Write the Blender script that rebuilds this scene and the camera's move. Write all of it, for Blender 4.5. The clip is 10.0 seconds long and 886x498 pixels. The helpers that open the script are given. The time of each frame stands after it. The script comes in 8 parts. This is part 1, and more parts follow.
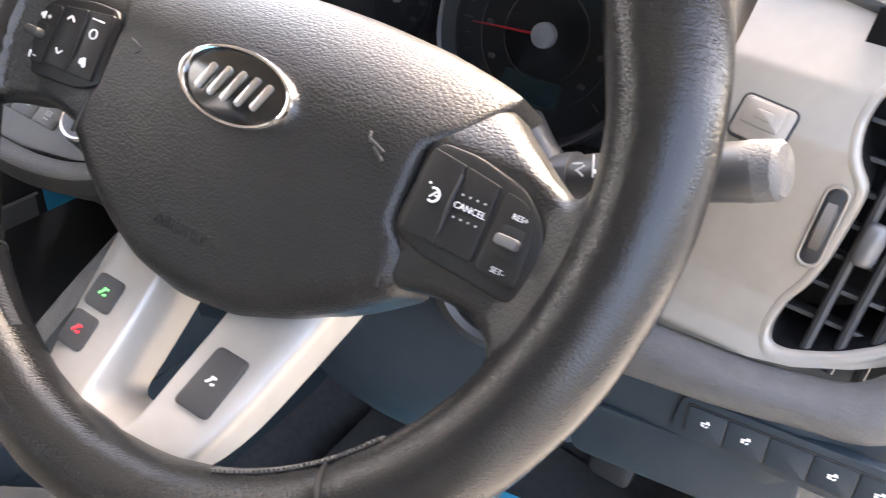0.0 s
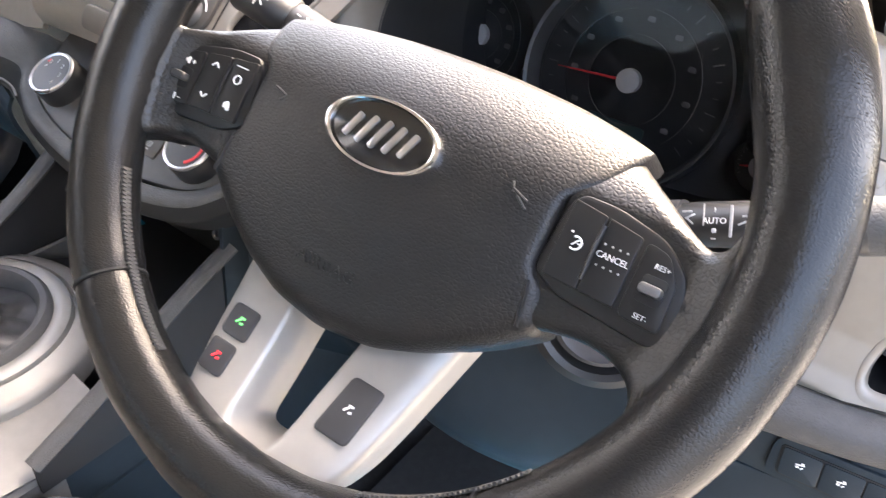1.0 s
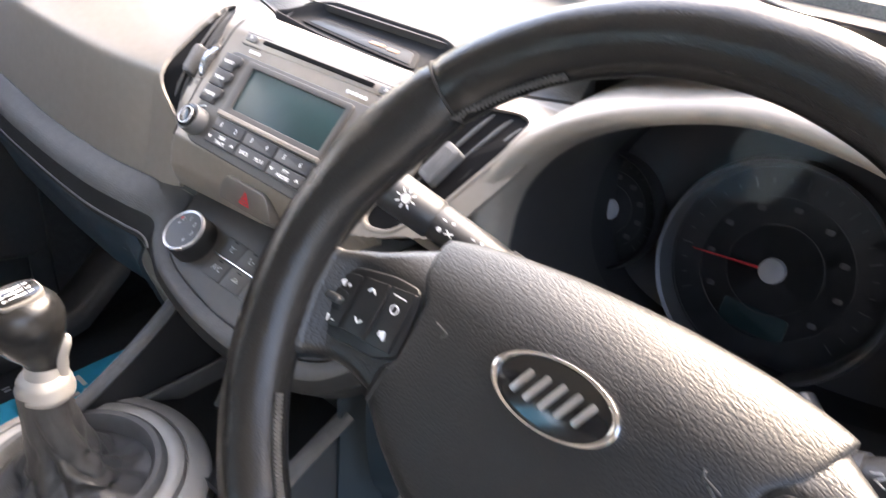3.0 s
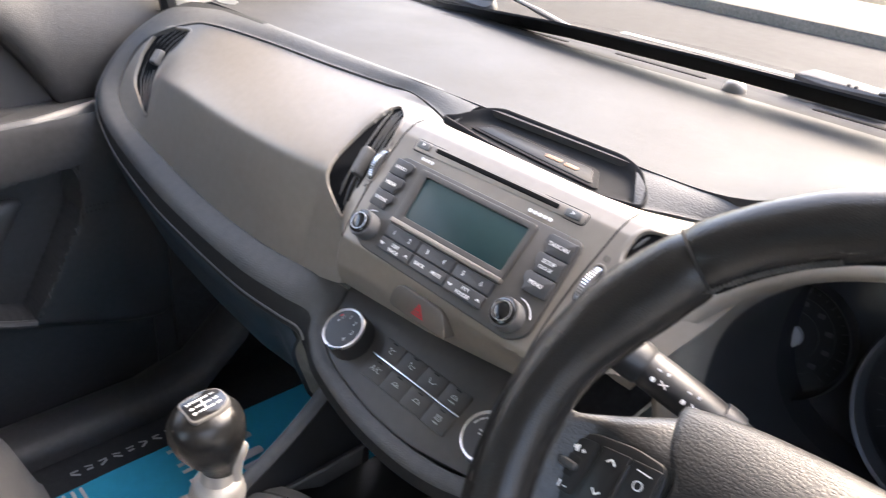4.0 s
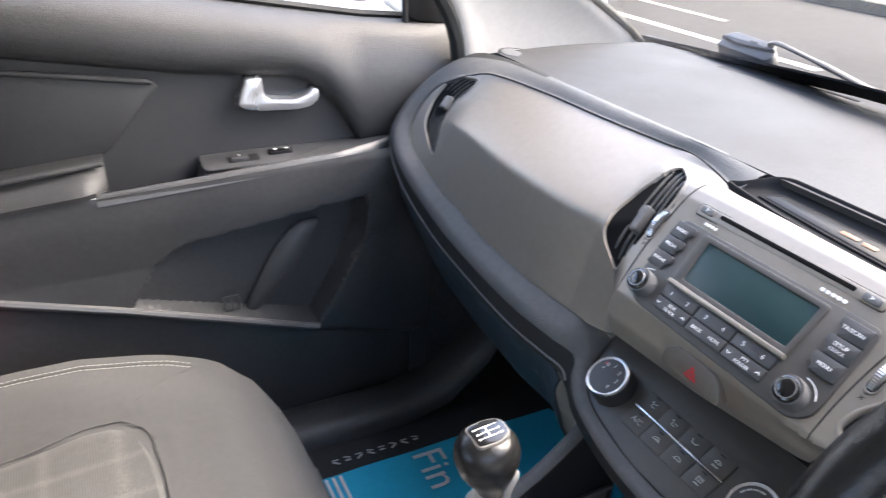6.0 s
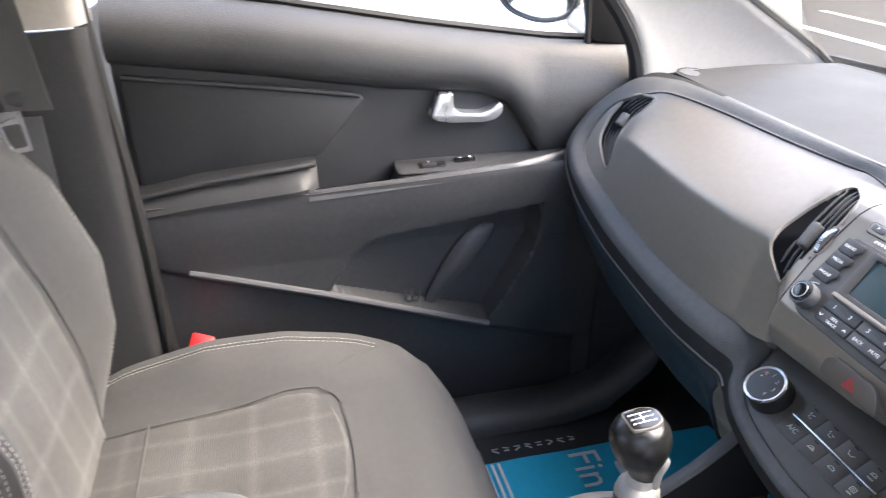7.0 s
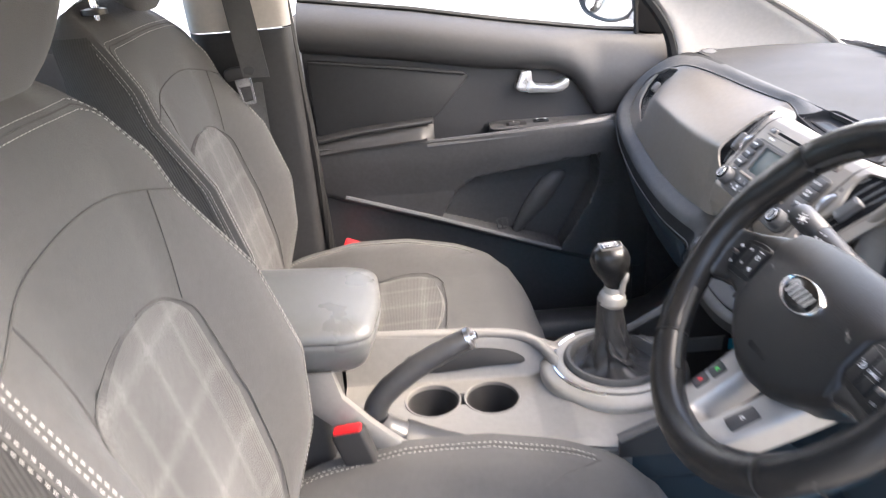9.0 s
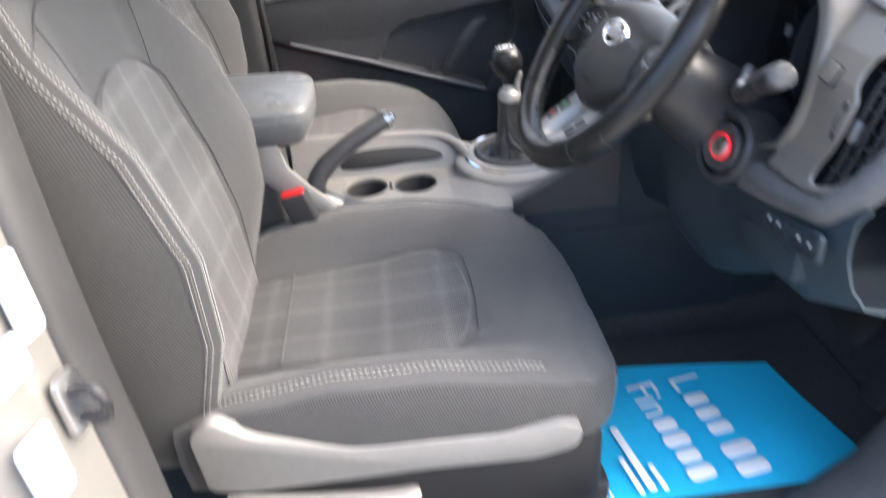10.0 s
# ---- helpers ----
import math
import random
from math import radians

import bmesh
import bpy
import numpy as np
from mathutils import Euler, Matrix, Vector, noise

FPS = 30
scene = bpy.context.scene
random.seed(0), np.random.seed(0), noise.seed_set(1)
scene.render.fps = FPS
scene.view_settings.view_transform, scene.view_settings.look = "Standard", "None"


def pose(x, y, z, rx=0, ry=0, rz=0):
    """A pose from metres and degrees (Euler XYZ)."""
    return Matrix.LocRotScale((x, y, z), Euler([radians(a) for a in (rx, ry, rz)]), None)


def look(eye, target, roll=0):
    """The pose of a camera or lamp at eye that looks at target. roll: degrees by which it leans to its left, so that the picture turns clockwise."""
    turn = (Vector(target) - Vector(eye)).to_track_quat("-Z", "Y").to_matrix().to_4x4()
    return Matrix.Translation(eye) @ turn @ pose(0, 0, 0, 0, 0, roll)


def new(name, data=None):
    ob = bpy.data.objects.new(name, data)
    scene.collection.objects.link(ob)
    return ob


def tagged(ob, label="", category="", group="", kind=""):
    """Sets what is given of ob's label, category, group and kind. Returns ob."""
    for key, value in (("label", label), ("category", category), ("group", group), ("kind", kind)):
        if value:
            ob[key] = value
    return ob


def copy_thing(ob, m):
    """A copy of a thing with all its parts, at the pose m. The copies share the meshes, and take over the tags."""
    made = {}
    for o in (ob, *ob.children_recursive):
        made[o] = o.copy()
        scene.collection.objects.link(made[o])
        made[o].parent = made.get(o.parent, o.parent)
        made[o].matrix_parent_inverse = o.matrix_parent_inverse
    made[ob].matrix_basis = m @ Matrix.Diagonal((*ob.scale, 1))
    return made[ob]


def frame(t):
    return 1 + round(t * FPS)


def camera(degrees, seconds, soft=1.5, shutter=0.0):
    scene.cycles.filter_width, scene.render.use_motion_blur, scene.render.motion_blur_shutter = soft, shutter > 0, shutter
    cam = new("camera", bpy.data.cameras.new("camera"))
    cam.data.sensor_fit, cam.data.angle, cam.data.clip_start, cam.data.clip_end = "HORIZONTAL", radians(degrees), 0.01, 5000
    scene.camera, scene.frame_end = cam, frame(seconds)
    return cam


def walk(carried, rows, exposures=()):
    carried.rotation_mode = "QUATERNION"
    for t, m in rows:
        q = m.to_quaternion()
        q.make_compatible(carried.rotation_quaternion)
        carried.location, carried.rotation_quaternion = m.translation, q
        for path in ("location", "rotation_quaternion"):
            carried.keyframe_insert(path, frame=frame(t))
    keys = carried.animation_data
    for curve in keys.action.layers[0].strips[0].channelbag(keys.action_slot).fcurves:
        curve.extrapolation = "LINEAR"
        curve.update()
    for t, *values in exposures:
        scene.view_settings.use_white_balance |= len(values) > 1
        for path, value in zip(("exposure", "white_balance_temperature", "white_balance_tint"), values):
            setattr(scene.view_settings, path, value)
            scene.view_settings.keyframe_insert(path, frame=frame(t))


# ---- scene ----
SKY, SUN = 0.15, 0.5
EXPOSURE = [(0, 4.36, 7850, 14), (1, 4.28, 7750, 14), (2, 4.36, 7700, 14), (3.5, 3.76, 7300, 13), (4.5, 3.42, 7050, 12), (6, 3.44, 6600, 10), (7.5, 3.52, 6650, 10), (8.2, 3.53, 6900, 14), (9.5, 3.38, 6750, 10), (10, 3.26, 6500, 9)]
cam = camera(62.0, 10.0, soft=1.1, shutter=0.45)
PATH = [
    (0, (0.577, -0.304, 1.179), (-0.184, 1.094, -0.032), 7.8),
    (0.5, (0.555, -0.32, 1.18), (-0.244, 1.07, -0.015), 7.8),
    (1, (0.541, -0.342, 1.192), (-0.291, 1.053, 0.025), 8.1),
    (1.5, (0.526, -0.356, 1.202), (-0.347, 1.038, 0.064), 7.8),
    (2, (0.511, -0.352, 1.218), (-0.402, 1.045, 0.116), 7.5),
    (2.2, (0.505, -0.343, 1.224), (-0.427, 1.054, 0.139), 7.4),
    (3.3, (0.435, -0.329, 1.266), (-0.68, 1.007, 0.28), 5.9),
    (3.5, (0.409, -0.337, 1.282), (-0.735, 0.984, 0.309), 5.9),
    (4, (0.368, -0.369, 1.294), (-0.851, 0.904, 0.35), 5.6),
    (4.5, (0.344, -0.399, 1.319), (-0.944, 0.817, 0.391), 5.4),
    (5, (0.334, -0.41, 1.327), (-1.03, 0.723, 0.402), 4.9),
    (5.5, (0.34, -0.42, 1.331), (-1.125, 0.572, 0.399), 3.7),
    (6, (0.358, -0.436, 1.338), (-1.216, 0.376, 0.408), 2.3),
    (6.2, (0.369, -0.44, 1.34), (-1.251, 0.282, 0.414), 1.5),
    (7.3, (0.48, -0.487, 1.364), (-1.293, -0.187, 0.487), -1.2),
    (7.5, (0.522, -0.491, 1.364), (-1.269, -0.253, 0.506), -1.7),
    (8, (0.672, -0.493, 1.378), (-1.15, -0.38, 0.559), -2.8),
    (8.5, (0.801, -0.486, 1.377), (-1.032, -0.439, 0.577), -3.4),
    (9, (0.951, -0.434, 1.374), (-0.876, -0.42, 0.559), -4.2),
    (9.5, (1.096, -0.405, 1.365), (-0.711, -0.392, 0.507), -4.8),
    (10, (1.268, -0.386, 1.291), (-0.449, -0.303, 0.269), -5.2),
]
walk(cam, [(t, look(eye, target, roll)) for t, eye, target, roll in PATH], EXPOSURE)

# ---- world and light ----
world = bpy.data.worlds.new("overcast_sky")
scene.world = world
world.use_nodes = True
wn, wl = world.node_tree.nodes, world.node_tree.links
sky = wn.new("ShaderNodeTexSky")
sky.sky_type, sky.sun_disc = "NISHITA", False
sky.sun_elevation, sky.sun_rotation = radians(44), radians(8)
sky.air_density, sky.dust_density, sky.ozone_density = 1.0, 4.0, 1.0
wl.new(sky.outputs["Color"], wn["Background"].inputs["Color"])
wn["Background"].inputs["Strength"].default_value = SKY
sun = new("sun", bpy.data.lights.new("sun", "SUN"))
sun.data.energy, sun.data.angle, sun.data.color = SUN, radians(40), (1.0, 0.96, 0.9)
sun.matrix_world = look((0, 0, 10), (-math.sin(radians(8)) * 8, -math.cos(radians(8)) * 8, 10 - 8 * math.tan(radians(44))))


# ---- materials ----
def mat(name, color, rough=0.5, metal=0.0, grain=0.0, size=900.0, kind="noise", vary=0.06, spots=8.0, spec=0.5, coat=0.0,
        emit=None, sheen=0.0, stretch=None, groove_depth=0.34):
    """A surface: base colour that varies at two scales, roughness that varies with it, and fine relief."""
    m = bpy.data.materials.new(name)
    m.use_nodes = True
    n, l = m.node_tree.nodes, m.node_tree.links
    p = n["Principled BSDF"]
    p.inputs["Metallic"].default_value = metal
    p.inputs["Specular IOR Level"].default_value = spec
    p.inputs["Coat Weight"].default_value = coat
    p.inputs["Coat Roughness"].default_value = 0.15
    if sheen:
        p.inputs["Sheen Weight"].default_value = sheen
        p.inputs["Sheen Roughness"].default_value = 0.5
    tc = n.new("ShaderNodeTexCoord")
    big, small = n.new("ShaderNodeTexNoise"), n.new("ShaderNodeTexNoise")
    big.inputs["Scale"].default_value, small.inputs["Scale"].default_value = spots, spots * 14
    big.inputs["Detail"].default_value, small.inputs["Detail"].default_value = 4, 3
    for t in (big, small):
        l.new(tc.outputs["Object"], t.inputs["Vector"])
    mix = n.new("ShaderNodeMath")
    mix.operation = "ADD"
    l.new(big.outputs["Fac"], mix.inputs[0])
    l.new(small.outputs["Fac"], mix.inputs[1])
    ramp = n.new("ShaderNodeMapRange")
    ramp.inputs["From Min"].default_value, ramp.inputs["From Max"].default_value = 0.65, 1.35
    ramp.inputs["To Min"].default_value, ramp.inputs["To Max"].default_value = 1 - vary * 1.6, 1 + vary * 1.6
    l.new(mix.outputs[0], ramp.inputs["Value"])
    tint = n.new("ShaderNodeVectorMath")
    tint.operation = "SCALE"
    tint.inputs[0].default_value = color
    l.new(ramp.outputs[0], tint.inputs["Scale"])
    l.new(tint.outputs[0], p.inputs["Base Color"])
    if kind == "rib":
        groove = n.new("ShaderNodeMath")
        groove.operation = "MULTIPLY"
        l.new(ramp.outputs[0], groove.inputs[0])
        l.new(groove.outputs[0], tint.inputs["Scale"])
    rr = n.new("ShaderNodeMapRange")
    rr.inputs["From Min"].default_value, rr.inputs["From Max"].default_value = 0.3, 0.7
    rr.inputs["To Min"].default_value, rr.inputs["To Max"].default_value = max(0.02, rough - 0.06), min(1, rough + 0.06)
    l.new(big.outputs["Fac"], rr.inputs["Value"])
    l.new(rr.outputs[0], p.inputs["Roughness"])
    if grain:
        vec = tc.outputs["Object"]
        if stretch:
            mp = n.new("ShaderNodeMapping")
            mp.inputs["Scale"].default_value = stretch
            l.new(vec, mp.inputs["Vector"])
            vec = mp.outputs[0]
        if kind == "cells":
            t = n.new("ShaderNodeTexVoronoi")
            t.feature = "DISTANCE_TO_EDGE"
            t.inputs["Randomness"].default_value = 0.9
            flat_top = n.new("ShaderNodeMapRange")
            flat_top.interpolation_type = "SMOOTHSTEP"
            flat_top.inputs["From Max"].default_value = 0.28
            l.new(t.outputs["Distance"], flat_top.inputs["Value"])
            out = flat_top.outputs[0]
        elif kind == "rib":
            t = n.new("ShaderNodeTexWave")
            t.bands_direction = "DIAGONAL" if stretch and stretch[0] == 0 else "X"
            t.inputs["Distortion"].default_value = 0.3
            out = t.outputs["Fac"]
            depth = n.new("ShaderNodeMapRange")
            depth.inputs["To Min"].default_value, depth.inputs["To Max"].default_value = 1 - groove_depth, 1 + 0.8 * groove_depth
            l.new(out, depth.inputs["Value"])
            l.new(depth.outputs[0], groove.inputs[1])
        else:
            t = n.new("ShaderNodeTexNoise")
            t.inputs["Detail"].default_value = 3
            out = t.outputs["Fac"]
        t.inputs["Scale"].default_value = size
        l.new(vec, t.inputs["Vector"])
        b = n.new("ShaderNodeBump")
        b.inputs["Strength"].default_value = grain
        b.inputs["Distance"].default_value = 0.001
        l.new(out, b.inputs["Height"])
        l.new(b.outputs["Normal"], p.inputs["Normal"])
    if emit:
        p.inputs["Emission Color"].default_value = (*emit[:3], 1)
        p.inputs["Emission Strength"].default_value = emit[3]
    return m


def glass_mat(name, tint=(1, 1, 1), gloss=1.0):
    m = bpy.data.materials.new(name)
    m.use_nodes = True
    n, l = m.node_tree.nodes, m.node_tree.links
    n.remove(n["Principled BSDF"])
    tr, gl, mx, fr = (n.new("ShaderNodeBsdf" + k) if k in ("Transparent", "Glossy") else n.new("ShaderNode" + k) for k in ("Transparent", "Glossy", "MixShader", "LayerWeight"))
    tr.inputs["Color"].default_value = (*tint, 1)
    gl.inputs["Roughness"].default_value = 0.02
    fr.inputs["Blend"].default_value = 0.5
    pw = n.new("ShaderNodeMath")
    pw.operation = "POWER"
    pw.inputs[1].default_value = 5.0
    l.new(fr.outputs["Facing"], pw.inputs[0])
    sc = n.new("ShaderNodeMath")
    sc.operation = "MULTIPLY_ADD"
    sc.inputs[1].default_value, sc.inputs[2].default_value = 0.9 * gloss, 0.05 * gloss
    l.new(pw.outputs[0], sc.inputs[0])
    l.new(sc.outputs[0], mx.inputs["Fac"])
    l.new(tr.outputs[0], mx.inputs[1])
    l.new(gl.outputs[0], mx.inputs[2])
    l.new(mx.outputs[0], n["Material Output"].inputs["Surface"])
    return m


def plaid_mat(name, base, line, axes, ribs):
    """Ribbed upholstery with a soft woven check; axes: the two local axes of the check."""
    m = mat(name, base, 0.85, grain=0.5, size=1.0, kind="rib", stretch=ribs, vary=0.08, sheen=0.1)
    n, l = m.node_tree.nodes, m.node_tree.links
    p = n["Principled BSDF"]
    old = p.inputs["Base Color"].links[0].from_socket
    tc, sep = n.new("ShaderNodeTexCoord"), n.new("ShaderNodeSeparateXYZ")
    l.new(tc.outputs["Object"], sep.inputs[0])
    made = []
    for axis, step, phase in axes:
        def op(kind, a, b=None):
            q = n.new("ShaderNodeMath")
            q.operation = kind
            for i, v in enumerate((a, b)):
                if v is None:
                    continue
                if isinstance(v, (int, float)):
                    q.inputs[i].default_value = v
                else:
                    l.new(v, q.inputs[i])
            return q.outputs[0]
        wave = op("SINE", op("MULTIPLY", op("ADD", sep.outputs[axis], phase), 2 * math.pi / step))
        made.append(op("MULTIPLY", op("POWER", op("MULTIPLY", op("ADD", wave, 1.0), 0.5), 13.0), 0.42))
        wide = op("SINE", op("MULTIPLY", op("ADD", sep.outputs[axis], phase + step * 0.4), 2 * math.pi / (step * 2)))
        made.append(op("MULTIPLY", op("ADD", wide, 1.0), 0.12))
    total = made[0]
    for o in made[1:]:
        q = n.new("ShaderNodeMath")
        q.operation = "ADD"
        l.new(total, q.inputs[0])
        l.new(o, q.inputs[1])
        total = q.outputs[0]
    nz = n.new("ShaderNodeTexNoise")
    nz.inputs["Scale"].default_value = 300
    l.new(tc.outputs["Object"], nz.inputs["Vector"])
    q = n.new("ShaderNodeMath")
    q.operation = "MULTIPLY"
    l.new(total, q.inputs[0])
    l.new(nz.outputs["Fac"], q.inputs[1])
    mx = n.new("ShaderNodeMix")
    mx.data_type = "RGBA"
    cl = n.new("ShaderNodeClamp")
    l.new(q.outputs[0], cl.inputs[0])
    l.new(cl.outputs[0], mx.inputs["Factor"])
    l.new(old, mx.inputs["A"])
    mx.inputs["B"].default_value = (*line, 1)
    l.new(mx.outputs["Result"], p.inputs["Base Color"])
    return m


LEATHER = mat("black_leather", (0.013, 0.013, 0.0133), 0.21, grain=0.12, size=640, kind="cells", vary=0.06, spots=3, spec=0.36)
SPOKELEATHER = mat("grained_black_leather", (0.014, 0.014, 0.0145), 0.33, grain=0.17, size=430, kind="cells", vary=0.1, spec=0.5)
PADSKIN = mat("grained_airbag_cover", (0.0125, 0.0125, 0.013), 0.4, grain=0.19, size=480, kind="cells", vary=0.06, spec=0.4)
BLACK = mat("satin_black_plastic", (0.027, 0.027, 0.028), 0.42, grain=0.04, size=2500)
PODBLACK = mat("smooth_black_switch_plastic", (0.012, 0.012, 0.0127), 0.4, grain=0.03, size=2500, vary=0.05, spec=0.4)
DEEP = mat("matt_black_plastic", (0.008, 0.008, 0.009), 0.6, grain=0.05, size=2000)
GLOSSBLACK = mat("gloss_black_plastic", (0.008, 0.008, 0.009), 0.12, coat=0.4)
DOORSKIN = mat("charcoal_door_skin", (0.03, 0.03, 0.0312), 0.52, grain=0.2, size=420, kind="cells", vary=0.1)
DOORHARD = mat("charcoal_hard_plastic", (0.06, 0.06, 0.062), 0.3, grain=0.08, size=1600)
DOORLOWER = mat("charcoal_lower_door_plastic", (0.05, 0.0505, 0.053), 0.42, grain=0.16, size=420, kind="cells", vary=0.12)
DOORPANEL = mat("black_door_panel", (0.038, 0.038, 0.04), 0.42, grain=0.06, size=1500)
# Lower face of the dash band: shade under the ledge put into the colour.
RAILSHADE = mat("shaded_dash_edge", (0.02, 0.0205, 0.021), 0.62, grain=0.15, size=500, kind="cells", vary=0.08, spec=0.22)
DASHSKIN = mat("grey_dash_skin", (0.039, 0.039, 0.0402), 0.62, grain=0.14, size=420, kind="cells", vary=0.06, spec=0.22)
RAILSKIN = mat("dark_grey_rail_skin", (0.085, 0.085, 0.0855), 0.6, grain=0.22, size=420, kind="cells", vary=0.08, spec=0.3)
# Charcoal plastic; its blue tint paints in light bounced off the cyan paper.
LOWER = mat("charcoal_dash_with_cyan_bounce", (0.0155, 0.0265, 0.036), 0.55, grain=0.2, size=1300, spec=0.3)
TITAN = mat("warm_titanium_paint", (0.272, 0.243, 0.211), 0.46, metal=0.55, grain=0.03, size=3000, vary=0.04)
SILVER = mat("light_silver_paint", (0.38, 0.365, 0.34), 0.46, metal=0.4, grain=0.02, size=3000, vary=0.03)
DARKTITAN = mat("dark_titanium_paint", (0.15, 0.135, 0.12), 0.38, metal=0.4, grain=0.03, size=3000, vary=0.04)
HANDLE = mat("satin_silver_handle", (0.66, 0.66, 0.67), 0.3, metal=0.8, vary=0.03)
CONSOLE = mat("light_grey_console", (0.18, 0.174, 0.166), 0.48, metal=0.15, grain=0.03, size=3000, vary=0.05)
CREAMTRIM = mat("pale_satin_trim", (0.29, 0.278, 0.258), 0.42, metal=0.15, grain=0.02, size=3000, vary=0.03)
CHROME = mat("chrome", (0.8, 0.8, 0.82), 0.08, metal=1.0, vary=0.02)
STEEL = mat("brushed_steel", (0.55, 0.55, 0.56), 0.3, metal=1.0, vary=0.05)
PILLAR = mat("beige_pillar_trim", (0.43, 0.4, 0.362), 0.65, grain=0.12, size=1500, vary=0.04)
HEADLINER = mat("beige_headliner", (0.7, 0.66, 0.59), 0.9, grain=0.3, size=1200, vary=0.05)
CLOTH = mat("grey_seat_cloth", (0.057, 0.0565, 0.0565), 0.8, grain=0.55, size=900, vary=0.06, sheen=0.12)
CLOTHSIDE = mat("dark_grey_seat_cloth", (0.036, 0.0355, 0.035), 0.8, grain=0.4, size=1.0, kind="rib", stretch=(0, 170, 60), vary=0.08, sheen=0.1, groove_depth=0.2)
PLAIDCUSH = plaid_mat("checked_cushion_cloth", (0.056, 0.055, 0.054), (0.15, 0.147, 0.142), ((0, 0.066, 0.02), (1, 0.085, 0.03)), (0, 210, 0))
PLAIDBACK = plaid_mat("checked_backrest_cloth", (0.064, 0.063, 0.062), (0.19, 0.187, 0.18), ((0, 0.066, 0.02), (2, 0.085, 0.01)), (105, 0, 0))
THREAD = mat("white_thread", (0.46, 0.45, 0.43), 0.8, vary=0.05)
CLOTHSEAM = mat("seat_seam", (0.066, 0.065, 0.063), 0.9)
SATINCAP = mat("pale_satin_plastic", (0.12, 0.113, 0.105), 0.4, vary=0.03)
SATIN = mat("satin_grey_strip", (0.13, 0.13, 0.132), 0.42, metal=0.3, vary=0.04)
SEAM = mat("dark_seam", (0.02, 0.02, 0.02), 0.9)
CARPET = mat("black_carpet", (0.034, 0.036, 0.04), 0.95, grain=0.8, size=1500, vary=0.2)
MATBLACK = mat("black_mat_cloth", (0.03, 0.031, 0.033), 0.9, grain=0.6, size=1800, vary=0.15)
CYAN = mat("cyan_paper", (0.016, 0.44, 0.67), 0.55, vary=0.04, spots=5)
WHITEINK = mat("white_ink", (0.8, 0.8, 0.8), 0.6, vary=0.02)
GREYINK = mat("grey_ink", (0.45, 0.45, 0.45), 0.6, vary=0.02)
REDINK = mat("red_ink", (0.6, 0.02, 0.03), 0.5, vary=0.02)
REDLIT = mat("red_lit_ink", (0.6, 0.02, 0.03), 0.5, emit=(1.0, 0.03, 0.05, 0.1))
GREENLIT = mat("green_lit_ink", (0.05, 0.5, 0.1), 0.5, emit=(0.1, 0.8, 0.2, 0.12))
REDPLASTIC = mat("red_plastic", (0.62, 0.015, 0.02), 0.35, vary=0.03)
SCREEN = mat("dark_teal_screen", (0.016, 0.04, 0.042), 0.32, vary=0.03, spec=0.35)
PANELGREY = mat("warm_dark_grey_panel", (0.078, 0.073, 0.068), 0.45, grain=0.03, size=2500)
BUTTON = mat("dark_grey_button", (0.045, 0.045, 0.047), 0.42, grain=0.03, size=2500)
SMOKE = mat("smoked_clock_window", (0.012, 0.012, 0.012), 0.4, vary=0.05, spec=0.15)
GAITER = mat("creased_black_leather", (0.04, 0.04, 0.041), 0.36, grain=0.2, size=500, kind="cells", vary=0.15)
RADIOFACE = mat("grey_radio_face", (0.062, 0.058, 0.054), 0.42, grain=0.03, size=2500)
SLATGREY = mat("charcoal_vent_slat", (0.105, 0.103, 0.102), 0.4, grain=0.04, size=2500)
STRIPGREY = mat("matt_grey_strip", (0.045, 0.045, 0.0465), 0.85, grain=0.12, size=900, vary=0.06, spec=0.12)
DIALFACE = mat("charcoal_dial_face", (0.05, 0.05, 0.053), 0.55, grain=0.05, size=2500)
CLOCKWELL = mat("dark_clock_well", (0.016, 0.016, 0.017), 0.75, grain=0.1, size=1500, spec=0.12)
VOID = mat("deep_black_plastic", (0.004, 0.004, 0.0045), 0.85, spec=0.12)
RUBBER = mat("black_rubber", (0.012, 0.012, 0.012), 0.6, vary=0.1)
WEBBING = mat("grey_belt_webbing", (0.09, 0.09, 0.092), 0.75, grain=0.4, size=1.0, kind="rib", stretch=(0, 0, 900), vary=0.06)
PAINT = mat("silver_body_paint", (0.6, 0.59, 0.57), 0.25, metal=0.3, coat=0.5, vary=0.03)
CREAMPAINT = mat("pale_silver_paint", (0.14, 0.135, 0.126), 0.34, metal=0.1, coat=0.4, vary=0.03)
RUBBERGREY = mat("dark_rubber", (0.03, 0.03, 0.031), 0.45, vary=0.08)
PAPER = mat("white_sticker", (0.75, 0.78, 0.85), 0.5, vary=0.04)
WHITEPAINT = mat("white_car_paint", (0.8, 0.8, 0.8), 0.2, coat=0.6, vary=0.02)
VANPAINT = mat("chalky_white_van_paint", (0.86, 0.86, 0.85), 0.45, vary=0.02)
YELLOWPAINT = mat("yellow_car_paint", (0.75, 0.45, 0.03), 0.3, coat=0.4, vary=0.03)
BLUEPAINT = mat("blue_container_paint", (0.06, 0.3, 0.5), 0.5, vary=0.15)
ASPHALT = mat("worn_asphalt", (0.022, 0.0208, 0.0195), 0.9, grain=0.5, size=120, vary=0.18, spots=0.6)
KERBSTONE = mat("pale_concrete", (0.22, 0.2, 0.155), 0.9, grain=0.4, size=60, vary=0.12, spots=2)
KERBEDGE = mat("weathered_kerb", (0.09, 0.08, 0.065), 0.9, grain=0.5, size=60, vary=0.25, spots=3)
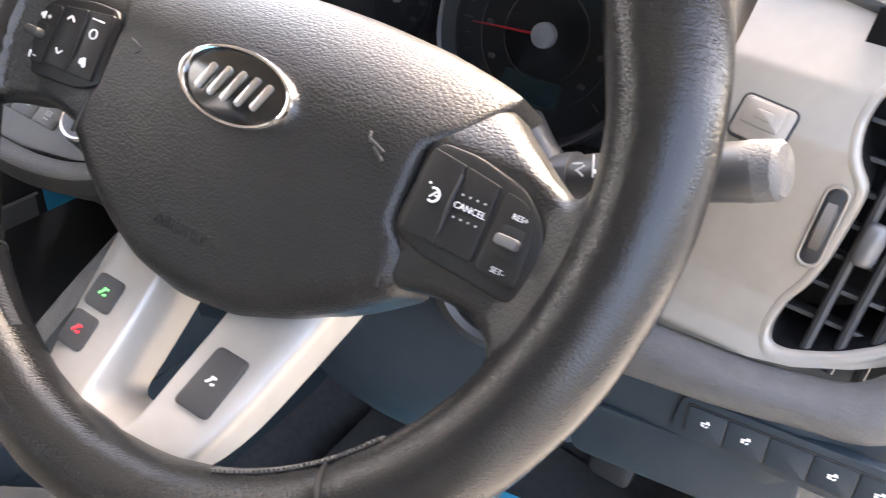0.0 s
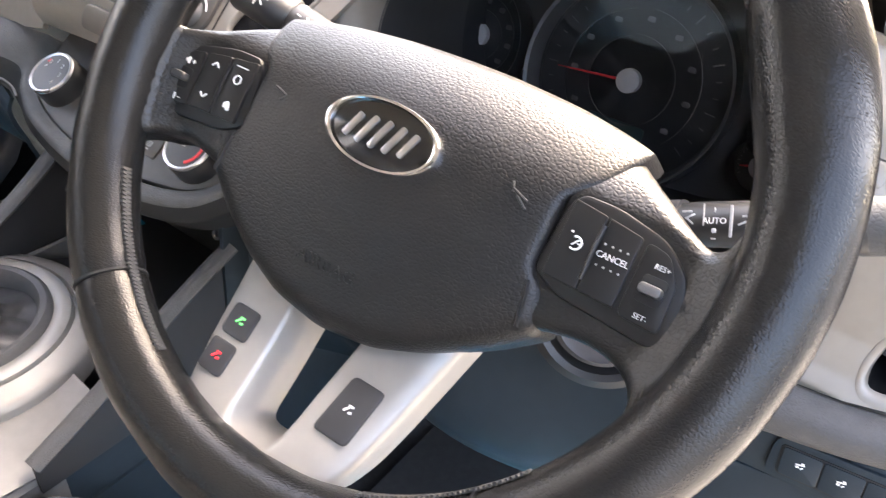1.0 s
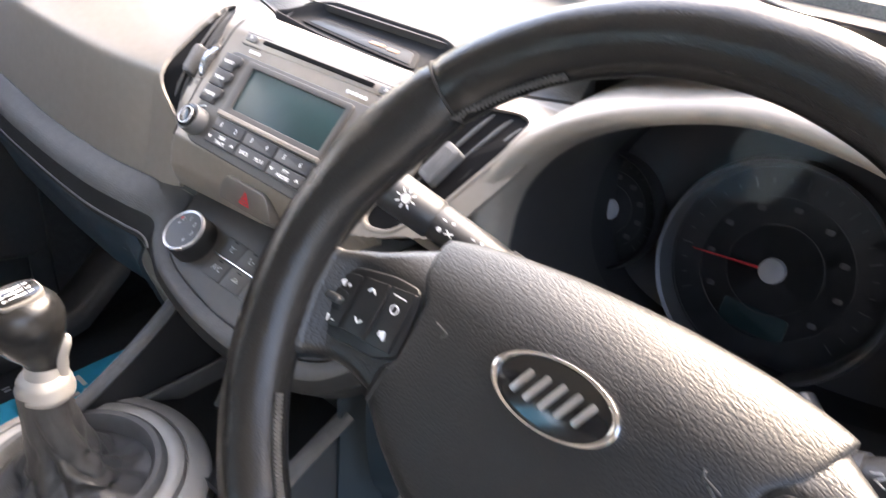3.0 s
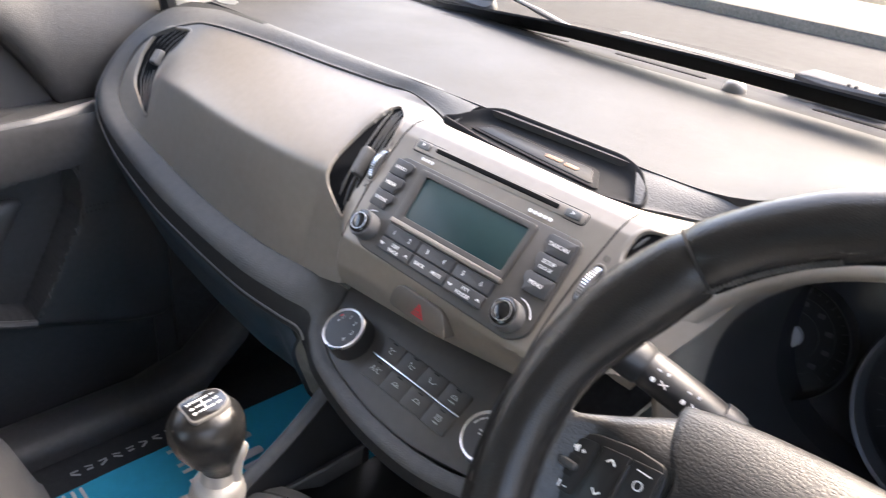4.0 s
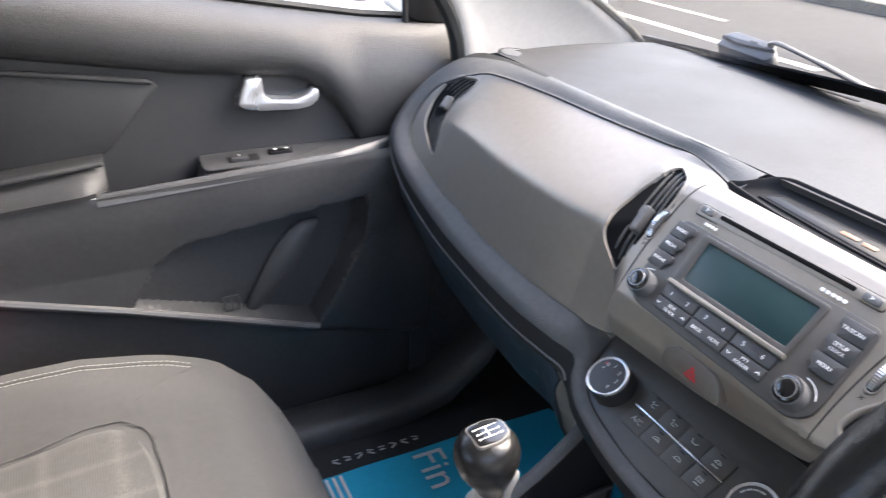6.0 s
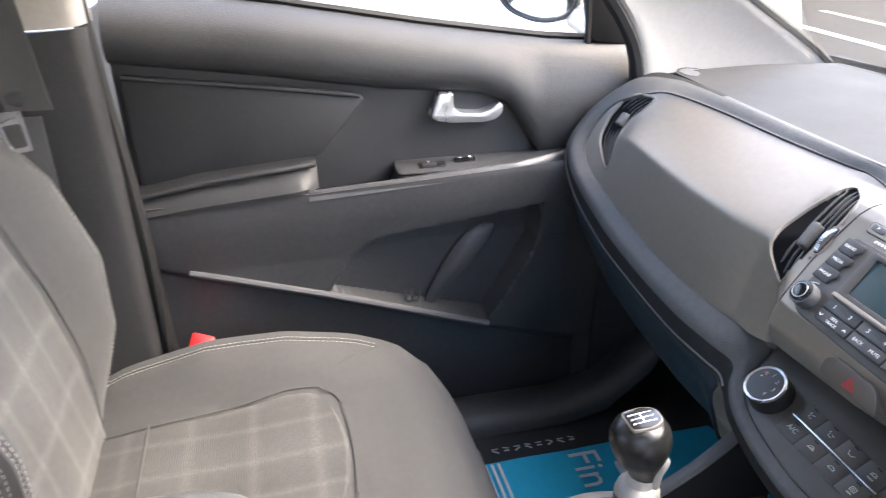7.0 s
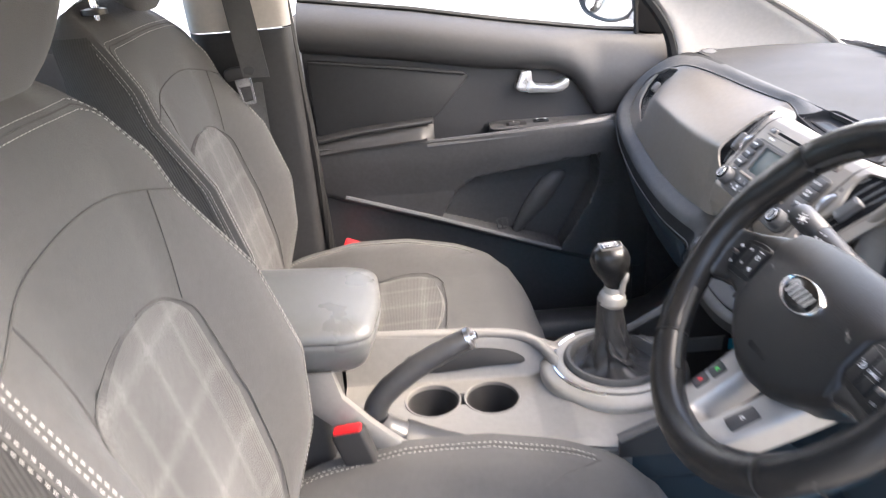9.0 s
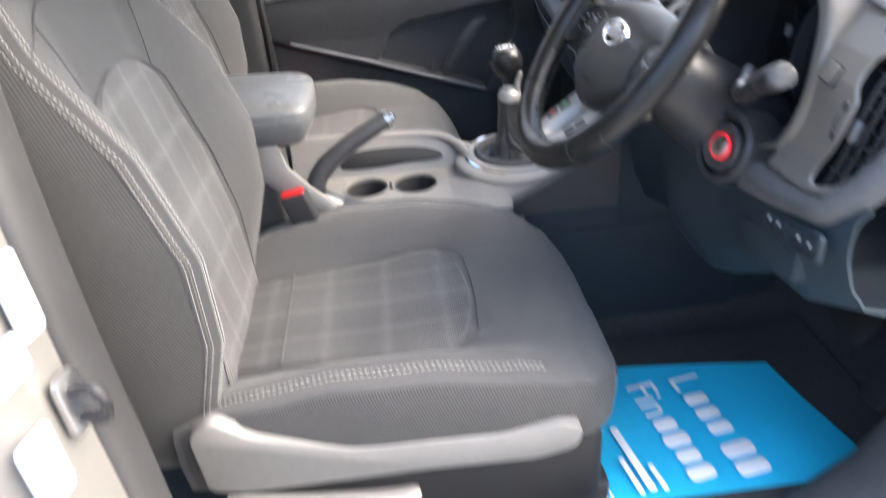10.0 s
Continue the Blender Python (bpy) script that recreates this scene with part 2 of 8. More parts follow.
ROADPAINT = mat("road_marking_paint", (0.3, 0.28, 0.23), 0.8, grain=0.3, size=80, vary=0.12, spots=6)
VERGE = mat("dry_verge", (0.1, 0.085, 0.055), 0.95, grain=0.9, size=30, vary=0.35, spots=3)
YARD = mat("wet_yard_surface", (0.32, 0.31, 0.285), 0.7, grain=0.5, size=40, vary=0.3, spots=1.2)
BRICKPAINT = mat("grey_render", (0.55, 0.53, 0.5), 0.9, grain=0.3, size=40, vary=0.12, spots=1.5)
WALLPAINT = mat("cream_wall_paint", (0.6, 0.53, 0.36), 0.85, grain=0.3, size=50, vary=0.1, spots=2)
GLASS = glass_mat("clear_glass")
TINTGLASS = glass_mat("dark_glass", (0.12, 0.13, 0.13))
LENS = glass_mat("instrument_lens", (0.75, 0.75, 0.77), 0.09)
MIRRORGLASS = mat("mirror_glass", (0.85, 0.86, 0.86), 0.02, metal=1.0, vary=0.01)


# ---- mesh tools ----
def part(name, bm, material, parent=None, label="", smooth=True, angle=42, kind=""):
    """One mesh object from a bmesh, under a thing or a part."""
    me = bpy.data.meshes.new(name)
    bmesh.ops.recalc_face_normals(bm, faces=bm.faces)
    if smooth:
        for f in bm.faces:
            f.smooth = True
        for e in bm.edges:
            if len(e.link_faces) == 2 and e.calc_face_angle(0) > radians(angle):
                e.smooth = False
    bm.to_mesh(me)
    bm.free()
    me.materials.append(material)
    ob = new(name, me)
    if parent is not None:
        ob.parent = parent
    if label:
        ob["label"] = label
    if kind:
        ob["kind"] = kind
    return ob


def thing(name, label, category, group="", m=None, kind=""):
    ob = new(name)
    ob.empty_display_size = 0.02
    if m is not None:
        ob.matrix_world = m
    return tagged(ob, label, category, group, kind)


def single(name, bm, material, label, category, kind="", group="", **k):
    return tagged(part(name, bm, material, None, **k), label, category, group, kind)


def spline(pts, n, closed=False):
    """n points along a smooth curve through pts."""
    P = [Vector(p) for p in pts]
    m = len(P)
    segs = m if closed else m - 1
    g = (lambda i: P[i % m]) if closed else (lambda i: P[max(0, min(m - 1, i))])
    out = []
    for k in range(n):
        s = k * segs / n if closed else k * segs / (n - 1)
        i = min(int(s), segs - 1)
        t = s - i
        a, b, c, d = g(i - 1), g(i), g(i + 1), g(i + 2)
        out.append(0.5 * ((2 * b) + (c - a) * t + (2 * a - 5 * b + 4 * c - d) * t * t + (3 * b - a - 3 * c + d) * t ** 3))
    return out


def interp(x, xs, ys):
    return float(np.interp(x, xs, ys))


def loft(rows, closed=False, caps=False, bm=None, wrap=False):
    """A skin over rows of points; closed: each row is a ring; wrap: the last row meets the first."""
    bm = bm or bmesh.new()
    V = [[bm.verts.new(p) for p in row] for row in rows]
    n = len(rows[0])
    for a, b in list(zip(V, V[1:])) + ([(V[-1], V[0])] if wrap else []):
        for i in range(n if closed else n - 1):
            j = (i + 1) % n
            bm.faces.new((a[i], a[j], b[j], b[i]))
    if caps:
        for row in (V[0], V[-1]):
            c = bm.verts.new(sum((v.co for v in row), Vector()) / n)
            for i in range(n if closed else n - 1):
                bm.faces.new((row[i], row[(i + 1) % n], c))
    return bm


def thick(bm, depth):
    """Gives an open skin a thickness away from its normals."""
    bmesh.ops.recalc_face_normals(bm, faces=bm.faces)
    bm.normal_update()
    old, border = bm.faces[:], [e for e in bm.edges if len(e.link_faces) == 1]
    twin = {v: bm.verts.new(v.co - v.normal * depth) for v in bm.verts[:]}
    for f in old:
        bm.faces.new([twin[v] for v in reversed(f.verts)])
    for e in border:
        a, b = e.verts
        bm.faces.new((a, b, twin[b], twin[a]))
    return bm


def inset(poly, d):
    """A closed 2D outline moved inwards by d."""
    n = len(poly)
    area = sum(poly[i][0] * poly[(i + 1) % n][1] - poly[(i + 1) % n][0] * poly[i][1] for i in range(n))
    s = 1 if area > 0 else -1
    out = []
    for i in range(n):
        a, b, c = (Vector(poly[k % n][:2]) for k in (i - 1, i, i + 1))
        e, f = (b - a), (c - b)
        e = e.normalized() if e.length > 1e-9 else f.normalized()
        f = f.normalized() if f.length > 1e-9 else e
        na, nb = Vector((-e.y, e.x)) * s, Vector((-f.y, f.x)) * s
        m = na + nb
        m = m.normalized() if m.length > 1e-6 else na
        k = max(0.45, m.dot(na))
        out.append(tuple(b + m * (d / k)))
    return out


def slab(poly, m, z0, z1, bevel=0.001, hole=None, bm=None):
    """A plate with the outline poly in the plane of m, from z0 to z1 along its third axis, its upper edge rounded."""
    bm = bm or bmesh.new()
    steps = [(0, z0), (0, z1 - bevel), (bevel * 0.3, z1 - bevel * 0.3), (bevel, z1)]
    if hole:
        rings = [[m @ Vector((*p, z)) for p in inset(poly, d)] for d, z in steps]
        inner = [[m @ Vector((*p, z)) for p in inset(hole, -d)] for d, z in reversed(steps)]
        return loft(rings + inner, closed=True, bm=bm, wrap=True)
    rings = [[m @ Vector((*p, z)) for p in inset(poly, d)] for d, z in steps]
    V = [[bm.verts.new(p) for p in r] for r in rings]
    n = len(poly)
    for a, b in zip(V, V[1:]):
        for i in range(n):
            bm.faces.new((a[i], a[(i + 1) % n], b[(i + 1) % n], b[i]))
    bm.faces.new(V[-1])
    bm.faces.new(list(reversed(V[0])))
    return bm


def rrect(w, h, r=0.003, cx=0.0, cy=0.0, n=4):
    """A rounded rectangle."""
    r = min(r, w / 2 - 1e-5, h / 2 - 1e-5)
    out = []
    for k, (sx, sy) in enumerate(((1, 1), (-1, 1), (-1, -1), (1, -1))):
        for i in range(n + 1):
            a = math.pi / 2 * (k + i / n)
            out.append((cx + sx * (w / 2 - r) + r * math.cos(a), cy + sy * (h / 2 - r) + r * math.sin(a)))
    return out


def spline_2d(pts, n):
    """n points along a smooth open line in a plane."""
    return [(p.x, p.y) for p in spline([(*p, 0) for p in pts], n)]


def rpoly(pts, n=48):
    """A smooth closed outline through points."""
    return [tuple(p[:2]) for p in spline([(*p, 0) for p in pts], n, True)]


def corners(pts, r=0.004, n=3):
    """A closed outline with its corners cut round."""
    out = []
    m = len(pts)
    for i in range(m):
        a, b, c = (Vector(pts[k % m]) for k in (i - 1, i, i + 1))
        d = min(r, (a - b).length * 0.45, (c - b).length * 0.45)
        p, q = b + (a - b).normalized() * d, b + (c - b).normalized() * d
        for k in range(n + 1):
            t = k / n
            out.append(tuple(p * (1 - t) ** 2 + b * 2 * t * (1 - t) + q * t * t))
    return out


def lathe(profile, m, n=32, bm=None, ripple=0.0, teeth=0):
    """A turned body: profile of (radius, height) about m's third axis."""
    rows = []
    for r, z in profile:
        rows.append([m @ Vector(((r + (ripple * (i % 2) if teeth and r > 0.002 else 0)) * math.cos(2 * math.pi * i / n), (r + (ripple * (i % 2) if teeth and r > 0.002 else 0)) * math.sin(2 * math.pi * i / n), z)) for i in range(n)])
    return loft(rows, closed=True, caps=True, bm=bm)


def tube(path, r, n=12, bm=None, closed=False, flat=1.0):
    """A round bar along a path; r: a radius or one for each point; flat: squeeze along the second axis."""
    P = [Vector(p) for p in path]
    rows = []
    up = Vector((0, 0, 1))
    for i, p in enumerate(P):
        a, b = (P[i - 1], P[(i + 1) % len(P)]) if closed else (P[max(0, i - 1)], P[min(len(P) - 1, i + 1)])
        t = (b - a).normalized()
        s = t.cross(up)
        s = s.normalized() if s.length > 1e-4 else Vector((1, 0, 0))
        w = s.cross(t)
        q = r[i] if isinstance(r, (list, tuple)) else r
        rows.append([p + s * (q * math.cos(2 * math.pi * k / n)) + w * (q * flat * math.sin(2 * math.pi * k / n)) for k in range(n)])
    return loft(rows, closed=True, caps=not closed, bm=bm, wrap=closed)


def box(x0, x1, y0, y1, z0, z1, bevel=0.003, bm=None):
    return slab(rrect(x1 - x0, y1 - y0, min(bevel * 1.5, 0.4 * min(x1 - x0, y1 - y0))), Matrix.Translation(((x0 + x1) / 2, (y0 + y1) / 2, 0)), z0, z1, bevel, bm=bm)


def frame3(o, x, z):
    """A pose from an origin, a first axis and a third axis."""
    x, z = Vector(x).normalized(), Vector(z).normalized()
    y = z.cross(x).normalized()
    x = y.cross(z).normalized()
    return Matrix(((x.x, y.x, z.x, o[0]), (x.y, y.y, z.y, o[1]), (x.z, y.z, z.z, o[2]), (0, 0, 0, 1)))


def words(name, text, size, m, material, parent, wide=1.0, depth=0.0002):
    """Lettering with the built-in font, centred on m's origin."""
    cu = bpy.data.curves.new(name, "FONT")
    cu.body, cu.size, cu.align_x, cu.align_y, cu.extrude = text, size, "CENTER", "CENTER", depth
    cu.resolution_u = 2
    tmp = bpy.data.objects.new(name, cu)
    scene.collection.objects.link(tmp)
    me = bpy.data.meshes.new_from_object(tmp.evaluated_get(bpy.context.evaluated_depsgraph_get()))
    bpy.data.objects.remove(tmp)
    me.transform(m @ Matrix.Diagonal((wide, 1, 1, 1)))
    me.materials.clear()
    me.materials.append(material)
    ob = new(name, me)
    ob.parent = parent
    return ob


def bars(name, items, m, material, parent, z=0.0003):
    """Plain marks: rectangles (x, y, w, h, degrees) in the plane of m, joined into one print."""
    bm = bmesh.new()
    for x, y, w, h, *turn in items:
        a = radians(turn[0] if turn else 0)
        mm = m @ Matrix.Translation((x, y, 0)) @ Matrix.Rotation(a, 4, "Z")
        slab(rrect(w, h, min(w, h) * 0.3, n=2), mm, 0, z, z * 0.4, bm=bm)
    return part(name, bm, material, parent, kind="stuff")


def stitches(name, curves, parent, length=0.0048, gap=0.0024, r=0.00046):
    """Thread dashes along curves of (point, normal) pairs."""
    bm = bmesh.new()
    for pts in curves:
        P = [Vector(p) for p in pts]
        run, target = 0.0, 0.0
        for a, b in zip(P, P[1:]):
            d = (b - a).length
            if d < 1e-6:
                continue
            t = (b - a) / d
            while target < run + d:
                p = a + t * (target - run)
                s = t.orthogonal().normalized()
                w = t.cross(s)
                ring = [[p + t * e + s * (r * k * math.cos(q)) + w * (r * k * math.sin(q)) for q in (0.4, 1.97, 3.54, 5.11)] for e, k in ((-length / 2, 0.5), (-length / 4, 1), (length / 4, 1), (length / 2, 0.5))]
                loft(ring, closed=True, bm=bm)
                target += length + gap
            run += d
    return part(name, bm, THREAD, parent, kind="stuff")


# ---- outside ----
def flat(x0, x1, y0, y1, z, nx=1, ny=1):
    return loft([[(x0 + (x1 - x0) * i / nx, y0 + (y1 - y0) * j / ny, z) for i in range(nx + 1)] for j in range(ny + 1)])


single("ground", flat(-900, 900, -900, 900, -0.02), YARD, "damp yard surface under the parked car", "ground", "structure", smooth=False)
single("road", flat(-400, 400, 1.7, 7.75, -0.012), ASPHALT, "pale worn asphalt road with painted lines", "road", "structure", smooth=False)
kerb = bmesh.new()
box(-60, 60, 7.75, 7.9, -0.02, 0.11, 0.015, kerb)
single("kerb", kerb, KERBEDGE, "weathered concrete kerb along the road", "kerb", "structure")
single("pavement", loft([[(-300, y, z), (300, y, z)] for y, z in ((7.9, 0.1), (10.0, 0.12))]), KERBSTONE, "sunlit pale concrete pavement beyond the road", "pavement", "structure", smooth=False)
single("verge", loft([[(-300 + 20 * i, y, z + 0.15 * noise.noise((i, y, 0))) for i in range(31)] for y, z in ((10.0, 0.12), (10.6, 0.5), (12, 0.9), (16, 1.3), (40, 2.0), (120, 4))]), VERGE, "dry brown verge behind the pavement", "verge", "structure")
for k in range(12):
    dash = bmesh.new()
    slab(rrect(1.68, 0.1, 0.02), Matrix.Translation((-17.01 + k * 3.61, 5.66, -0.012)), 0, 0.004, 0.002, bm=dash)
    single("road_dash", dash, ROADPAINT, "short white painted dash on the road", "road marking", "structure", "centre dashes")
edge = bmesh.new()
slab(rrect(26, 0.13, 0.03), Matrix.Translation((-16.5, 4.81, -0.012)), 0, 0.004, 0.002, bm=edge)
single("road_edge_line", edge, ROADPAINT, "continuous white edge line on the road", "road marking", "structure")


# ---- the car's shell: floor, roof, pillars, glass ----
def sheet(rows, material, name, label, category, depth=0.012, kind="structure", **k):
    return single(name, thick(loft(rows), depth), material, label, category, kind, **k)


xs = [-0.74 + 1.48 * i / 24 for i in range(25)]


def floor_z(x, y):
    tunnel = 0.16 * math.exp(-((x + 0.01) / 0.12) ** 4)
    toe = max(0.0, y - 0.26) * 0.75
    return 0.405 + tunnel + toe + 0.002 * noise.noise((x * 9, y * 9, 1))


sheet([[(x, y, floor_z(x, y)) for x in xs] for y in [-1.9 + 0.1 * j for j in range(26)]], CARPET, "floor", "black carpeted car floor with a centre tunnel", "floor")
sheet([[(x, 0.6, 0.5), (x, 0.56, 1.06)] for x in (-0.75, 0, 0.75)], DEEP, "bulkhead", "black bulkhead behind the dashboard", "bulkhead")
roof_rows = []
for j in range(13):
    y = -0.2 - 1.7 * j / 12
    roof_rows.append([(x * (1.0 if j < 9 else 1 - 0.02 * (j - 8)), y, 1.53 + 0.05 * math.sin(math.pi * min(1, j / 10 + 0.15)) - 0.09 * (x / 0.6) ** 4) for x in [-0.6 + 0.1 * i for i in range(13)]])
roof_rows.insert(0, [(x, -0.055, 1.415 - 0.02 * (x / 0.6) ** 2) for x in [-0.62 + 0.1033 * i for i in range(13)]])
sheet(roof_rows, HEADLINER, "ceiling", "pale beige fabric headliner", "ceiling", depth=-0.03)
sheet([[(x, -1.92, z) for x in (-0.7, 0, 0.7)] for z in (0.4, 1.1)], DEEP, "wall_rear", "dark lower wall behind the rear of the cabin", "wall")
for s, n in ((-1, "left"), (1, "right")):
    sheet([[(s * 0.74, y, z) for y in (-1.92, -0.98)] for z in (0.4, 0.8, 1.18)], DOORHARD, "wall_rear_" + n, "charcoal rear door trim", "wall")
    top = [(s * 0.585, -0.2, 1.44), (s * 0.6, -0.6, 1.47), (s * 0.6, -1.2, 1.47), (s * 0.56, -1.9, 1.42)]
    single("trim_roof_" + n, tube(spline(top, 16), 0.03, 10), HEADLINER, "pale padded edge of the headliner", "roof rail", "structure")
    sheet([[(s * 0.70, -1.55, 1.1), (s * 0.72, -1.95, 1.1)], [(s * 0.58, -1.6, 1.47), (s * 0.56, -1.95, 1.45)]], PILLAR, "pillar_rear_" + n, "pale rear pillar trim", "pillar")

# Windscreen, its black lower border and the front pillars.
ws = [[(x, 0.5 - 0.06 * (x / 0.66) ** 2, 1.072) for x in (-0.68, -0.34, 0, 0.34, 0.68)], [(x, 0.13 - 0.05 * (x / 0.6) ** 2, 1.29) for x in (-0.63, -0.31, 0, 0.31, 0.63)], [(x, -0.24 - 0.04 * (x / 0.6) ** 2, 1.505) for x in (-0.57, -0.28, 0, 0.28, 0.57)]]
wscreen = single("window_windscreen", loft([spline(r, 17) for r in ws]), GLASS, "clear raked windscreen", "windscreen", "structure")
wscreen.visible_shadow = False
band = []
for d in (0.0, 0.01, 0.03, 0.043):
    row = []
    for k in range(25):
        x = -0.69 + 1.38 * k / 24
        y = interp(x, (-0.69, -0.226, 0, 0.3, 0.69), (0.488, 0.421, 0.409, 0.407, 0.42)) + 0.86 * d
        row.append(Vector((x, y - 0.002, 1.069 + (0.5 - y) * 0.589)))
    band.append(row)
single("windscreen_border", thick(loft(band), 0.003), VOID, "black printed border at the foot of the windscreen", "windscreen border", "structure")
for s, n in ((-1, "left"), (1, "right")):
    inner = spline([(s * 0.672, 0.13, 1.05), (s * 0.667, 0.112, 1.12), (s * 0.655, 0.05, 1.205), (s * 0.63, -0.08, 1.33), (s * 0.6, -0.24, 1.43), (s * 0.59, -0.34, 1.47)], 16)
    mid = spline([(s * 0.70, 0.27, 1.05), (s * 0.69, 0.24, 1.12), (s * 0.66, 0.14, 1.22), (s * 0.625, -0.03, 1.345), (s * 0.59, -0.21, 1.455), (s * 0.575, -0.3, 1.5)], 16)
    outer = spline([(s * 0.675, 0.475, 1.05), (s * 0.665, 0.43, 1.09), (s * 0.635, 0.235, 1.205), (s * 0.6, 0.02, 1.335), (s * 0.57, -0.19, 1.46), (s * 0.56, -0.27, 1.5)], 16)
    rows = []
    for a, b, c in zip(inner, mid, outer):
        rows.append(spline([a + Vector((s * 0.02, 0.0, 0)), a, a * 0.6 + b * 0.4 + Vector((-s * 0.004, 0, 0)), b * 0.55 + c * 0.45 + Vector((-s * 0.01, 0, 0)), c, c + Vector((s * 0.01, 0.02, 0.004))], 14))
    single("pillar_front_" + n, thick(loft(rows), 0.008), PILLAR, "pale beige moulded windscreen pillar trim", "pillar", "structure")
    single("seal_front_" + n, tube([p + Vector((s * 0.012, -0.012, 0)) for p in inner], 0.013, 8), RUBBER, "black rubber door seal along the pillar", "seal", "structure")
    single("seal_windscreen_" + n, tube([p + Vector((0, 0.008, 0.004)) for p in outer], 0.007, 8), RUBBER, "black windscreen edge seal", "seal", "structure")

# Passenger-side centre pillar: dark below, pale above.
def pillar_row(z, x, s):
    return spline([(s * (x + 0.05), -0.69, z), (s * (x + 0.008), -0.7, z), (s * (x - 0.004), -0.725, z), (s * (x - 0.014), -0.8, z), (s * (x - 0.01), -0.87, z), (s * (x + 0.04), -0.9, z)], 18)


for s, n in ((-1, "left"),):
    sheet([pillar_row(z, interp(z, (0.45, 0.7, 0.95, 1.1, 1.2), (0.62, 0.615, 0.6, 0.575, 0.565)), s) for z in (0.45, 0.55, 0.65, 0.75, 0.85, 0.95, 1.05, 1.08, 1.1, 1.12, 1.2)], DOORSKIN, "pillar_lower_" + n, "charcoal lower trim of the centre pillar", "pillar", depth=0.006)
    sheet([pillar_row(z, interp(z, (1.2, 1.46), (0.562, 0.535)), s) for z in (1.203, 1.26, 1.33, 1.4, 1.47)], PILLAR, "pillar_upper_" + n, "pale beige upper trim of the centre pillar", "pillar", depth=0.006)
single("seal_door_left", tube(spline([(-0.632, -0.672, 0.5), (-0.64, -0.684, 0.7), (-0.632, -0.69, 0.95), (-0.615, -0.697, 1.1), (-0.6, -0.7, 1.22), (-0.57, -0.71, 1.45)], 20), 0.011, 8), RUBBER, "black rubber door aperture seal", "seal", "structure")
# Driver-side centre pillar: painted metal face with a rubber seal.
LEAN = ((0.42, 0.0, 0.0), (0.6, 0.0, 0.0), (0.8, -0.004, 0.0), (0.95, -0.01, 0.0), (1.1, -0.016, 0.01), (1.25, -0.03, 0.045), (1.46, -0.06, 0.12))
bp = [[(0.62 - i, -0.93, z), (0.635 - i, -0.76, z), (0.70 - i, -0.69 + o, z), (0.735 - i, -0.664 + o, z), (0.775 - i, -0.655 + o, z), (0.82 - i, -0.652 + o, z), (0.87 - i, -0.665 + o, z), (0.895 - i, -0.72 + o, z), (0.9 - i, -0.95, z)] for z, o, i in LEAN]
pillar_r = sheet([spline(r, 26) for r in bp], CREAMPAINT, "pillar_centre_right", "pale silver painted centre pillar of the open doorway with stickers", "pillar", depth=0.01)
seal = [spline([(0.742 - i, -0.69 + o, z), (0.730 - i, -0.668 + o, z), (0.741 - i, -0.648 + o, z), (0.762 - i, -0.640 + o, z), (0.786 - i, -0.6405 + o, z), (0.799 - i, -0.648 + o, z), (0.801 - i, -0.656 + o, z)], 14) for z, o, i in LEAN]
single("seal_door_right", thick(loft([spline(c, 26) for c in zip(*seal)]), 0.003), RUBBERGREY, "thick dark rubber doorway seal", "seal", "structure")
M_P = frame3((0.828, -0.653, 0.93), (-0.97, 0.24, 0), (0.24, 0.97, 0.03))
for x, z, w, h, tone in ((0.0, 0.1, 0.024, 0.062, PAPER), (-0.032, 0.066, 0.035, 0.03, PAPER), (-0.042, -0.02, 0.034, 0.06, PAPER)):
    part("sticker", slab(rrect(w, h, 0.003), M_P @ Matrix.Translation((x, z, 0.0)), -0.002, 0.0018, 0.0005), tone, pillar_r, "white paper sticker")
latch = part("striker_plate", slab(rrect(0.026, 0.05, 0.006), M_P @ Matrix.Translation((0.004, 0.002, 0)), -0.002, 0.004, 0.001), STEEL, pillar_r, "steel striker plate")
part("striker_loop", tube(spline([M_P @ Vector((0.004, -0.012, 0.002)), M_P @ Vector((0.004, -0.012, 0.024)), M_P @ Vector((0.004, 0.014, 0.024)), M_P @ Vector((0.004, 0.014, 0.002))], 14), 0.0055, 8), DEEP, latch)
for s, n in ((-1, "left"), (1, "right")):
    if s > 0:
        prof = [(0.615, 0.424), (0.622, 0.436), (0.64, 0.444), (0.66, 0.446), (0.69, 0.44), (0.72, 0.428), (0.8, 0.42)]
    else:
        prof = [(0.59, 0.43), (0.6, 0.455), (0.625, 0.466), (0.66, 0.466), (0.69, 0.452), (0.72, 0.43), (0.8, 0.42)]
    single("sill_" + n, thick(loft([spline([(s * x, y, z + dz) for x, z in prof], 12) for y, dz in ((-0.95, 0), (-0.6, 0), (-0.2, 0), (0.0, 0.0), (0.08, 0.02), (0.16, 0.09), (0.22, 0.2))]), 0.005), DOORLOWER, "black plastic sill trim", "sill trim", "structure")

for s, n in ((-1, "left"), (1, "right")):
    sheet([[(s * 0.695, 0.08 if s < 0 else 0.21, z), (s * 0.69, 0.24, z), (s * 0.66, 0.62, z)] for z in (0.36, 0.6, 0.85, 1.04)], CARPET, "wall_kick_" + n, "black kick panel at the front of the footwell", "wall")

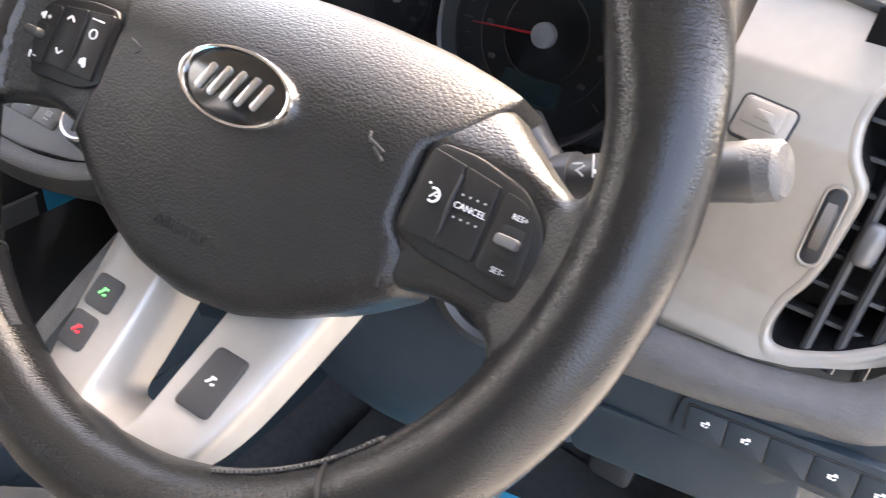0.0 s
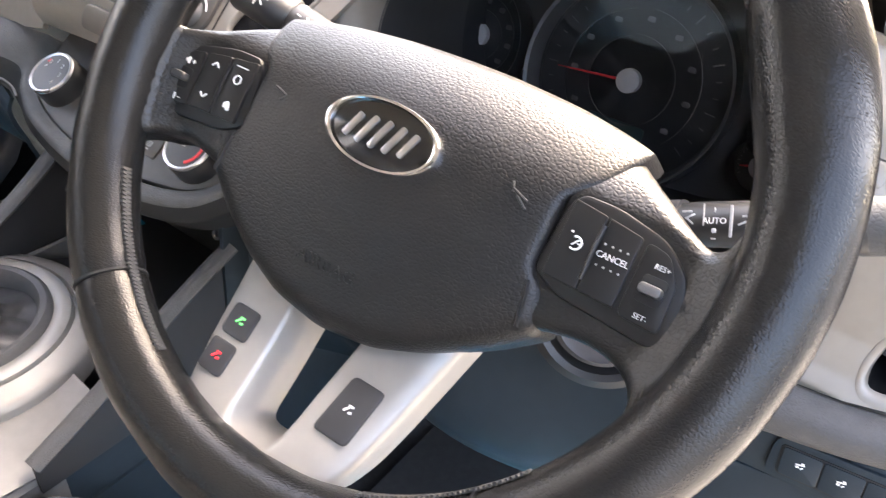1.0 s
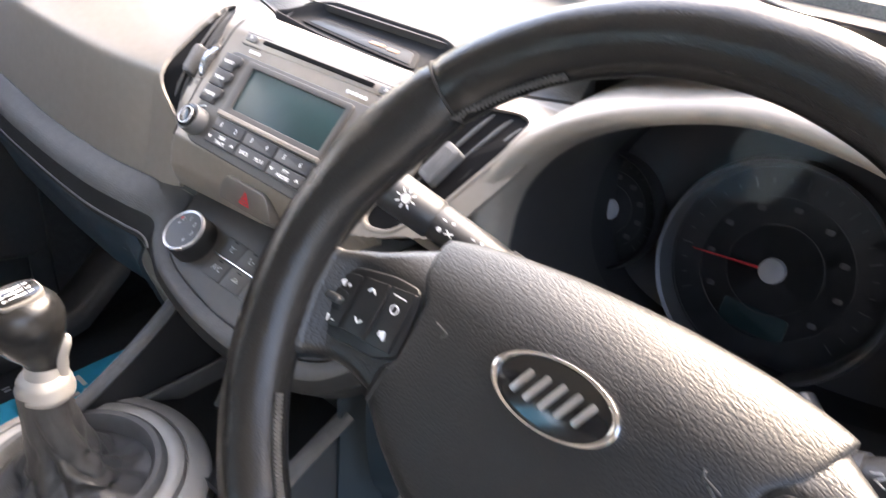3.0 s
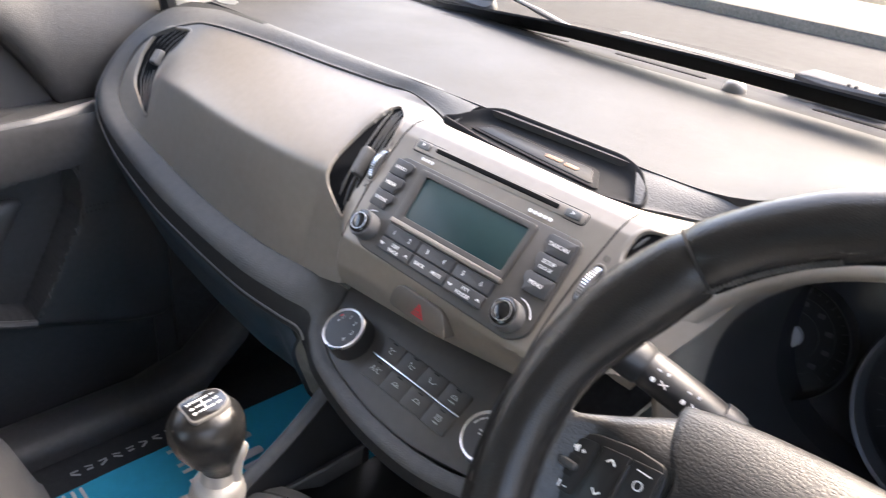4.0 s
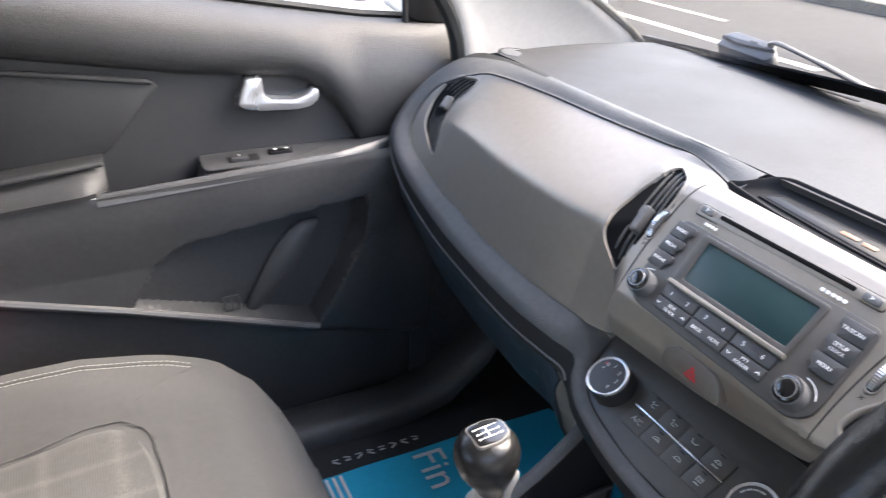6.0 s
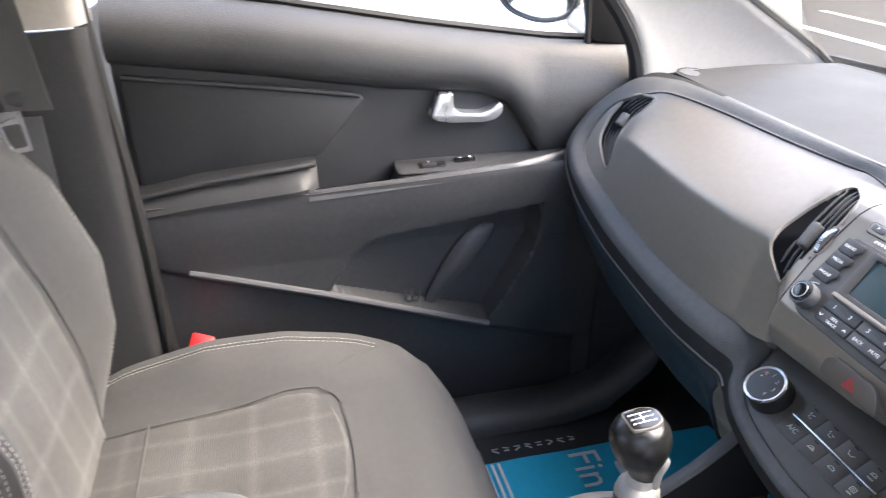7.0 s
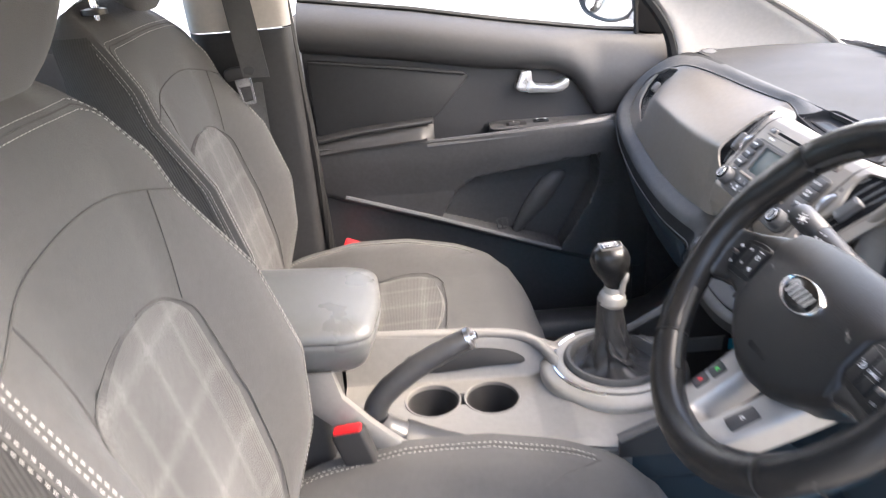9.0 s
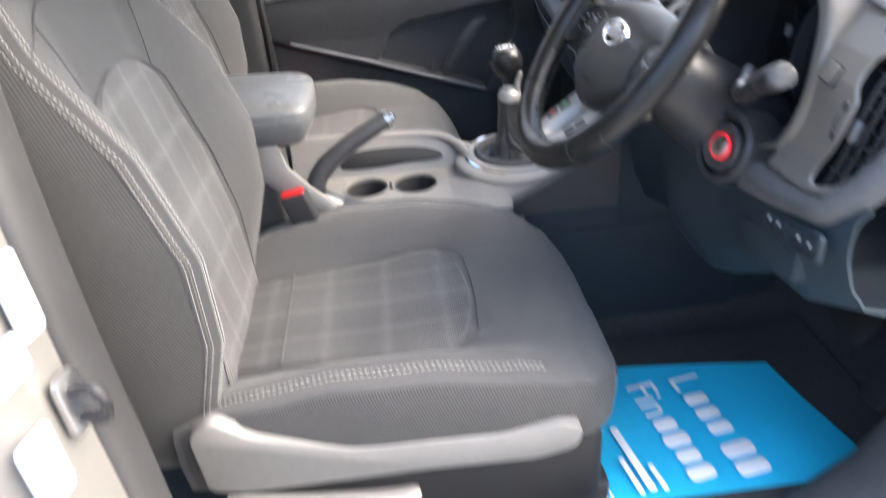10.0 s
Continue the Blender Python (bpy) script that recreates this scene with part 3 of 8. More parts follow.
# Passenger mats.
def mat_sheet(name, x0, x1, y0, y1, dz, material, label):
    rows = []
    for j in range(13):
        y = y0 + (y1 - y0) * j / 12
        rows.append([(x, y, 0.42 + dz + max(0, y - 0.27) * 0.7 + 0.003 * noise.noise((x * 12, y * 12, 3))) for x in [x0 + (x1 - x0) * i / 10 for i in range(11)]])
    return single(name, thick(loft(rows), 0.0025 if "paper" in name else 0.007), material, label, "car mat", smooth=True)


mat_sheet("floor_mat", -0.605, -0.24, -0.42, 0.3, 0.008, MATBLACK, "black textile floor mat on the carpet")
paperp = thing("paper_mat", "cyan printed paper mat lying on the floor mat", "paper mat")
rows = [[(x, y, 0.4345 + 0.004 * noise.noise((x * 8, y * 8, 7))) for x in [-0.518 + 0.278 * i / 12 for i in range(13)]] for y in [-0.3 + 0.572 * j / 16 for j in range(17)]]
part("sheet", thick(loft(rows), 0.0012), CYAN, paperp)
words("print", "Fin", 0.078, frame3((-0.462, -0.012, 0.4385), (1, 0, 0), (0, 0, 1)), WHITEINK, paperp, wide=1.0)
bars("print_block", [(-0.06, 0.0, 0.014, 0.05), (-0.045, -0.02, 0.03, 0.012), (-0.02, 0.0, 0.016, 0.045), (0.005, 0.0, 0.016, 0.045)], frame3((-0.4, 0.062, 0.4385), (1, 0, 0), (0, 0, 1)), WHITEINK, paperp)
bars("small_print", [(-0.028 + 0.012 * i, 0.0, 0.005, 0.11) for i in range(4)], frame3((-0.455, -0.17, 0.4385), (0, 1, 0), (0, 0, 1)), WHITEINK, paperp)
bars("mat_badge", [(-0.075 + 0.021 * i, 0, 0.014 - 0.004 * (i % 3 == 1), 0.004, 35 * ((i % 3) - 1)) for i in range(8)] + [(-0.075 + 0.021 * i, 0.007, 0.012, 0.003, -20 * (i % 2)) for i in range(8)], frame3((-0.548, -0.08, 0.4295), (0, 1, 0), (0, 0, 1)), GREYINK, bpy.data.objects["floor_mat"])
mat_sheet("floor_mat", 0.22, 0.6, -0.42, 0.3, 0.004, MATBLACK, "black textile floor mat on the carpet")
paperd = thing("paper_mat", "cyan printed paper mat lying in the driver's footwell", "paper mat")
rows = []
for j in range(17):
    row = []
    for i in range(13):
        y = -0.38 + 0.578 * j / 16 + 0.049 * i / 12
        x = 0.288 + 0.136 * (y + 0.088)
        x += (0.582 - x) * i / 12
        row.append((x, y, 0.4315 + 0.005 * noise.noise((x * 7, y * 7, 9))))
    rows.append(row)
part("sheet", thick(loft(rows), 0.0012), CYAN, paperd)
M_T = frame3((0.315, 0.005, 0.437), (1, 0.17, 0.0), (0, 0, 1))
words("print", "Fin", 0.07, M_T @ Matrix.Translation((0.065, -0.048, 0)), WHITEINK, paperd)
words("print", "L", 0.075, M_T @ Matrix.Translation((0.048, 0.028, 0)), WHITEINK, paperd)
bars("print_line", [(0.125 + 0.034 * k, -0.05, 0.026, 0.036 + 0.006 * (k % 2)) for k in range(4)] + [(0.09 + 0.034 * k, 0.025, 0.024, 0.038) for k in range(3)] + [(0.205 + 0.036 * k, 0.025, 0.028, 0.05) for k in range(2)] + [(0.17, -0.13, 0.13, 0.012), (0.2, -0.147, 0.07, 0.008), (0.215, -0.112, 0.05, 0.008), (0.2, -0.19, 0.09, 0.003), (0.2, -0.198, 0.09, 0.003)], M_T, WHITEINK, paperd)


# ---- passenger door ----
door = thing("door_1", "closed charcoal passenger door with silver pull and long map pocket", "car door", kind="structure")


def waist(y):
    return interp(y, (-0.72, -0.45, -0.24, -0.03, 0.06, 0.2), (1.236, 1.196, 1.158, 1.125, 1.117, 1.11))


def crease(y):
    return interp(y, (-0.72, -0.49, -0.3, -0.15, -0.104, -0.071, -0.047), (1.136, 1.102, 1.07, 1.055, 1.033, 0.985, 0.945))


YD = [-0.70 + 0.78 * i / 60 for i in range(61)]
YU = [-0.70 + 0.85 * i / 60 for i in range(61)]
# Upper roll of the door, from the crease up to the window.
rows = []
for y in YU:
    w, c = waist(y), crease(y) if y < -0.05 else 0.945
    sec = [(-0.74, y, c - 0.006), (-0.705, y, c - 0.004), (-0.690, y, c + 0.006), (-0.684, y, c + 0.3 * (w - c)), (-0.694, y, c + 0.62 * (w - c)), (-0.722, y, w - 0.012), (-0.75, y, w - 0.002), (-0.78, y, w - 0.006)]
    rows.append(spline(sec, 16))
part("upper_trim", thick(loft(rows), 0.004), DOORSKIN, door)
# Recessed middle panel.
rows = []
for y in YD:
    c = crease(y) if y < -0.05 else 0.945
    rows.append([(-0.716, y, 0.90 + (c + 0.002 - 0.90) * k / 8) for k in range(9)])
part("middle_panel", thick(loft(rows), 0.004), DOORPANEL, door)
# Raised padded insert towards the hinge-free end.
M_DOOR = Matrix(((0, 0, 1, -0.716), (1, 0, 0, 0), (0, 1, 0, 0), (0, 0, 0, 1)))
pad_out = corners([(-0.692, 1.112), (-0.345, 1.062), (-0.335, 1.052), (-0.415, 0.963), (-0.69, 0.938)], 0.012)
part("padded_insert", slab(pad_out, M_DOOR, 0, 0.014, 0.005), DOORSKIN, door)
rib = spline([(-0.703, -0.688, 1.108), (-0.701, -0.5, 1.083), (-0.70, -0.345, 1.060)], 12)
part("insert_ridge", tube(rib, 0.0042, 10), DOORSKIN, door)
# Closed rear pocket of the armrest.
bolster = []
for k in range(17):
    y = -0.692 + 0.27 * k / 16
    zt, zb = interp(y, (-0.692, -0.6, -0.417), (0.938, 0.953, 0.966)), interp(y, (-0.692, -0.437), (0.905, 0.922))
    q = min(1.0, (16 - k) / 1.5 + 0.2)
    bolster.append(spline([(-0.72, y, zt + 0.002), (-0.7 + 0.012 * q, y, zt), (-0.69 + 0.045 * q, y, zt - 0.018), (-0.675 + 0.035 * q, y, zb + 0.004), (-0.70, y, zb - 0.004)], 12))
part("elbow_rest", thick(loft(bolster), 0.003), DOORSKIN, door)
edge = spline([(-0.662, -0.69, 0.936), (-0.66, -0.6, 0.951), (-0.662, -0.5, 0.96), (-0.67, -0.425, 0.964)], 16)
part("elbow_ridge", tube(edge, 0.0045, 10), DOORSKIN, door)
# Armrest ledge with the switch plate.
rows = []
for k in range(41):
    y = -0.44 + 0.45 * k / 40
    zl = interp(y, (-0.44, -0.3, -0.1, 0.01), (0.928, 0.934, 0.944, 0.951))
    inner_z = zl - interp(y, (-0.44, -0.31, -0.30, 0.01), (0.075, 0.075, 0.004, 0.002))
    lip = interp(y, (-0.44, -0.1, 0.01), (-0.643, -0.646, -0.672))
    rows.append([(-0.722, y, inner_z), (-0.69, y, inner_z), (lip - 0.022, y, inner_z), (lip - 0.014, y, zl - 0.002), (lip - 0.006, y, zl), (lip, y, zl - 0.004), (lip + 0.003, y, zl - 0.014)])
part("armrest_ledge", thick(loft(rows), 0.003), DOORHARD, door)
# Lower skin with the pocket set into it.
def pocket(y, z):
    """How deep the pocket's panel lies behind the skin."""
    top = interp(y, (-0.44, -0.42, -0.38, -0.337, -0.065, -0.04), (0.70, 0.735, 0.80, 0.832, 0.868, 0.87))
    low = interp(y, (-0.43, -0.14, -0.04), (0.732, 0.628, 0.6))
    side = interp(z, (0.62, 0.79, 0.87), (-0.135, -0.046, -0.05))
    d = min(top - z, z - low, side - y, y + 0.435)
    return max(0.0, min(1.0, d / 0.007))


NZ = 110
rows = []
for i in range(201):
    y = -0.70 + 0.82 * i / 200
    line = interp(y, (-0.70, -0.636, -0.428, -0.14, 0.06), (0.83, 0.802, 0.732, 0.627, 0.56))
    row = []
    for k in range(NZ + 1):
        z = 0.40 + (interp(y, (-0.44, -0.3, -0.1, 0.01), (0.925, 0.93, 0.938, 0.944)) - 0.40) * k / NZ
        x = interp(z, (0.4, 0.44, 0.55, 0.66, 0.8, 0.845, 0.868, 0.885, 0.905, 0.93, 0.945), (-0.70, -0.70, -0.688, -0.679, -0.667, -0.6565, -0.651, -0.648, -0.646, -0.645, -0.648))
        x -= 0.034 * pocket(y, z) * interp(y, (-0.43, -0.3, -0.15, -0.06), (0.6, 0.9, 1.3, 1.5))
        x += -0.012 * max(0.0, min(1.0, (line - 0.004 - z) / 0.012))
        row.append((x - 0.02 * max(0, y + 0.0) / 0.1, y, z))
    rows.append(row)
part("lower_skin", thick(loft(rows), 0.003), DOORLOWER, door)
rim = [(interp(z, (0.6, 0.66, 0.8, 0.845, 0.868), (-0.684, -0.679, -0.667, -0.6565, -0.651)) - 0.001, y, z) for _, y, z in spline([(0, -0.43, 0.728), (0, -0.41, 0.752), (0, -0.38, 0.80), (0, -0.337, 0.832), (0, -0.2, 0.851), (0, -0.075, 0.868), (0, -0.054, 0.86), (0, -0.046, 0.82), (0, -0.055, 0.77), (0, -0.09, 0.70), (0, -0.132, 0.63)], 60)]
part("pocket_edge", tube(rim, 0.003, 8), DOORLOWER, door)
strip = [(interp(y, (-0.64, -0.4, -0.14), (-0.664, -0.668, -0.672)), y, interp(y, (-0.70, -0.636, -0.428, -0.14), (0.83, 0.802, 0.732, 0.627))) for y in [-0.637 + 0.5 * k / 20 for k in range(21)]]
part("trim_strip", tube(strip, 0.006, 8), SATIN, door, "satin grey strip below the map pocket")
bump = spline([(-0.703, -0.25, 0.66), (-0.702, -0.2, 0.73), (-0.702, -0.155, 0.79), (-0.705, -0.12, 0.81)], 10)
part("bottle_bulge", tube(bump, [0.003, 0.008, 0.012, 0.015, 0.017, 0.017, 0.016, 0.013, 0.009, 0.004], 10, flat=1.5), DOORLOWER, door)
emb = frame3((-0.684, -0.275, 0.70), (0, 1, 0), (1, 0, 0))
bars("embossed_mark", [(0, 0.012, 0.024, 0.004), (0, -0.012, 0.024, 0.004), (-0.012, 0, 0.004, 0.02), (0.012, 0, 0.004, 0.02), (0, 0, 0.004, 0.03)], emb, DOORHARD, door, 0.001)
grille = bmesh.new()
for i in range(9):
    for k in range(6):
        lathe([(0.0012, 0), (0.0012, 0.0006)], frame3((-0.664, -0.045 + 0.006 * k, 0.79 + 0.008 * i), (0, 1, 0), (1, 0, 0)), 6, grille)
part("speaker_dots", grille, DEEP, door, kind="stuff")
# Silver door pull in its cup.
cup = corners([(-0.232, 1.003), (-0.118, 0.998), (-0.098, 1.03), (-0.128, 1.05), (-0.215, 1.06)], 0.012)
part("pull_cup", slab(inset(cup, 0.004), M_DOOR, 0.0, 0.0035, 0.002), DEEP, door)
grip = corners([(-0.221, 1.0565), (-0.197, 1.0565), (-0.196, 1.033), (-0.189, 1.024), (-0.152, 1.02), (-0.133, 1.026), (-0.121, 1.036), (-0.112, 1.03), (-0.114, 1.015), (-0.126, 1.006), (-0.146, 1.003), (-0.2, 1.006), (-0.225, 1.01), (-0.235, 1.018), (-0.228, 1.038)], 0.005)
part("door_pull", slab(grip, M_DOOR, 0.004, 0.027, 0.0055), HANDLE, door, "satin silver pull handle")
# Window and lock switches.
swm = frame3((-0.69, -0.16, 0.938), (0, 1, 0), (0.12, 0, 1))
plate = part("switch_plate", slab(corners([(-0.135, -0.026), (0.1, -0.03), (0.135, -0.012), (0.12, 0.02), (-0.135, 0.026)], 0.01), swm, 0.0, 0.0025, 0.001), DOORHARD, door)
part("switch_well", slab(rrect(0.046, 0.02, 0.003, -0.075, -0.004), swm, 0.002, 0.0035, 0.0005), DEEP, plate)
part("window_switch", slab(rrect(0.026, 0.015, 0.003, -0.081, -0.004), swm, 0.003, 0.0085, 0.002), BUTTON, plate)
part("lock_switch", slab(rrect(0.036, 0.013, 0.003, -0.018, 0.002), swm, 0.002, 0.0065, 0.002), GLOSSBLACK, plate)
bars("switch_mark", [(-0.081, -0.004, 0.002, 0.006), (-0.026, 0.002, 0.006, 0.004), (-0.009, 0.002, 0.006, 0.004)], swm @ Matrix.Translation((0, 0, 0.0086)), WHITEINK, plate)
# Window channel, glass, mirror quarter panel.
part("window_channel", tube([(-0.752, y, waist(y) + 0.002) for y in YD], 0.006, 6), RUBBER, door)
glass = part("pane", loft([[(-0.765, y, waist(y) - 0.01), (-0.745, y, 1.3), (-0.66, y - 0.02, 1.44)] for y in YD[:59]]), GLASS, door)
glass.visible_shadow = False
part("quarter_panel", slab(corners([(0.05, 1.116), (0.12, 1.104), (0.112, 1.145), (0.085, 1.215), (0.03, 1.31), (0.0, 1.33)], 0.01), Matrix(((0, 0, 1, -0.745), (1, 0, 0, 0), (0, 1, 0, 0), (0, 0, 0, 1))) @ Matrix.Rotation(radians(0), 4, "Z"), 0, 0.016, 0.005), DEEP, door)
part("window_post", tube([(-0.735, 0.045, 1.112), (-0.73, 0.04, 1.2), (-0.71, 0.0, 1.33)], 0.006, 6), RUBBER, door)

part("latch_end", thick(loft([[(x, -0.708 - 0.25 * max(0, z - 1.0) * 0.2, z) for x in (-0.82, -0.72, -0.625)] for z in (0.42, 0.8, 1.0, 1.2)]), 0.006), DEEP, door)
# Added sheet that keeps daylight out of the gap at the door's front.
part("hinge_gap_blocker", thick(loft([[(-0.712, 0.05, z), (-0.705, 0.13, z), (-0.70, 0.24, z)] for z in (0.42, 0.8, 1.0, 1.06)]), 0.01), DOORLOWER, door)

# Wing mirror outside.
mirror = thing("wing_mirror", "silver wing mirror with reflecting glass", "wing mirror")
mm = frame3((-0.955, 0.035, 1.185), (0.85, 0.5, 0.02), (0.5, -0.85, -0.03))
shape = rpoly([(-0.105, 0.0), (-0.095, 0.055), (-0.03, 0.075), (0.06, 0.07), (0.095, 0.04), (0.098, -0.01), (0.07, -0.055), (0.0, -0.07), (-0.08, -0.05)], 48)
shell = bmesh.new()
loft([[mm @ Vector((p[0] * k, p[1] * k, z)) for p in shape] for k, z in ((1.0, 0.0), (1.06, -0.02), (1.05, -0.05), (0.9, -0.09), (0.5, -0.12))], closed=True, caps=True, bm=shell)
part("shell", shell, PAINT, mirror)
part("rim", slab(inset(shape, -0.004), mm, -0.006, 0.007, 0.0025, hole=inset(shape, 0.0035)), BLACK, mirror)
part("mirror_glass", slab(inset(shape, 0.005), mm, -0.002, 0.003, 0.001), MIRRORGLASS, mirror)
part("arm", tube([(-0.9, 0.1, 1.13), (-0.82, 0.1, 1.12), (-0.74, 0.09, 1.115)], [0.03, 0.028, 0.03], 10), PAINT, mirror)


# ---- dashboard ----
dashboard = thing("dashboard", "grey padded dashboard with warm titanium fascia", "dashboard")


def hump(x):
    return math.exp(-(((x - 0.36) / 0.155) ** 4))


rows = []
XD = [-0.665 + 1.33 * i / 80 for i in range(81)]
for v in range(17):
    row = []
    for x in XD:
        t = v / 16
        edge = 0.1435 - 0.03 * hump(x)
        end = 0.5 - 0.06 * (x / 0.66) ** 2
        y = edge + (end - edge) * t
        z = 1.0845 + 0.005 * math.sin(math.pi * t) - 0.004 * t + 0.05 * hump(x) * max(0.0, 1 - t * 1.8) ** 0.7 - 0.02 * max(0, abs(x) - 0.62) / 0.045
        row.append((x, y, z))
    rows.append(row)
part("top_pad", thick(loft(rows), 0.006), DASHSKIN, dashboard, "large smooth grey top pad")
# Matt strip with the demister slots at the foot of the windscreen.
demist = part("demister_strip", thick(loft([[(x, 0.5 - 0.06 * (x / 0.66) ** 2 - d, 1.0815 + h) for x in [-0.44 + 1.04 * i / 40 for i in range(41)]] for d, h in ((0.0, 0.001), (0.03, 0.0016), (0.058, 0.0022), (0.0605, 0.0018), (0.062, -0.001))]), 0.002), STRIPGREY, dashboard, "matt grey demister strip")
for x in (-0.3, -0.1, 0.16, 0.36):
    part("demister_slot", slab(rrect(0.13, 0.008, 0.003), Matrix.Translation((x, 0.478 - 0.06 * (x / 0.66) ** 2, 1.083)), -0.002, 0.0008, 0.0003), VOID, demist)
# Grained band that runs round the passenger fascia and down round the heater panel: a ledge that faces up, then a face
# coloured dark for the shade below it.
RAIL = [((-0.096, 0.110, 1.067), (-0.092, 0.150, 1.0845)), ((-0.109, 0.115, 1.069), (-0.105, 0.150, 1.0845)), ((-0.129, 0.122, 1.071), (-0.125, 0.150, 1.085)), ((-0.161, 0.131, 1.073), (-0.155, 0.150, 1.085)), ((-0.187, 0.135, 1.0735), (-0.18, 0.150, 1.085)), ((-0.222, 0.130, 1.0735), (-0.22, 0.149, 1.085)), ((-0.312, 0.122, 1.073), (-0.31, 0.147, 1.085)), ((-0.427, 0.118, 1.072), (-0.425, 0.146, 1.085)), ((-0.53, 0.108, 1.070), (-0.53, 0.147, 1.085)),
        ((-0.575, 0.092, 1.065), (-0.595, 0.145, 1.083)), ((-0.626, 0.055, 1.038), (-0.652, 0.118, 1.076)), ((-0.638, 0.028, 1.002), (-0.675, 0.05, 1.03)), ((-0.628, 0.008, 0.966), (-0.664, -0.008, 0.965)), ((-0.573, 0.0, 0.943), (-0.605, -0.024, 0.912)),
        ((-0.465, -0.004, 0.926), (-0.475, -0.032, 0.877)), ((-0.36, -0.006, 0.914), (-0.36, -0.036, 0.867)), ((-0.25, -0.004, 0.91), (-0.25, -0.036, 0.86)), ((-0.175, 0.01, 0.905), (-0.185, -0.03, 0.858)), ((-0.143, 0.028, 0.892), (-0.157, -0.024, 0.854)),
        ((-0.13, -0.004, 0.868), (-0.139, -0.025, 0.842)), ((-0.10, -0.022, 0.855), (-0.106, -0.036, 0.832)), ((-0.03, -0.034, 0.847), (-0.03, -0.048, 0.825)), ((0.05, -0.034, 0.847), (0.05, -0.048, 0.825)), ((0.11, -0.02, 0.857), (0.117, -0.034, 0.836)), ((0.145, 0.01, 0.88), (0.16, -0.006, 0.86)), ((0.2, 0.03, 0.9), (0.21, 0.014, 0.875))]


def band(pairs, n):
    """The band's skin over its inner and outer lines."""
    rows = []
    for a, b in zip(spline([a for a, b in pairs], n), spline([b for a, b in pairs], n)):
        d = b - a
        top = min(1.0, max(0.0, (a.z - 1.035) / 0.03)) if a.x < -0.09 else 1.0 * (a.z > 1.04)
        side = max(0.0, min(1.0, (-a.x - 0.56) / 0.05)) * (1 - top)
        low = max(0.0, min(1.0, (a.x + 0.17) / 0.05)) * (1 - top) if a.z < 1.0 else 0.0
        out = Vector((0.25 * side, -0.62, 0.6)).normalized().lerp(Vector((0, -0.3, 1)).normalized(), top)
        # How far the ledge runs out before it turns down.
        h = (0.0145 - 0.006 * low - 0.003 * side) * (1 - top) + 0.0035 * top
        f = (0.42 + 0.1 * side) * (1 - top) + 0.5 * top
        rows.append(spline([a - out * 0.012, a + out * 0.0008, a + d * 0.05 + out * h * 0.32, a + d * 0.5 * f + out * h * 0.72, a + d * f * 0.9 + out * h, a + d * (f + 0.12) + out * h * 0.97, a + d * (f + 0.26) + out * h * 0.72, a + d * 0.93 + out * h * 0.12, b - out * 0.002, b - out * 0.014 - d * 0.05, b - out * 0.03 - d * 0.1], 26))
    return rows


skin = band(RAIL, 150)
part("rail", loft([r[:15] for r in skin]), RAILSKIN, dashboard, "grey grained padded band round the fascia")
# Same skin below the turn, in a darker colour that paints its shade.
part("rail_face", loft([[q for q in r[14:]] for r in skin[44:]]), RAILSHADE, dashboard, "lower edge of the padded band, its shade put into a dark colour")
part("rail_side", loft([[q for q in r[14:]] for r in skin[:45]]), RAILSKIN, dashboard)
part("rail", loft(band([((0.21, 0.14, 1.073), (0.21, 0.158, 1.092)), ((0.17, 0.124, 1.071), (0.17, 0.152, 1.088)), ((0.14, 0.112, 1.07), (0.14, 0.15, 1.085)), ((0.117, 0.1045, 1.068), (0.106, 0.15, 1.0845)), ((0.112, 0.104, 1.066), (0.08, 0.152, 1.084))], 24)), RAILSKIN, dashboard)
ri, ro = spline([a for a, b in RAIL], 150), spline([b for a, b in RAIL], 150)
part("rail_crease", tube([a.lerp(b, 0.9) + Vector((0, -0.0028, 0.0012)) for a, b in zip(ri[66:112], ro[66:112])], 0.0012, 6), SATIN, dashboard, "thin bright line along the band")
# Right-hand rail below the driver's outer fascia.
RR = [((0.18, 0.05, 0.905), (0.18, 0.03, 0.865)), ((0.3, 0.05, 0.895), (0.3, 0.03, 0.855)), ((0.45, 0.045, 0.9), (0.45, 0.02, 0.862)), ((0.54, 0.036, 0.904), (0.55, 0.011, 0.884)), ((0.607, 0.036, 0.913), (0.614, 0.012, 0.899)), ((0.645, 0.042, 0.931), (0.662, 0.018, 0.917)), ((0.664, 0.075, 0.985), (0.69, 0.06, 0.975)), ((0.65, 0.105, 1.05), (0.68, 0.115, 1.06)), ((0.6, 0.118, 1.068), (0.62, 0.15, 1.082)), ((0.52, 0.122, 1.08), (0.52, 0.15, 1.09))]
a_, b_ = spline([a for a, b in RR], 60), spline([b for a, b in RR], 60)
rows = []
for a, b in zip(a_, b_):
    out, d = Vector((-0.2, -0.8, 0.45)).normalized(), b - a
    rows.append(spline([a - out * 0.01, a + out * 0.002, a + d * 0.2 + out * 0.01, a + d * 0.6 + out * 0.01, b - out * 0.004, b - out * 0.02], 12))
part("rail", loft(rows), RAILSKIN, dashboard)

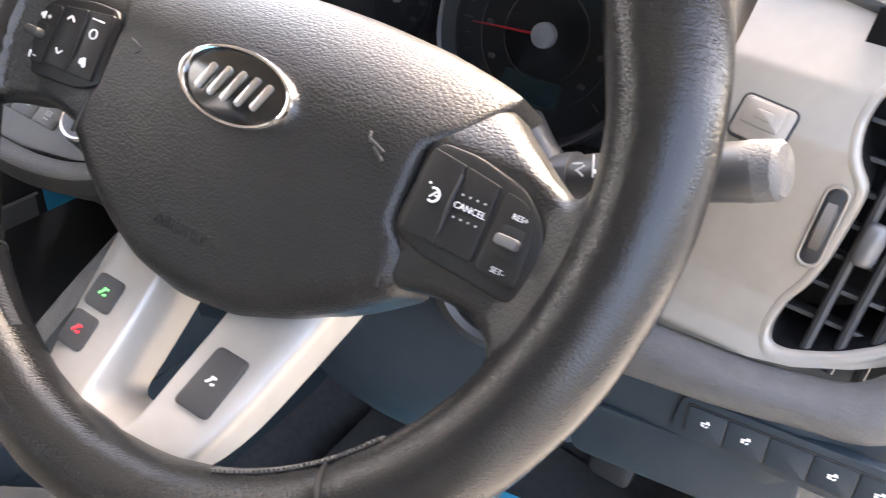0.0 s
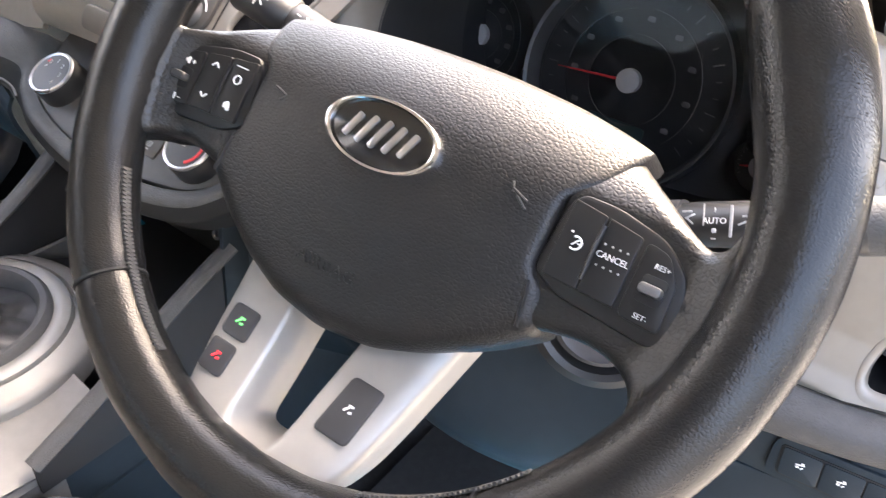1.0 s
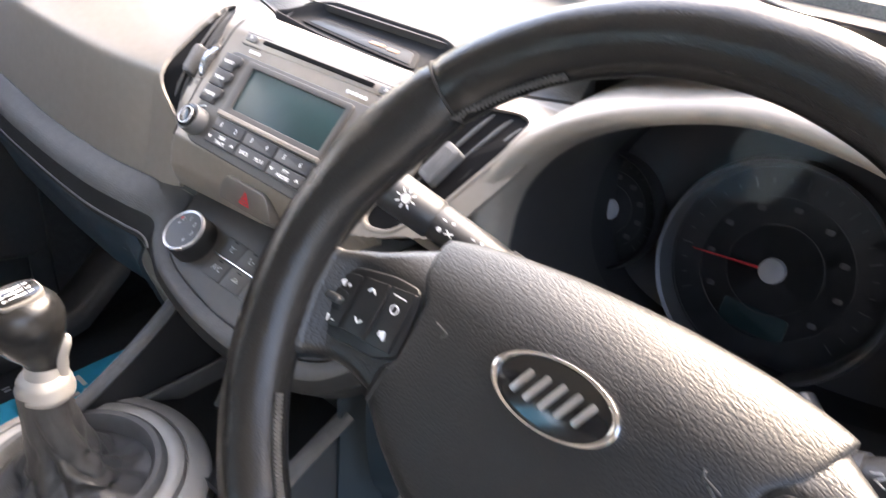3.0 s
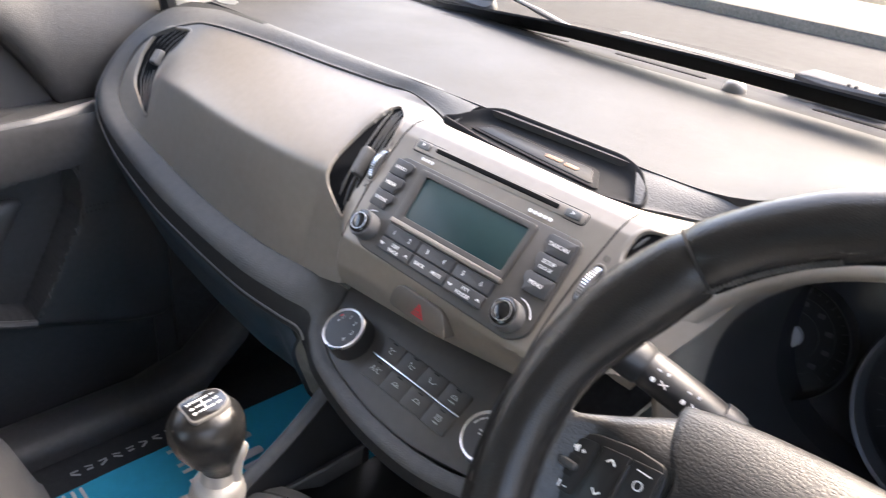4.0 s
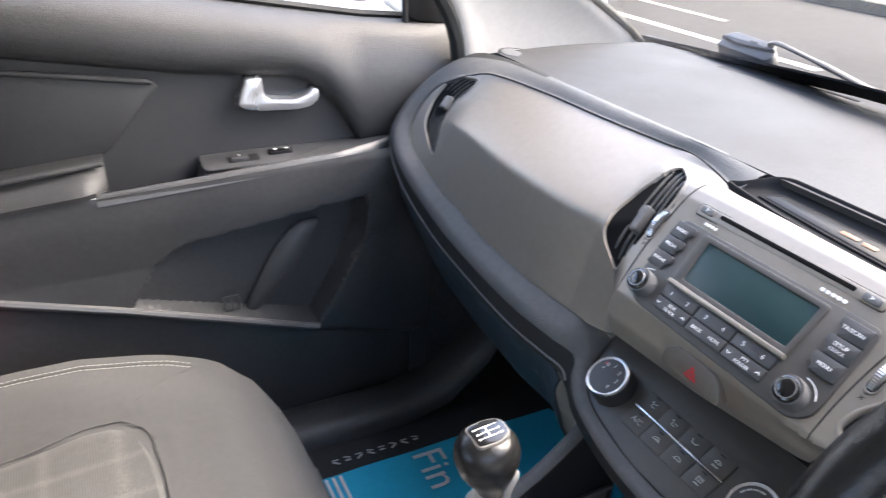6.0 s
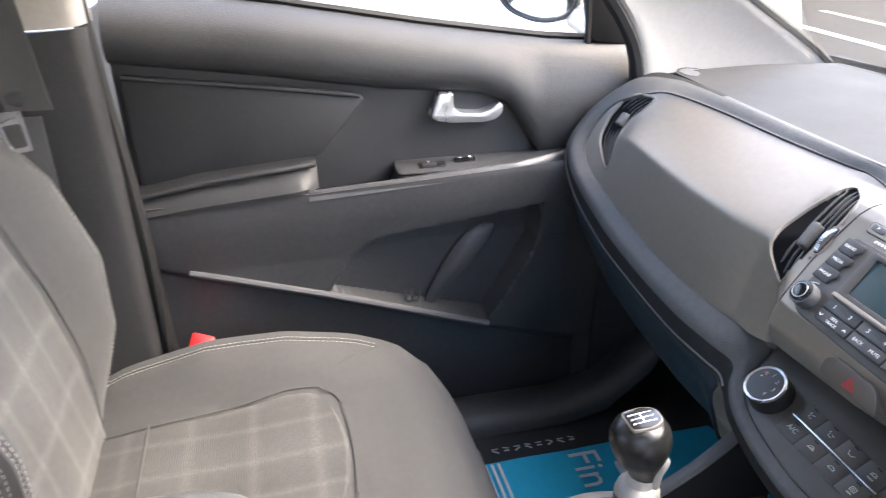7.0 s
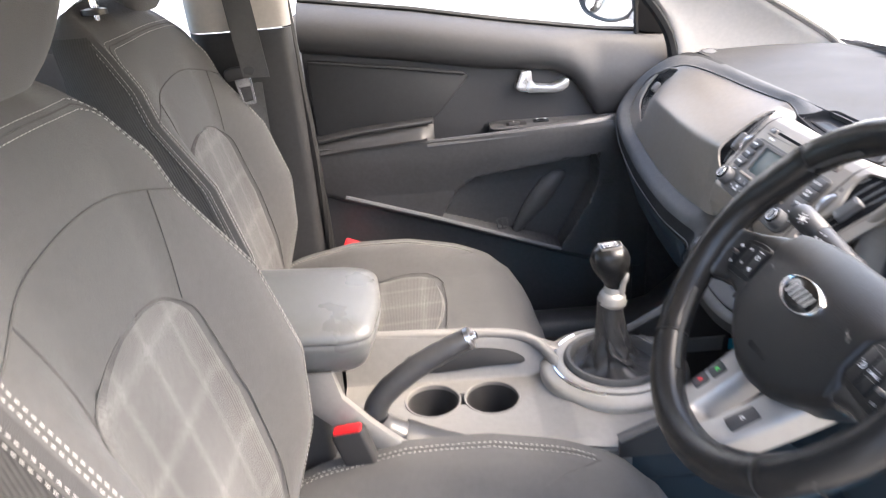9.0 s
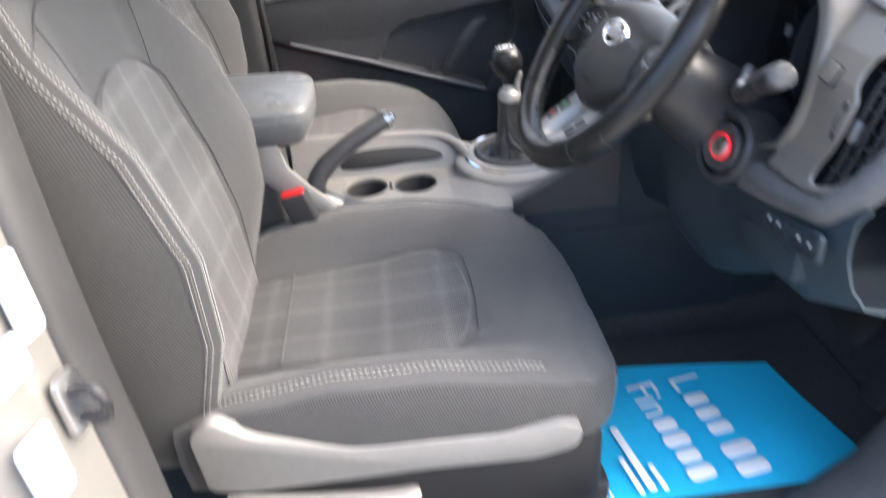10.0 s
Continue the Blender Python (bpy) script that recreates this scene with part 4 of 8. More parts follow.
# Fascia: one bowed skin before the passenger that runs on into the flat centre panel. Its face is laid out in the
# radio's plane: x along the car, v up the slope, height off the plane.
M_R = frame3((0, 0.041, 1.023), (1, 0, 0), (0, -0.74, 0.67))
R_INV = M_R.inverted()
F_TOP = [R_INV @ (Vector(a) + Vector((0, -0.0005, -0.001))) for a, b in reversed(RAIL[:12])] + [R_INV @ Vector(p) for p in ((-0.045, 0.104, 1.069), (0.024, 0.099, 1.0695), (0.079, 0.098, 1.069), (0.117, 0.1035, 1.068), (0.14, 0.111, 1.069), (0.17, 0.123, 1.07), (0.23, 0.14, 1.07))]
F_LOW = [R_INV @ Vector(a) for a, b in RAIL[11:18]]


F_TOP, F_LOW = (np.array(spline(pts, 160)) for pts in (F_TOP, F_LOW))
BOW = np.array(spline([(f, b, 0) for f, b in zip((0, 0.14, 0.3, 0.42, 0.5, 0.54, 0.565, 0.6, 0.66, 0.76, 0.88, 1), (0, 0.066, 0.132, 0.176, 0.2025, 0.2125, 0.2095, 0.194, 0.165, 0.116, 0.058, 0))], 160))
SWELL = np.array(spline([(x, w, 0) for x, w in zip((-0.638, -0.60, -0.57, -0.53, -0.46, -0.38, -0.3, -0.18), (0.0, 0.04, 0.22, 0.6, 0.92, 1.0, 1.0, 1.0))], 160))


def along(pts, x, k):
    return float(np.interp(x, pts[:, 0], pts[:, k]))


def swell(x):
    return along(SWELL, x, 1)


def passenger_h(x, v):
    x = min(x, -0.19)
    vt, vb = along(F_TOP, x, 1), along(F_LOW, x, 1)
    f = max(0.0, min(1.0, (vt - v) / max(1e-4, vt - vb)))
    bow = along(BOW, f, 1)
    return along(F_TOP, x, 2) * (1 - f) + along(F_LOW, x, 2) * f + bow * (vt - vb) * swell(x)


def lip_v(x):
    return interp(x, (-0.14, -0.11, 0, 0.12, 0.2), (-0.1, -0.098, -0.092, -0.078, -0.045))


def centre_h(x, v):
    lip = lip_v(x)
    return interp(v, (lip, lip + 0.004, lip + 0.012, -0.068, -0.062, 0.05, 0.062, 0.07, 0.0765, 0.09), (-0.036, -0.024, -0.0135, -0.0035, 0.0, 0.002, -0.001, -0.006, -0.014, -0.026)) - 0.004 * (x / 0.2) ** 2


def fascia_h(x, v):
    start = interp(v, (-0.11, -0.066, -0.035, 0.0, 0.09), (-0.132, -0.137, -0.165, -0.2, -0.21))
    t = max(0.0, min(1.0, (x - start) / interp(v, (-0.07, -0.02), (0.02, 0.06))))
    t = t * t * (3 - 2 * t)
    return passenger_h(x, v) * (1 - t) + centre_h(x, v) * t


def fascia_at(x, v, lift=0.0):
    return M_R @ Vector((x, v, fascia_h(x, v) + lift))


def inside(p, poly):
    hit = False
    for a, b in zip(poly, poly[1:] + poly[:1]):
        if (a[1] > p[1]) != (b[1] > p[1]) and p[0] < a[0] + (b[0] - a[0]) * (p[1] - a[1]) / (b[1] - a[1]):
            hit = not hit
    return hit


VENT_L = corners([(-0.17, 0.0795), (-0.138, 0.066), (-0.131, 0.045), (-0.131, 0.004), (-0.141, -0.0465), (-0.15, -0.0445), (-0.178, -0.0265), (-0.1855, 0.0), (-0.183, 0.034)], 0.009, 4)
VENT_R = corners([(0.136, 0.0585), (0.19, 0.0715), (0.203, 0.066), (0.198, 0.04), (0.172, -0.02), (0.146, -0.049), (0.129, -0.051), (0.123, -0.045), (0.126, -0.03), (0.141, -0.008), (0.142, 0.016), (0.133, 0.036)], 0.008, 4)
VENT_D = corners([(-0.567, 0.0585), (-0.6, 0.0495), (-0.6185, 0.032), (-0.6235, 0.0), (-0.617, -0.03), (-0.607, -0.042), (-0.587, -0.053), (-0.568, -0.062), (-0.549, -0.0675), (-0.553, -0.055), (-0.569, -0.03), (-0.5785, -0.008), (-0.5785, 0.015), (-0.57, 0.035)], 0.006, 3)
rows = []
for i in range(281):
    x = -0.638 + 0.864 * i / 280
    if i < 24:
        x = -0.638 + 0.07406 * (i / 24) ** 1.6
    t = max(0.0, min(1.0, (x + 0.16) / 0.045))
    vb = along(F_LOW, min(x, -0.143), 1) * (1 - t) + lip_v(x) * t
    vt = along(F_TOP, x, 1)
    row = []
    for k in range(91):
        v = vt + (vb - vt) * k / 90
        right = interp(v, (-0.1, -0.06, -0.03, 0.02, 0.06), (0.148, 0.172, 0.192, 0.213, 0.226))
        q = x if x < 0.1 else 0.1 + (x - 0.1) * (right - 0.1) / 0.126
        row.append((q, v))
    rows.append(row)
bm = loft([[fascia_at(*p) for p in row] for row in rows])
gone = []
for f in bm.faces:
    c = R_INV @ f.calc_center_median()
    if c.x < -0.54 or -0.19 < c.x < -0.12 or c.x > 0.115:
        if any(inside((c.x, c.y), inset(o, -0.0015)) for o in (VENT_L, VENT_R, VENT_D)):
            gone.append(f)
bmesh.ops.delete(bm, geom=gone, context="FACES")
part("fascia", thick(bm, 0.004), TITAN, dashboard, "bowed warm titanium fascia with a flat centre panel")
for pts in (((0.1228, 0.07), (0.117, 0.03), (0.1126, 0.0), (0.11, -0.035), (0.1102, -0.066)), ((-0.118, 0.0715), (-0.121, 0.03), (-0.122, -0.007), (-0.119, -0.04), (-0.1155, -0.063))):
    part("fascia_joint", tube([fascia_at(x, v, 0.0002) for x, v in spline_2d(pts, 24)], 0.0007, 5), DEEP, dashboard)
# Right outer fascia, with an opening for its vent.
def outer_y(x, z):
    """Depth of the outer fascia's face."""
    face = interp(z, (0.9, 0.91, 0.92, 0.94, 0.97, 1.02, 1.045, 1.075), (0.038, 0.037, 0.044, 0.053, 0.061, 0.075, 0.09, 0.12))
    return face + 0.03 * max(0.0, (x - 0.6) / 0.06) ** 2 * max(0.0, (z - 0.9) / 0.17)


mouth = corners([(0.588, 1.047), (0.587, 1.03), (0.592, 1.017), (0.6015, 1.008), (0.6015, 0.994), (0.6, 0.968), (0.597, 0.953), (0.5915, 0.942), (0.5895, 0.929), (0.592, 0.9185), (0.602, 0.9185), (0.622, 0.926), (0.642, 0.938), (0.654, 0.957), (0.656, 0.99), (0.648, 1.025), (0.63, 1.05), (0.605, 1.06)], 0.007)
rows = []
for k in range(99):
    x = 0.515 + 0.147 * k / 98
    zb = interp(x, (0.5, 0.54, 0.58, 0.607, 0.632, 0.647, 0.662), (0.9, 0.904, 0.909, 0.914, 0.923, 0.931, 0.975))
    zt = interp(x, (0.5, 0.6, 0.64, 0.655, 0.662), (1.082, 1.072, 1.055, 1.03, 1.0))
    rows.append([(x, outer_y(x, zb + (zt - zb) * q / 109), zb + (zt - zb) * q / 109) for q in range(110)])
bm = loft(rows)
lip = inset(mouth, -0.002)
bmesh.ops.delete(bm, geom=[f for f in bm.faces if inside((f.calc_center_median().x, f.calc_center_median().z), lip)], context="FACES")
outer = part("outer_fascia", thick(bm, 0.004), TITAN, dashboard, "warm titanium panel at the driver's door")
side_vent = part("air_vent", loft([[(p[0], outer_y(*p) + d, p[1]) for p in inset(mouth, o)] for o, d in ((-0.0056, 0.0018), (-0.005, -0.0004), (-0.003, -0.0008), (-0.001, -0.0004), (0.0, 0.0012), (0.0004, 0.003))], closed=True), TITAN, dashboard, "air vent with dark slats")
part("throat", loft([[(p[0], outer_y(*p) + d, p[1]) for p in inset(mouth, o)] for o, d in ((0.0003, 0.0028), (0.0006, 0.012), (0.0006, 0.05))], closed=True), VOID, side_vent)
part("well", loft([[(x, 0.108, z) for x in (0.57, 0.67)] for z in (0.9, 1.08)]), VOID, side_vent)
for k in range(8):
    z = 0.929 + 0.0165 * k
    part("slat", slab(rrect(0.072, 0.016, 0.001), frame3((0.624, outer_y(0.624, z) + 0.024, z), (1, 0, 0), (0, 0.35, 1)), -0.0012, 0.0012, 0.0004), BLACK, side_vent)
for x in (0.609, 0.6235, 0.638, 0.6525):
    part("slat", tube(spline([(x, outer_y(x, z) + 0.0085, z) for z in (0.914, 0.95, 1.0, 1.03, 1.055)], 14), 0.0029, 8, flat=1.0), BLACK, side_vent)
part("tab", tube(spline([(0.6135, outer_y(0.6135, z) + 0.0045, z) for z in (0.97, 0.974, 0.981, 0.988, 0.992)], 10), [0.003, 0.005, 0.0056, 0.0058, 0.0058, 0.0058, 0.0058, 0.0056, 0.005, 0.003], 12), SATIN, side_vent)
# Its thumb wheel in a narrow slot.
M_T = frame3((0.59, outer_y(0.59, 0.984) - 0.0004, 0.984), (1, 0, 0.02), (-0.05, -0.96, 0.28))
part("wheel_slot", slab(rrect(0.0095, 0.041, 0.0046, n=6), M_T, -0.012, 0.0006, 0.0003), DEEP, side_vent)
part("slot_lip", slab(rrect(0.0125, 0.045, 0.006, n=6), M_T, -0.002, 0.0013, 0.0009, hole=rrect(0.0092, 0.0405, 0.0045, n=6)), TITAN, side_vent)
part("thumb_wheel", lathe([(0.0205, -0.0032), (0.0225, -0.0024), (0.0225, 0.0024), (0.0205, 0.0032)], M_T @ Matrix.Translation((0, 0, -0.0185)) @ Matrix.Rotation(math.pi / 2, 4, "Y"), 120, ripple=0.0004, teeth=1), DARKTITAN, side_vent)

# Instrument hood and cluster.
cluster = part("cluster_bezel", bmesh.new(), TITAN, dashboard)
outl = rpoly([(0.222, 0.952), (0.209, 1.005), (0.219, 1.043), (0.25, 1.075), (0.3, 1.098), (0.36, 1.111), (0.44, 1.102), (0.49, 1.072), (0.522, 1.01), (0.528, 0.955), (0.49, 0.918), (0.36, 0.905), (0.265, 0.918)], 72)


def hood_row(k, y0, tilt=0.42, side=0.0):
    """The cluster's outline scaled by k; side: how much of the outer flare is held back towards the door."""
    cx, cz = 0.359, 0.995
    row = []
    for x, z in outl:
        hold = max(0.0, min(1.0, (x - 0.42) / 0.08))
        q = k - side * hold
        near = max(0.0, min(1.0, (0.30 - x) / 0.1)) * max(0.0, min(1.0, (k - 1.0) / 0.12)) * (0.0 if k > 1.18 else 1.0)
        row.append((cx + (x - cx) * q, y0 + (z - 0.95) * tilt + 0.02 * hold * (side > 0) - 0.034 * near, cz + (z - cz) * (k if z > cz else 1 + (k - 1) * 0.4)))
    return row


bm = bmesh.new()
rows = [hood_row(1.2, 0.15, 0.1, 0.14), hood_row(1.17, 0.085, 0.3, 0.12), hood_row(1.12, 0.058, 0.3, 0.08), hood_row(1.06, 0.044, 0.3, 0.025), hood_row(1.0, 0.045, 0.3), hood_row(0.975, 0.06, 0.3)]
loft(rows, closed=True, bm=bm)
bmesh.ops.recalc_face_normals(bm, faces=bm.faces)
for f in bm.faces:
    f.smooth = True
bm.to_mesh(cluster.data)
bm.free()
part("cluster_tunnel", loft([hood_row(0.977, 0.058, 0.3), hood_row(0.95, 0.10, 0.3), hood_row(0.9, 0.2, 0.1)], closed=True), BLACK, dashboard)
M_G = frame3((0.359, 0.205, 0.985), (1, 0, 0), (0, -0.97, 0.24))
dial = part("cluster_face", slab(rrect(0.38, 0.2, 0.03), M_G, -0.01, 0.0, 0.001), DIALFACE, dashboard)


def gauge(cx, cy, r, turn, name):
    mg = M_G @ Matrix.Translation((cx, cy, 0.0))
    ring = part(name, lathe([(r, 0.0), (r * 1.02, 0.012), (r * 0.99, 0.022), (r * 0.96, 0.02), (r * 0.94, 0.004), (r * 0.93, 0.001)], mg, 64), SATIN if r > 0.06 else BLACK, dashboard)
    ticks = []
    for i in range(25):
        a = radians(215 - i * 250 / 24)
        ticks.append((math.cos(a) * r * 0.8, math.sin(a) * r * 0.8, r * (0.1 if i % 3 == 0 else 0.05), 0.0008, math.degrees(a)))
    bars("tick", ticks, mg @ Matrix.Translation((0, 0, 0.0015)), SATIN, ring)
    for k in (0.92, 0.66, 0.42) if r > 0.04 else ():
        part("dial_ring", lathe([(r * k, 0.0012), (r * k, 0.0024), (r * k - 0.0012, 0.0024), (r * k - 0.0012, 0.0012)], mg, 64), BUTTON, ring)
    if r > 0.04:
        for i in range(9):
            b = radians(215 - i * 250 / 8)
            bars("scale_mark", [(math.cos(b) * r * 0.57, math.sin(b) * r * 0.57, 0.006, 0.004)], mg @ Matrix.Translation((0, 0, 0.0015)), SATIN, ring)
    a = radians(turn)
    part("needle", slab([(0, -0.0012), (r * 0.72, -0.0004), (r * 0.72, 0.0004), (0, 0.0012)], mg @ Matrix.Rotation(a, 4, "Z"), 0.005, 0.0065, 0.0004), REDINK, ring, "thin red needle")
    part("needle_cap", lathe([(0.0001, 0.0095), (0.0065, 0.0092), (0.0094, 0.0075), (0.0096, 0.001)], mg, 24), GREYINK, ring, "pale round needle cap")


gauge(0.005, -0.008, 0.084, 186, "speedometer")
gauge(-0.135, -0.013, 0.05, 182, "rev_counter")
gauge(0.125, -0.006, 0.022, 105, "temperature_gauge")
gauge(0.122, -0.034, 0.022, 195, "fuel_gauge")
part("trip_display", slab(rrect(0.05, 0.02, 0.003), M_G @ Matrix.Translation((0.005, -0.05, 0)), 0, 0.002, 0.0006), SCREEN, dial)
lens = part("cluster_lens", loft([[(x, 0.165 + 0.25 * (z - 0.95), z) for x in (0.18, 0.36, 0.54)] for z in (0.9, 1.0, 1.08)]), LENS, dashboard)
lens.visible_shadow = False

# Clock in a recess let into the top pad above the centre panel.
CLOCK = corners([(-0.109, 0.1135), (-0.1, 0.118), (-0.082, 0.142), (-0.068, 0.149), (0.07, 0.1475), (0.092, 0.139), (0.112, 0.118), (0.1175, 0.1045), (0.079, 0.0985), (0.024, 0.0995), (-0.045, 0.1045)], 0.01, 4)


def clock_rows(steps):
    rows = []
    for o, dz, deep in steps:
        rows.append([(x, y, interp(y, (0.098, 0.15), (1.069, 1.0868)) * (1 - deep) + interp(y, (0.098, 0.15), (1.066, 1.0765)) * deep + dz) for x, y in inset(CLOCK, o)])
    return rows


clock = part("clock_recess", loft(clock_rows(((-0.003, -0.006, 0), (-0.0025, -0.0005, 0), (-0.001, 0.0008, 0), (0.0008, 0.0, 0), (0.0022, -0.004, 0.1), (0.0045, 0, 0.9), (0.0075, 0, 1.0), (0.012, 0, 1.0))) + [[(0.004, 0.122, 1.0708)] * len(CLOCK)], closed=True), CLOCKWELL, dashboard, "dark recess that holds the clock")
M_V = frame3((0.003, 0.1205, 1.0712), (1, -0.03, 0), (0, -0.195, 0.98))
part("clock_window", slab(corners([(-0.075, -0.003), (-0.062, 0.0105), (0.052, 0.0095), (0.066, -0.0105), (0.0, -0.0075)], 0.005), M_V, -0.004, 0.0018, 0.0008), SMOKE, clock, "dark smoked clock window")
part("clock_frame", slab(corners([(-0.083, -0.0045), (-0.066, 0.0135), (0.056, 0.0125), (0.0745, -0.0135), (0.0, -0.0105)], 0.006), M_V, -0.004, 0.0012, 0.0008), CLOCKWELL, clock)
bars("warning_lamp", [(0.016, 0.001, 0.018, 0.005), (0.036, 0.0, 0.014, 0.005)], M_V @ Matrix.Translation((0, 0, 0.002)), mat("dull_orange", (0.16, 0.08, 0.035), 0.5), clock)

# Lower dash: glove box side, column side, shadowed underside.
rows = []
for k in range(41):
    x = -0.655 + 0.5 * k / 40
    yo, zo = interp(x, (-0.652, -0.605, -0.475, -0.36, -0.25, -0.19, -0.15), (0.0, -0.024, -0.032, -0.036, -0.036, -0.028, -0.035)), interp(x, (-0.652, -0.605, -0.475, -0.36, -0.25, -0.19, -0.15), (0.965, 0.912, 0.877, 0.867, 0.86, 0.856, 0.84))
    rows.append(spline([(x, yo + 0.01, zo + 0.004), (x, yo + 0.004, zo - 0.012), (x, yo + 0.014, zo - 0.045), (x, yo + 0.035, zo - 0.09), (x, yo + 0.1, zo - 0.135), (x, yo + 0.3, zo - 0.15), (x, yo + 0.5, zo - 0.15)], 22))
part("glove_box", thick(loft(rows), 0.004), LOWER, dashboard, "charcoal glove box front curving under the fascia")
groove = [(x, interp(x, (-0.6, -0.475, -0.36, -0.2), (-0.004, -0.015, -0.02, -0.018)), interp(x, (-0.6, -0.475, -0.36, -0.2), (0.882, 0.842, 0.83, 0.822))) for x in [-0.6 + 0.4 * k / 20 for k in range(21)]]
part("glove_box_joint", tube(groove, 0.0022, 6), BLACK, dashboard)
rows = []
for k in range(41):
    x = 0.15 + 0.54 * k / 40
    yo, zo = interp(x, (0.15, 0.22, 0.45, 0.55, 0.625, 0.69), (-0.01, 0.02, 0.02, 0.012, 0.008, 0.03)), interp(x, (0.15, 0.3, 0.45, 0.55, 0.625, 0.69), (0.85, 0.86, 0.868, 0.886, 0.9, 0.925))
    b = 0.035 * math.exp(-((x - 0.36) / 0.1) ** 2)
    h = interp(x, (0.3, 0.42, 0.52), (1.0, 1.0, 0.7))
    rows.append(spline([(x, yo + 0.02, zo + 0.01), (x, yo + 0.008, zo - 0.004), (x, yo + 0.006 - b * 0.3, zo - 0.035), (x, yo + 0.012 - b, zo - 0.09 * h), (x, yo + 0.03 - b, zo - 0.14 * h), (x, yo + 0.09 - b * 0.5, zo - 0.18 * h), (x, yo + 0.5, zo - 0.2)], 22))
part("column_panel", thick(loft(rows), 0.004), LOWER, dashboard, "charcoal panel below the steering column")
M_S = frame3((0.612, 0.0128, 0.8785), (0.97, 0.0, 0.15), (-0.05, -0.97, 0.12))
bank = part("switch_bank", slab(corners([(-0.049, -0.014), (-0.046, 0.0135), (0.07, 0.0145), (0.07, -0.016)], 0.007), M_S, -0.006, 0.0004, 0.001), LOWER, dashboard)
part("bank_groove", slab(rrect(0.112, 0.0205, 0.003, 0.0135, -0.0008), M_S, -0.004, 0.0009, 0.0003), DEEP, bank)
for i, wd in enumerate((0.0212, 0.0212, 0.0212, 0.0212, 0.0212)):
    x = -0.0305 + 0.0215 * i
    bt = part("switch", slab(rrect(wd - 0.0004, 0.0185, 0.0018, x, -0.0008), M_S, -0.002, 0.0017, 0.0006), LOWER, bank)
    if i != 2:
        bars("mark", [(x, 0.001, 0.005, 0.0009, 10), (x - 0.0013, -0.0008, 0.002, 0.0014), (x + 0.0012, 0.0022, 0.0018, 0.001), (x + 0.001, -0.001, 0.002, 0.0008, 40)], M_S @ Matrix.Translation((0, 0, 0.0018)), WHITEINK, bt)
fuse = corners([(-0.075, -0.028), (-0.075, 0.012), (0.055, 0.014), (0.055, -0.026)], 0.01)
part("fuse_cover", slab(fuse, frame3((0.585, 0.016, 0.842), (0.985, 0, 0.16), (0, -0.99, 0.12)), -0.014, 0.001, 0.002), LOWER, dashboard)

# Heater panel, its knobs and keys.
M_C = frame3((-0.002, 0.001, 0.871), (1, 0, 0), (0, -0.574, 0.819))
heater = part("heater_panel", slab(corners([(-0.143, 0.06), (-0.142, 0.03), (-0.127, -0.012), (-0.10, -0.031), (-0.02, -0.044), (0.03, -0.044), (0.10, -0.031), (0.127, -0.012), (0.142, 0.03), (0.143, 0.06)], 0.014), M_C, -0.03, 0.0, 0.003), PANELGREY, dashboard, "dark grey heater control panel")
for sx in (-1, 1):
    mk = M_C @ Matrix.Translation((sx * 0.094, 0.0, 0))
    kn = part("heater_knob", lathe([(0.0235, 0), (0.023, 0.004), (0.0225, 0.018), (0.021, 0.0195)], mk, 48, ripple=0.0005, teeth=1), BLACK, heater, "black heater knob with chrome ring")
    part("chrome_ring", lathe([(0.0224, 0.0185), (0.0226, 0.0198), (0.0217, 0.0213), (0.0203, 0.0206)], mk, 48), STEEL, kn)
    part("knob_cap", lathe([(0.0195, 0.0195), (0.0193, 0.0208), (0.012, 0.021), (0.0001, 0.021)], mk, 40), BUTTON, kn)
    mt = mk @ Matrix.Translation((0, 0, 0.0212))
    if sx < 0:
        bars("knob_mark", [(0.011 * math.cos(radians(a)), 0.011 * math.sin(radians(a)), 0.0028, 0.0014, a - 90) for a in (160,)], mt, GREYINK, kn)
        for ch, a in (("0", 135), ("1", 95), ("2", 50), ("3", 5), ("4", -40)):
            words("knob_number", ch, 0.0065, mt @ Matrix.Translation((0.0125 * math.cos(radians(a)), 0.0125 * math.sin(radians(a)), 0)), GREYINK, kn)
        bars("knob_index", [(0.013 * math.cos(radians(150)), 0.013 * math.sin(radians(150)) + 0.003, 0.004, 0.0016, 60)], mt, REDINK, kn)
    else:
        bars("warm_mark", [(0.0155 * math.cos(radians(a)), 0.0155 * math.sin(radians(a)), 0.005, 0.003, a - 90) for a in (-50, -35, -20, -5, 10)], mt, REDINK, kn)
        bars("knob_mark", [(0.0155 * math.cos(radians(a)), 0.0155 * math.sin(radians(a)), 0.005, 0.0016, a - 90) for a in (100, 120, 140, 160)] + [(-0.004, 0.002, 0.008, 0.0014, 0), (-0.004, -0.001, 0.006, 0.0014, 0)], mt, GREYINK, kn)
part("chrome_line", slab(rrect(0.116, 0.0022, 0.001, -0.004, 0.0015), M_C, 0, 0.0035, 0.0008), CHROME, heater)
ARC = [(0.0032 * math.cos(radians(a)), 0.0026 * math.sin(radians(a)) - 0.0008, 0.0016, 0.0007, a + 90) for a in range(10, 180, 28)]
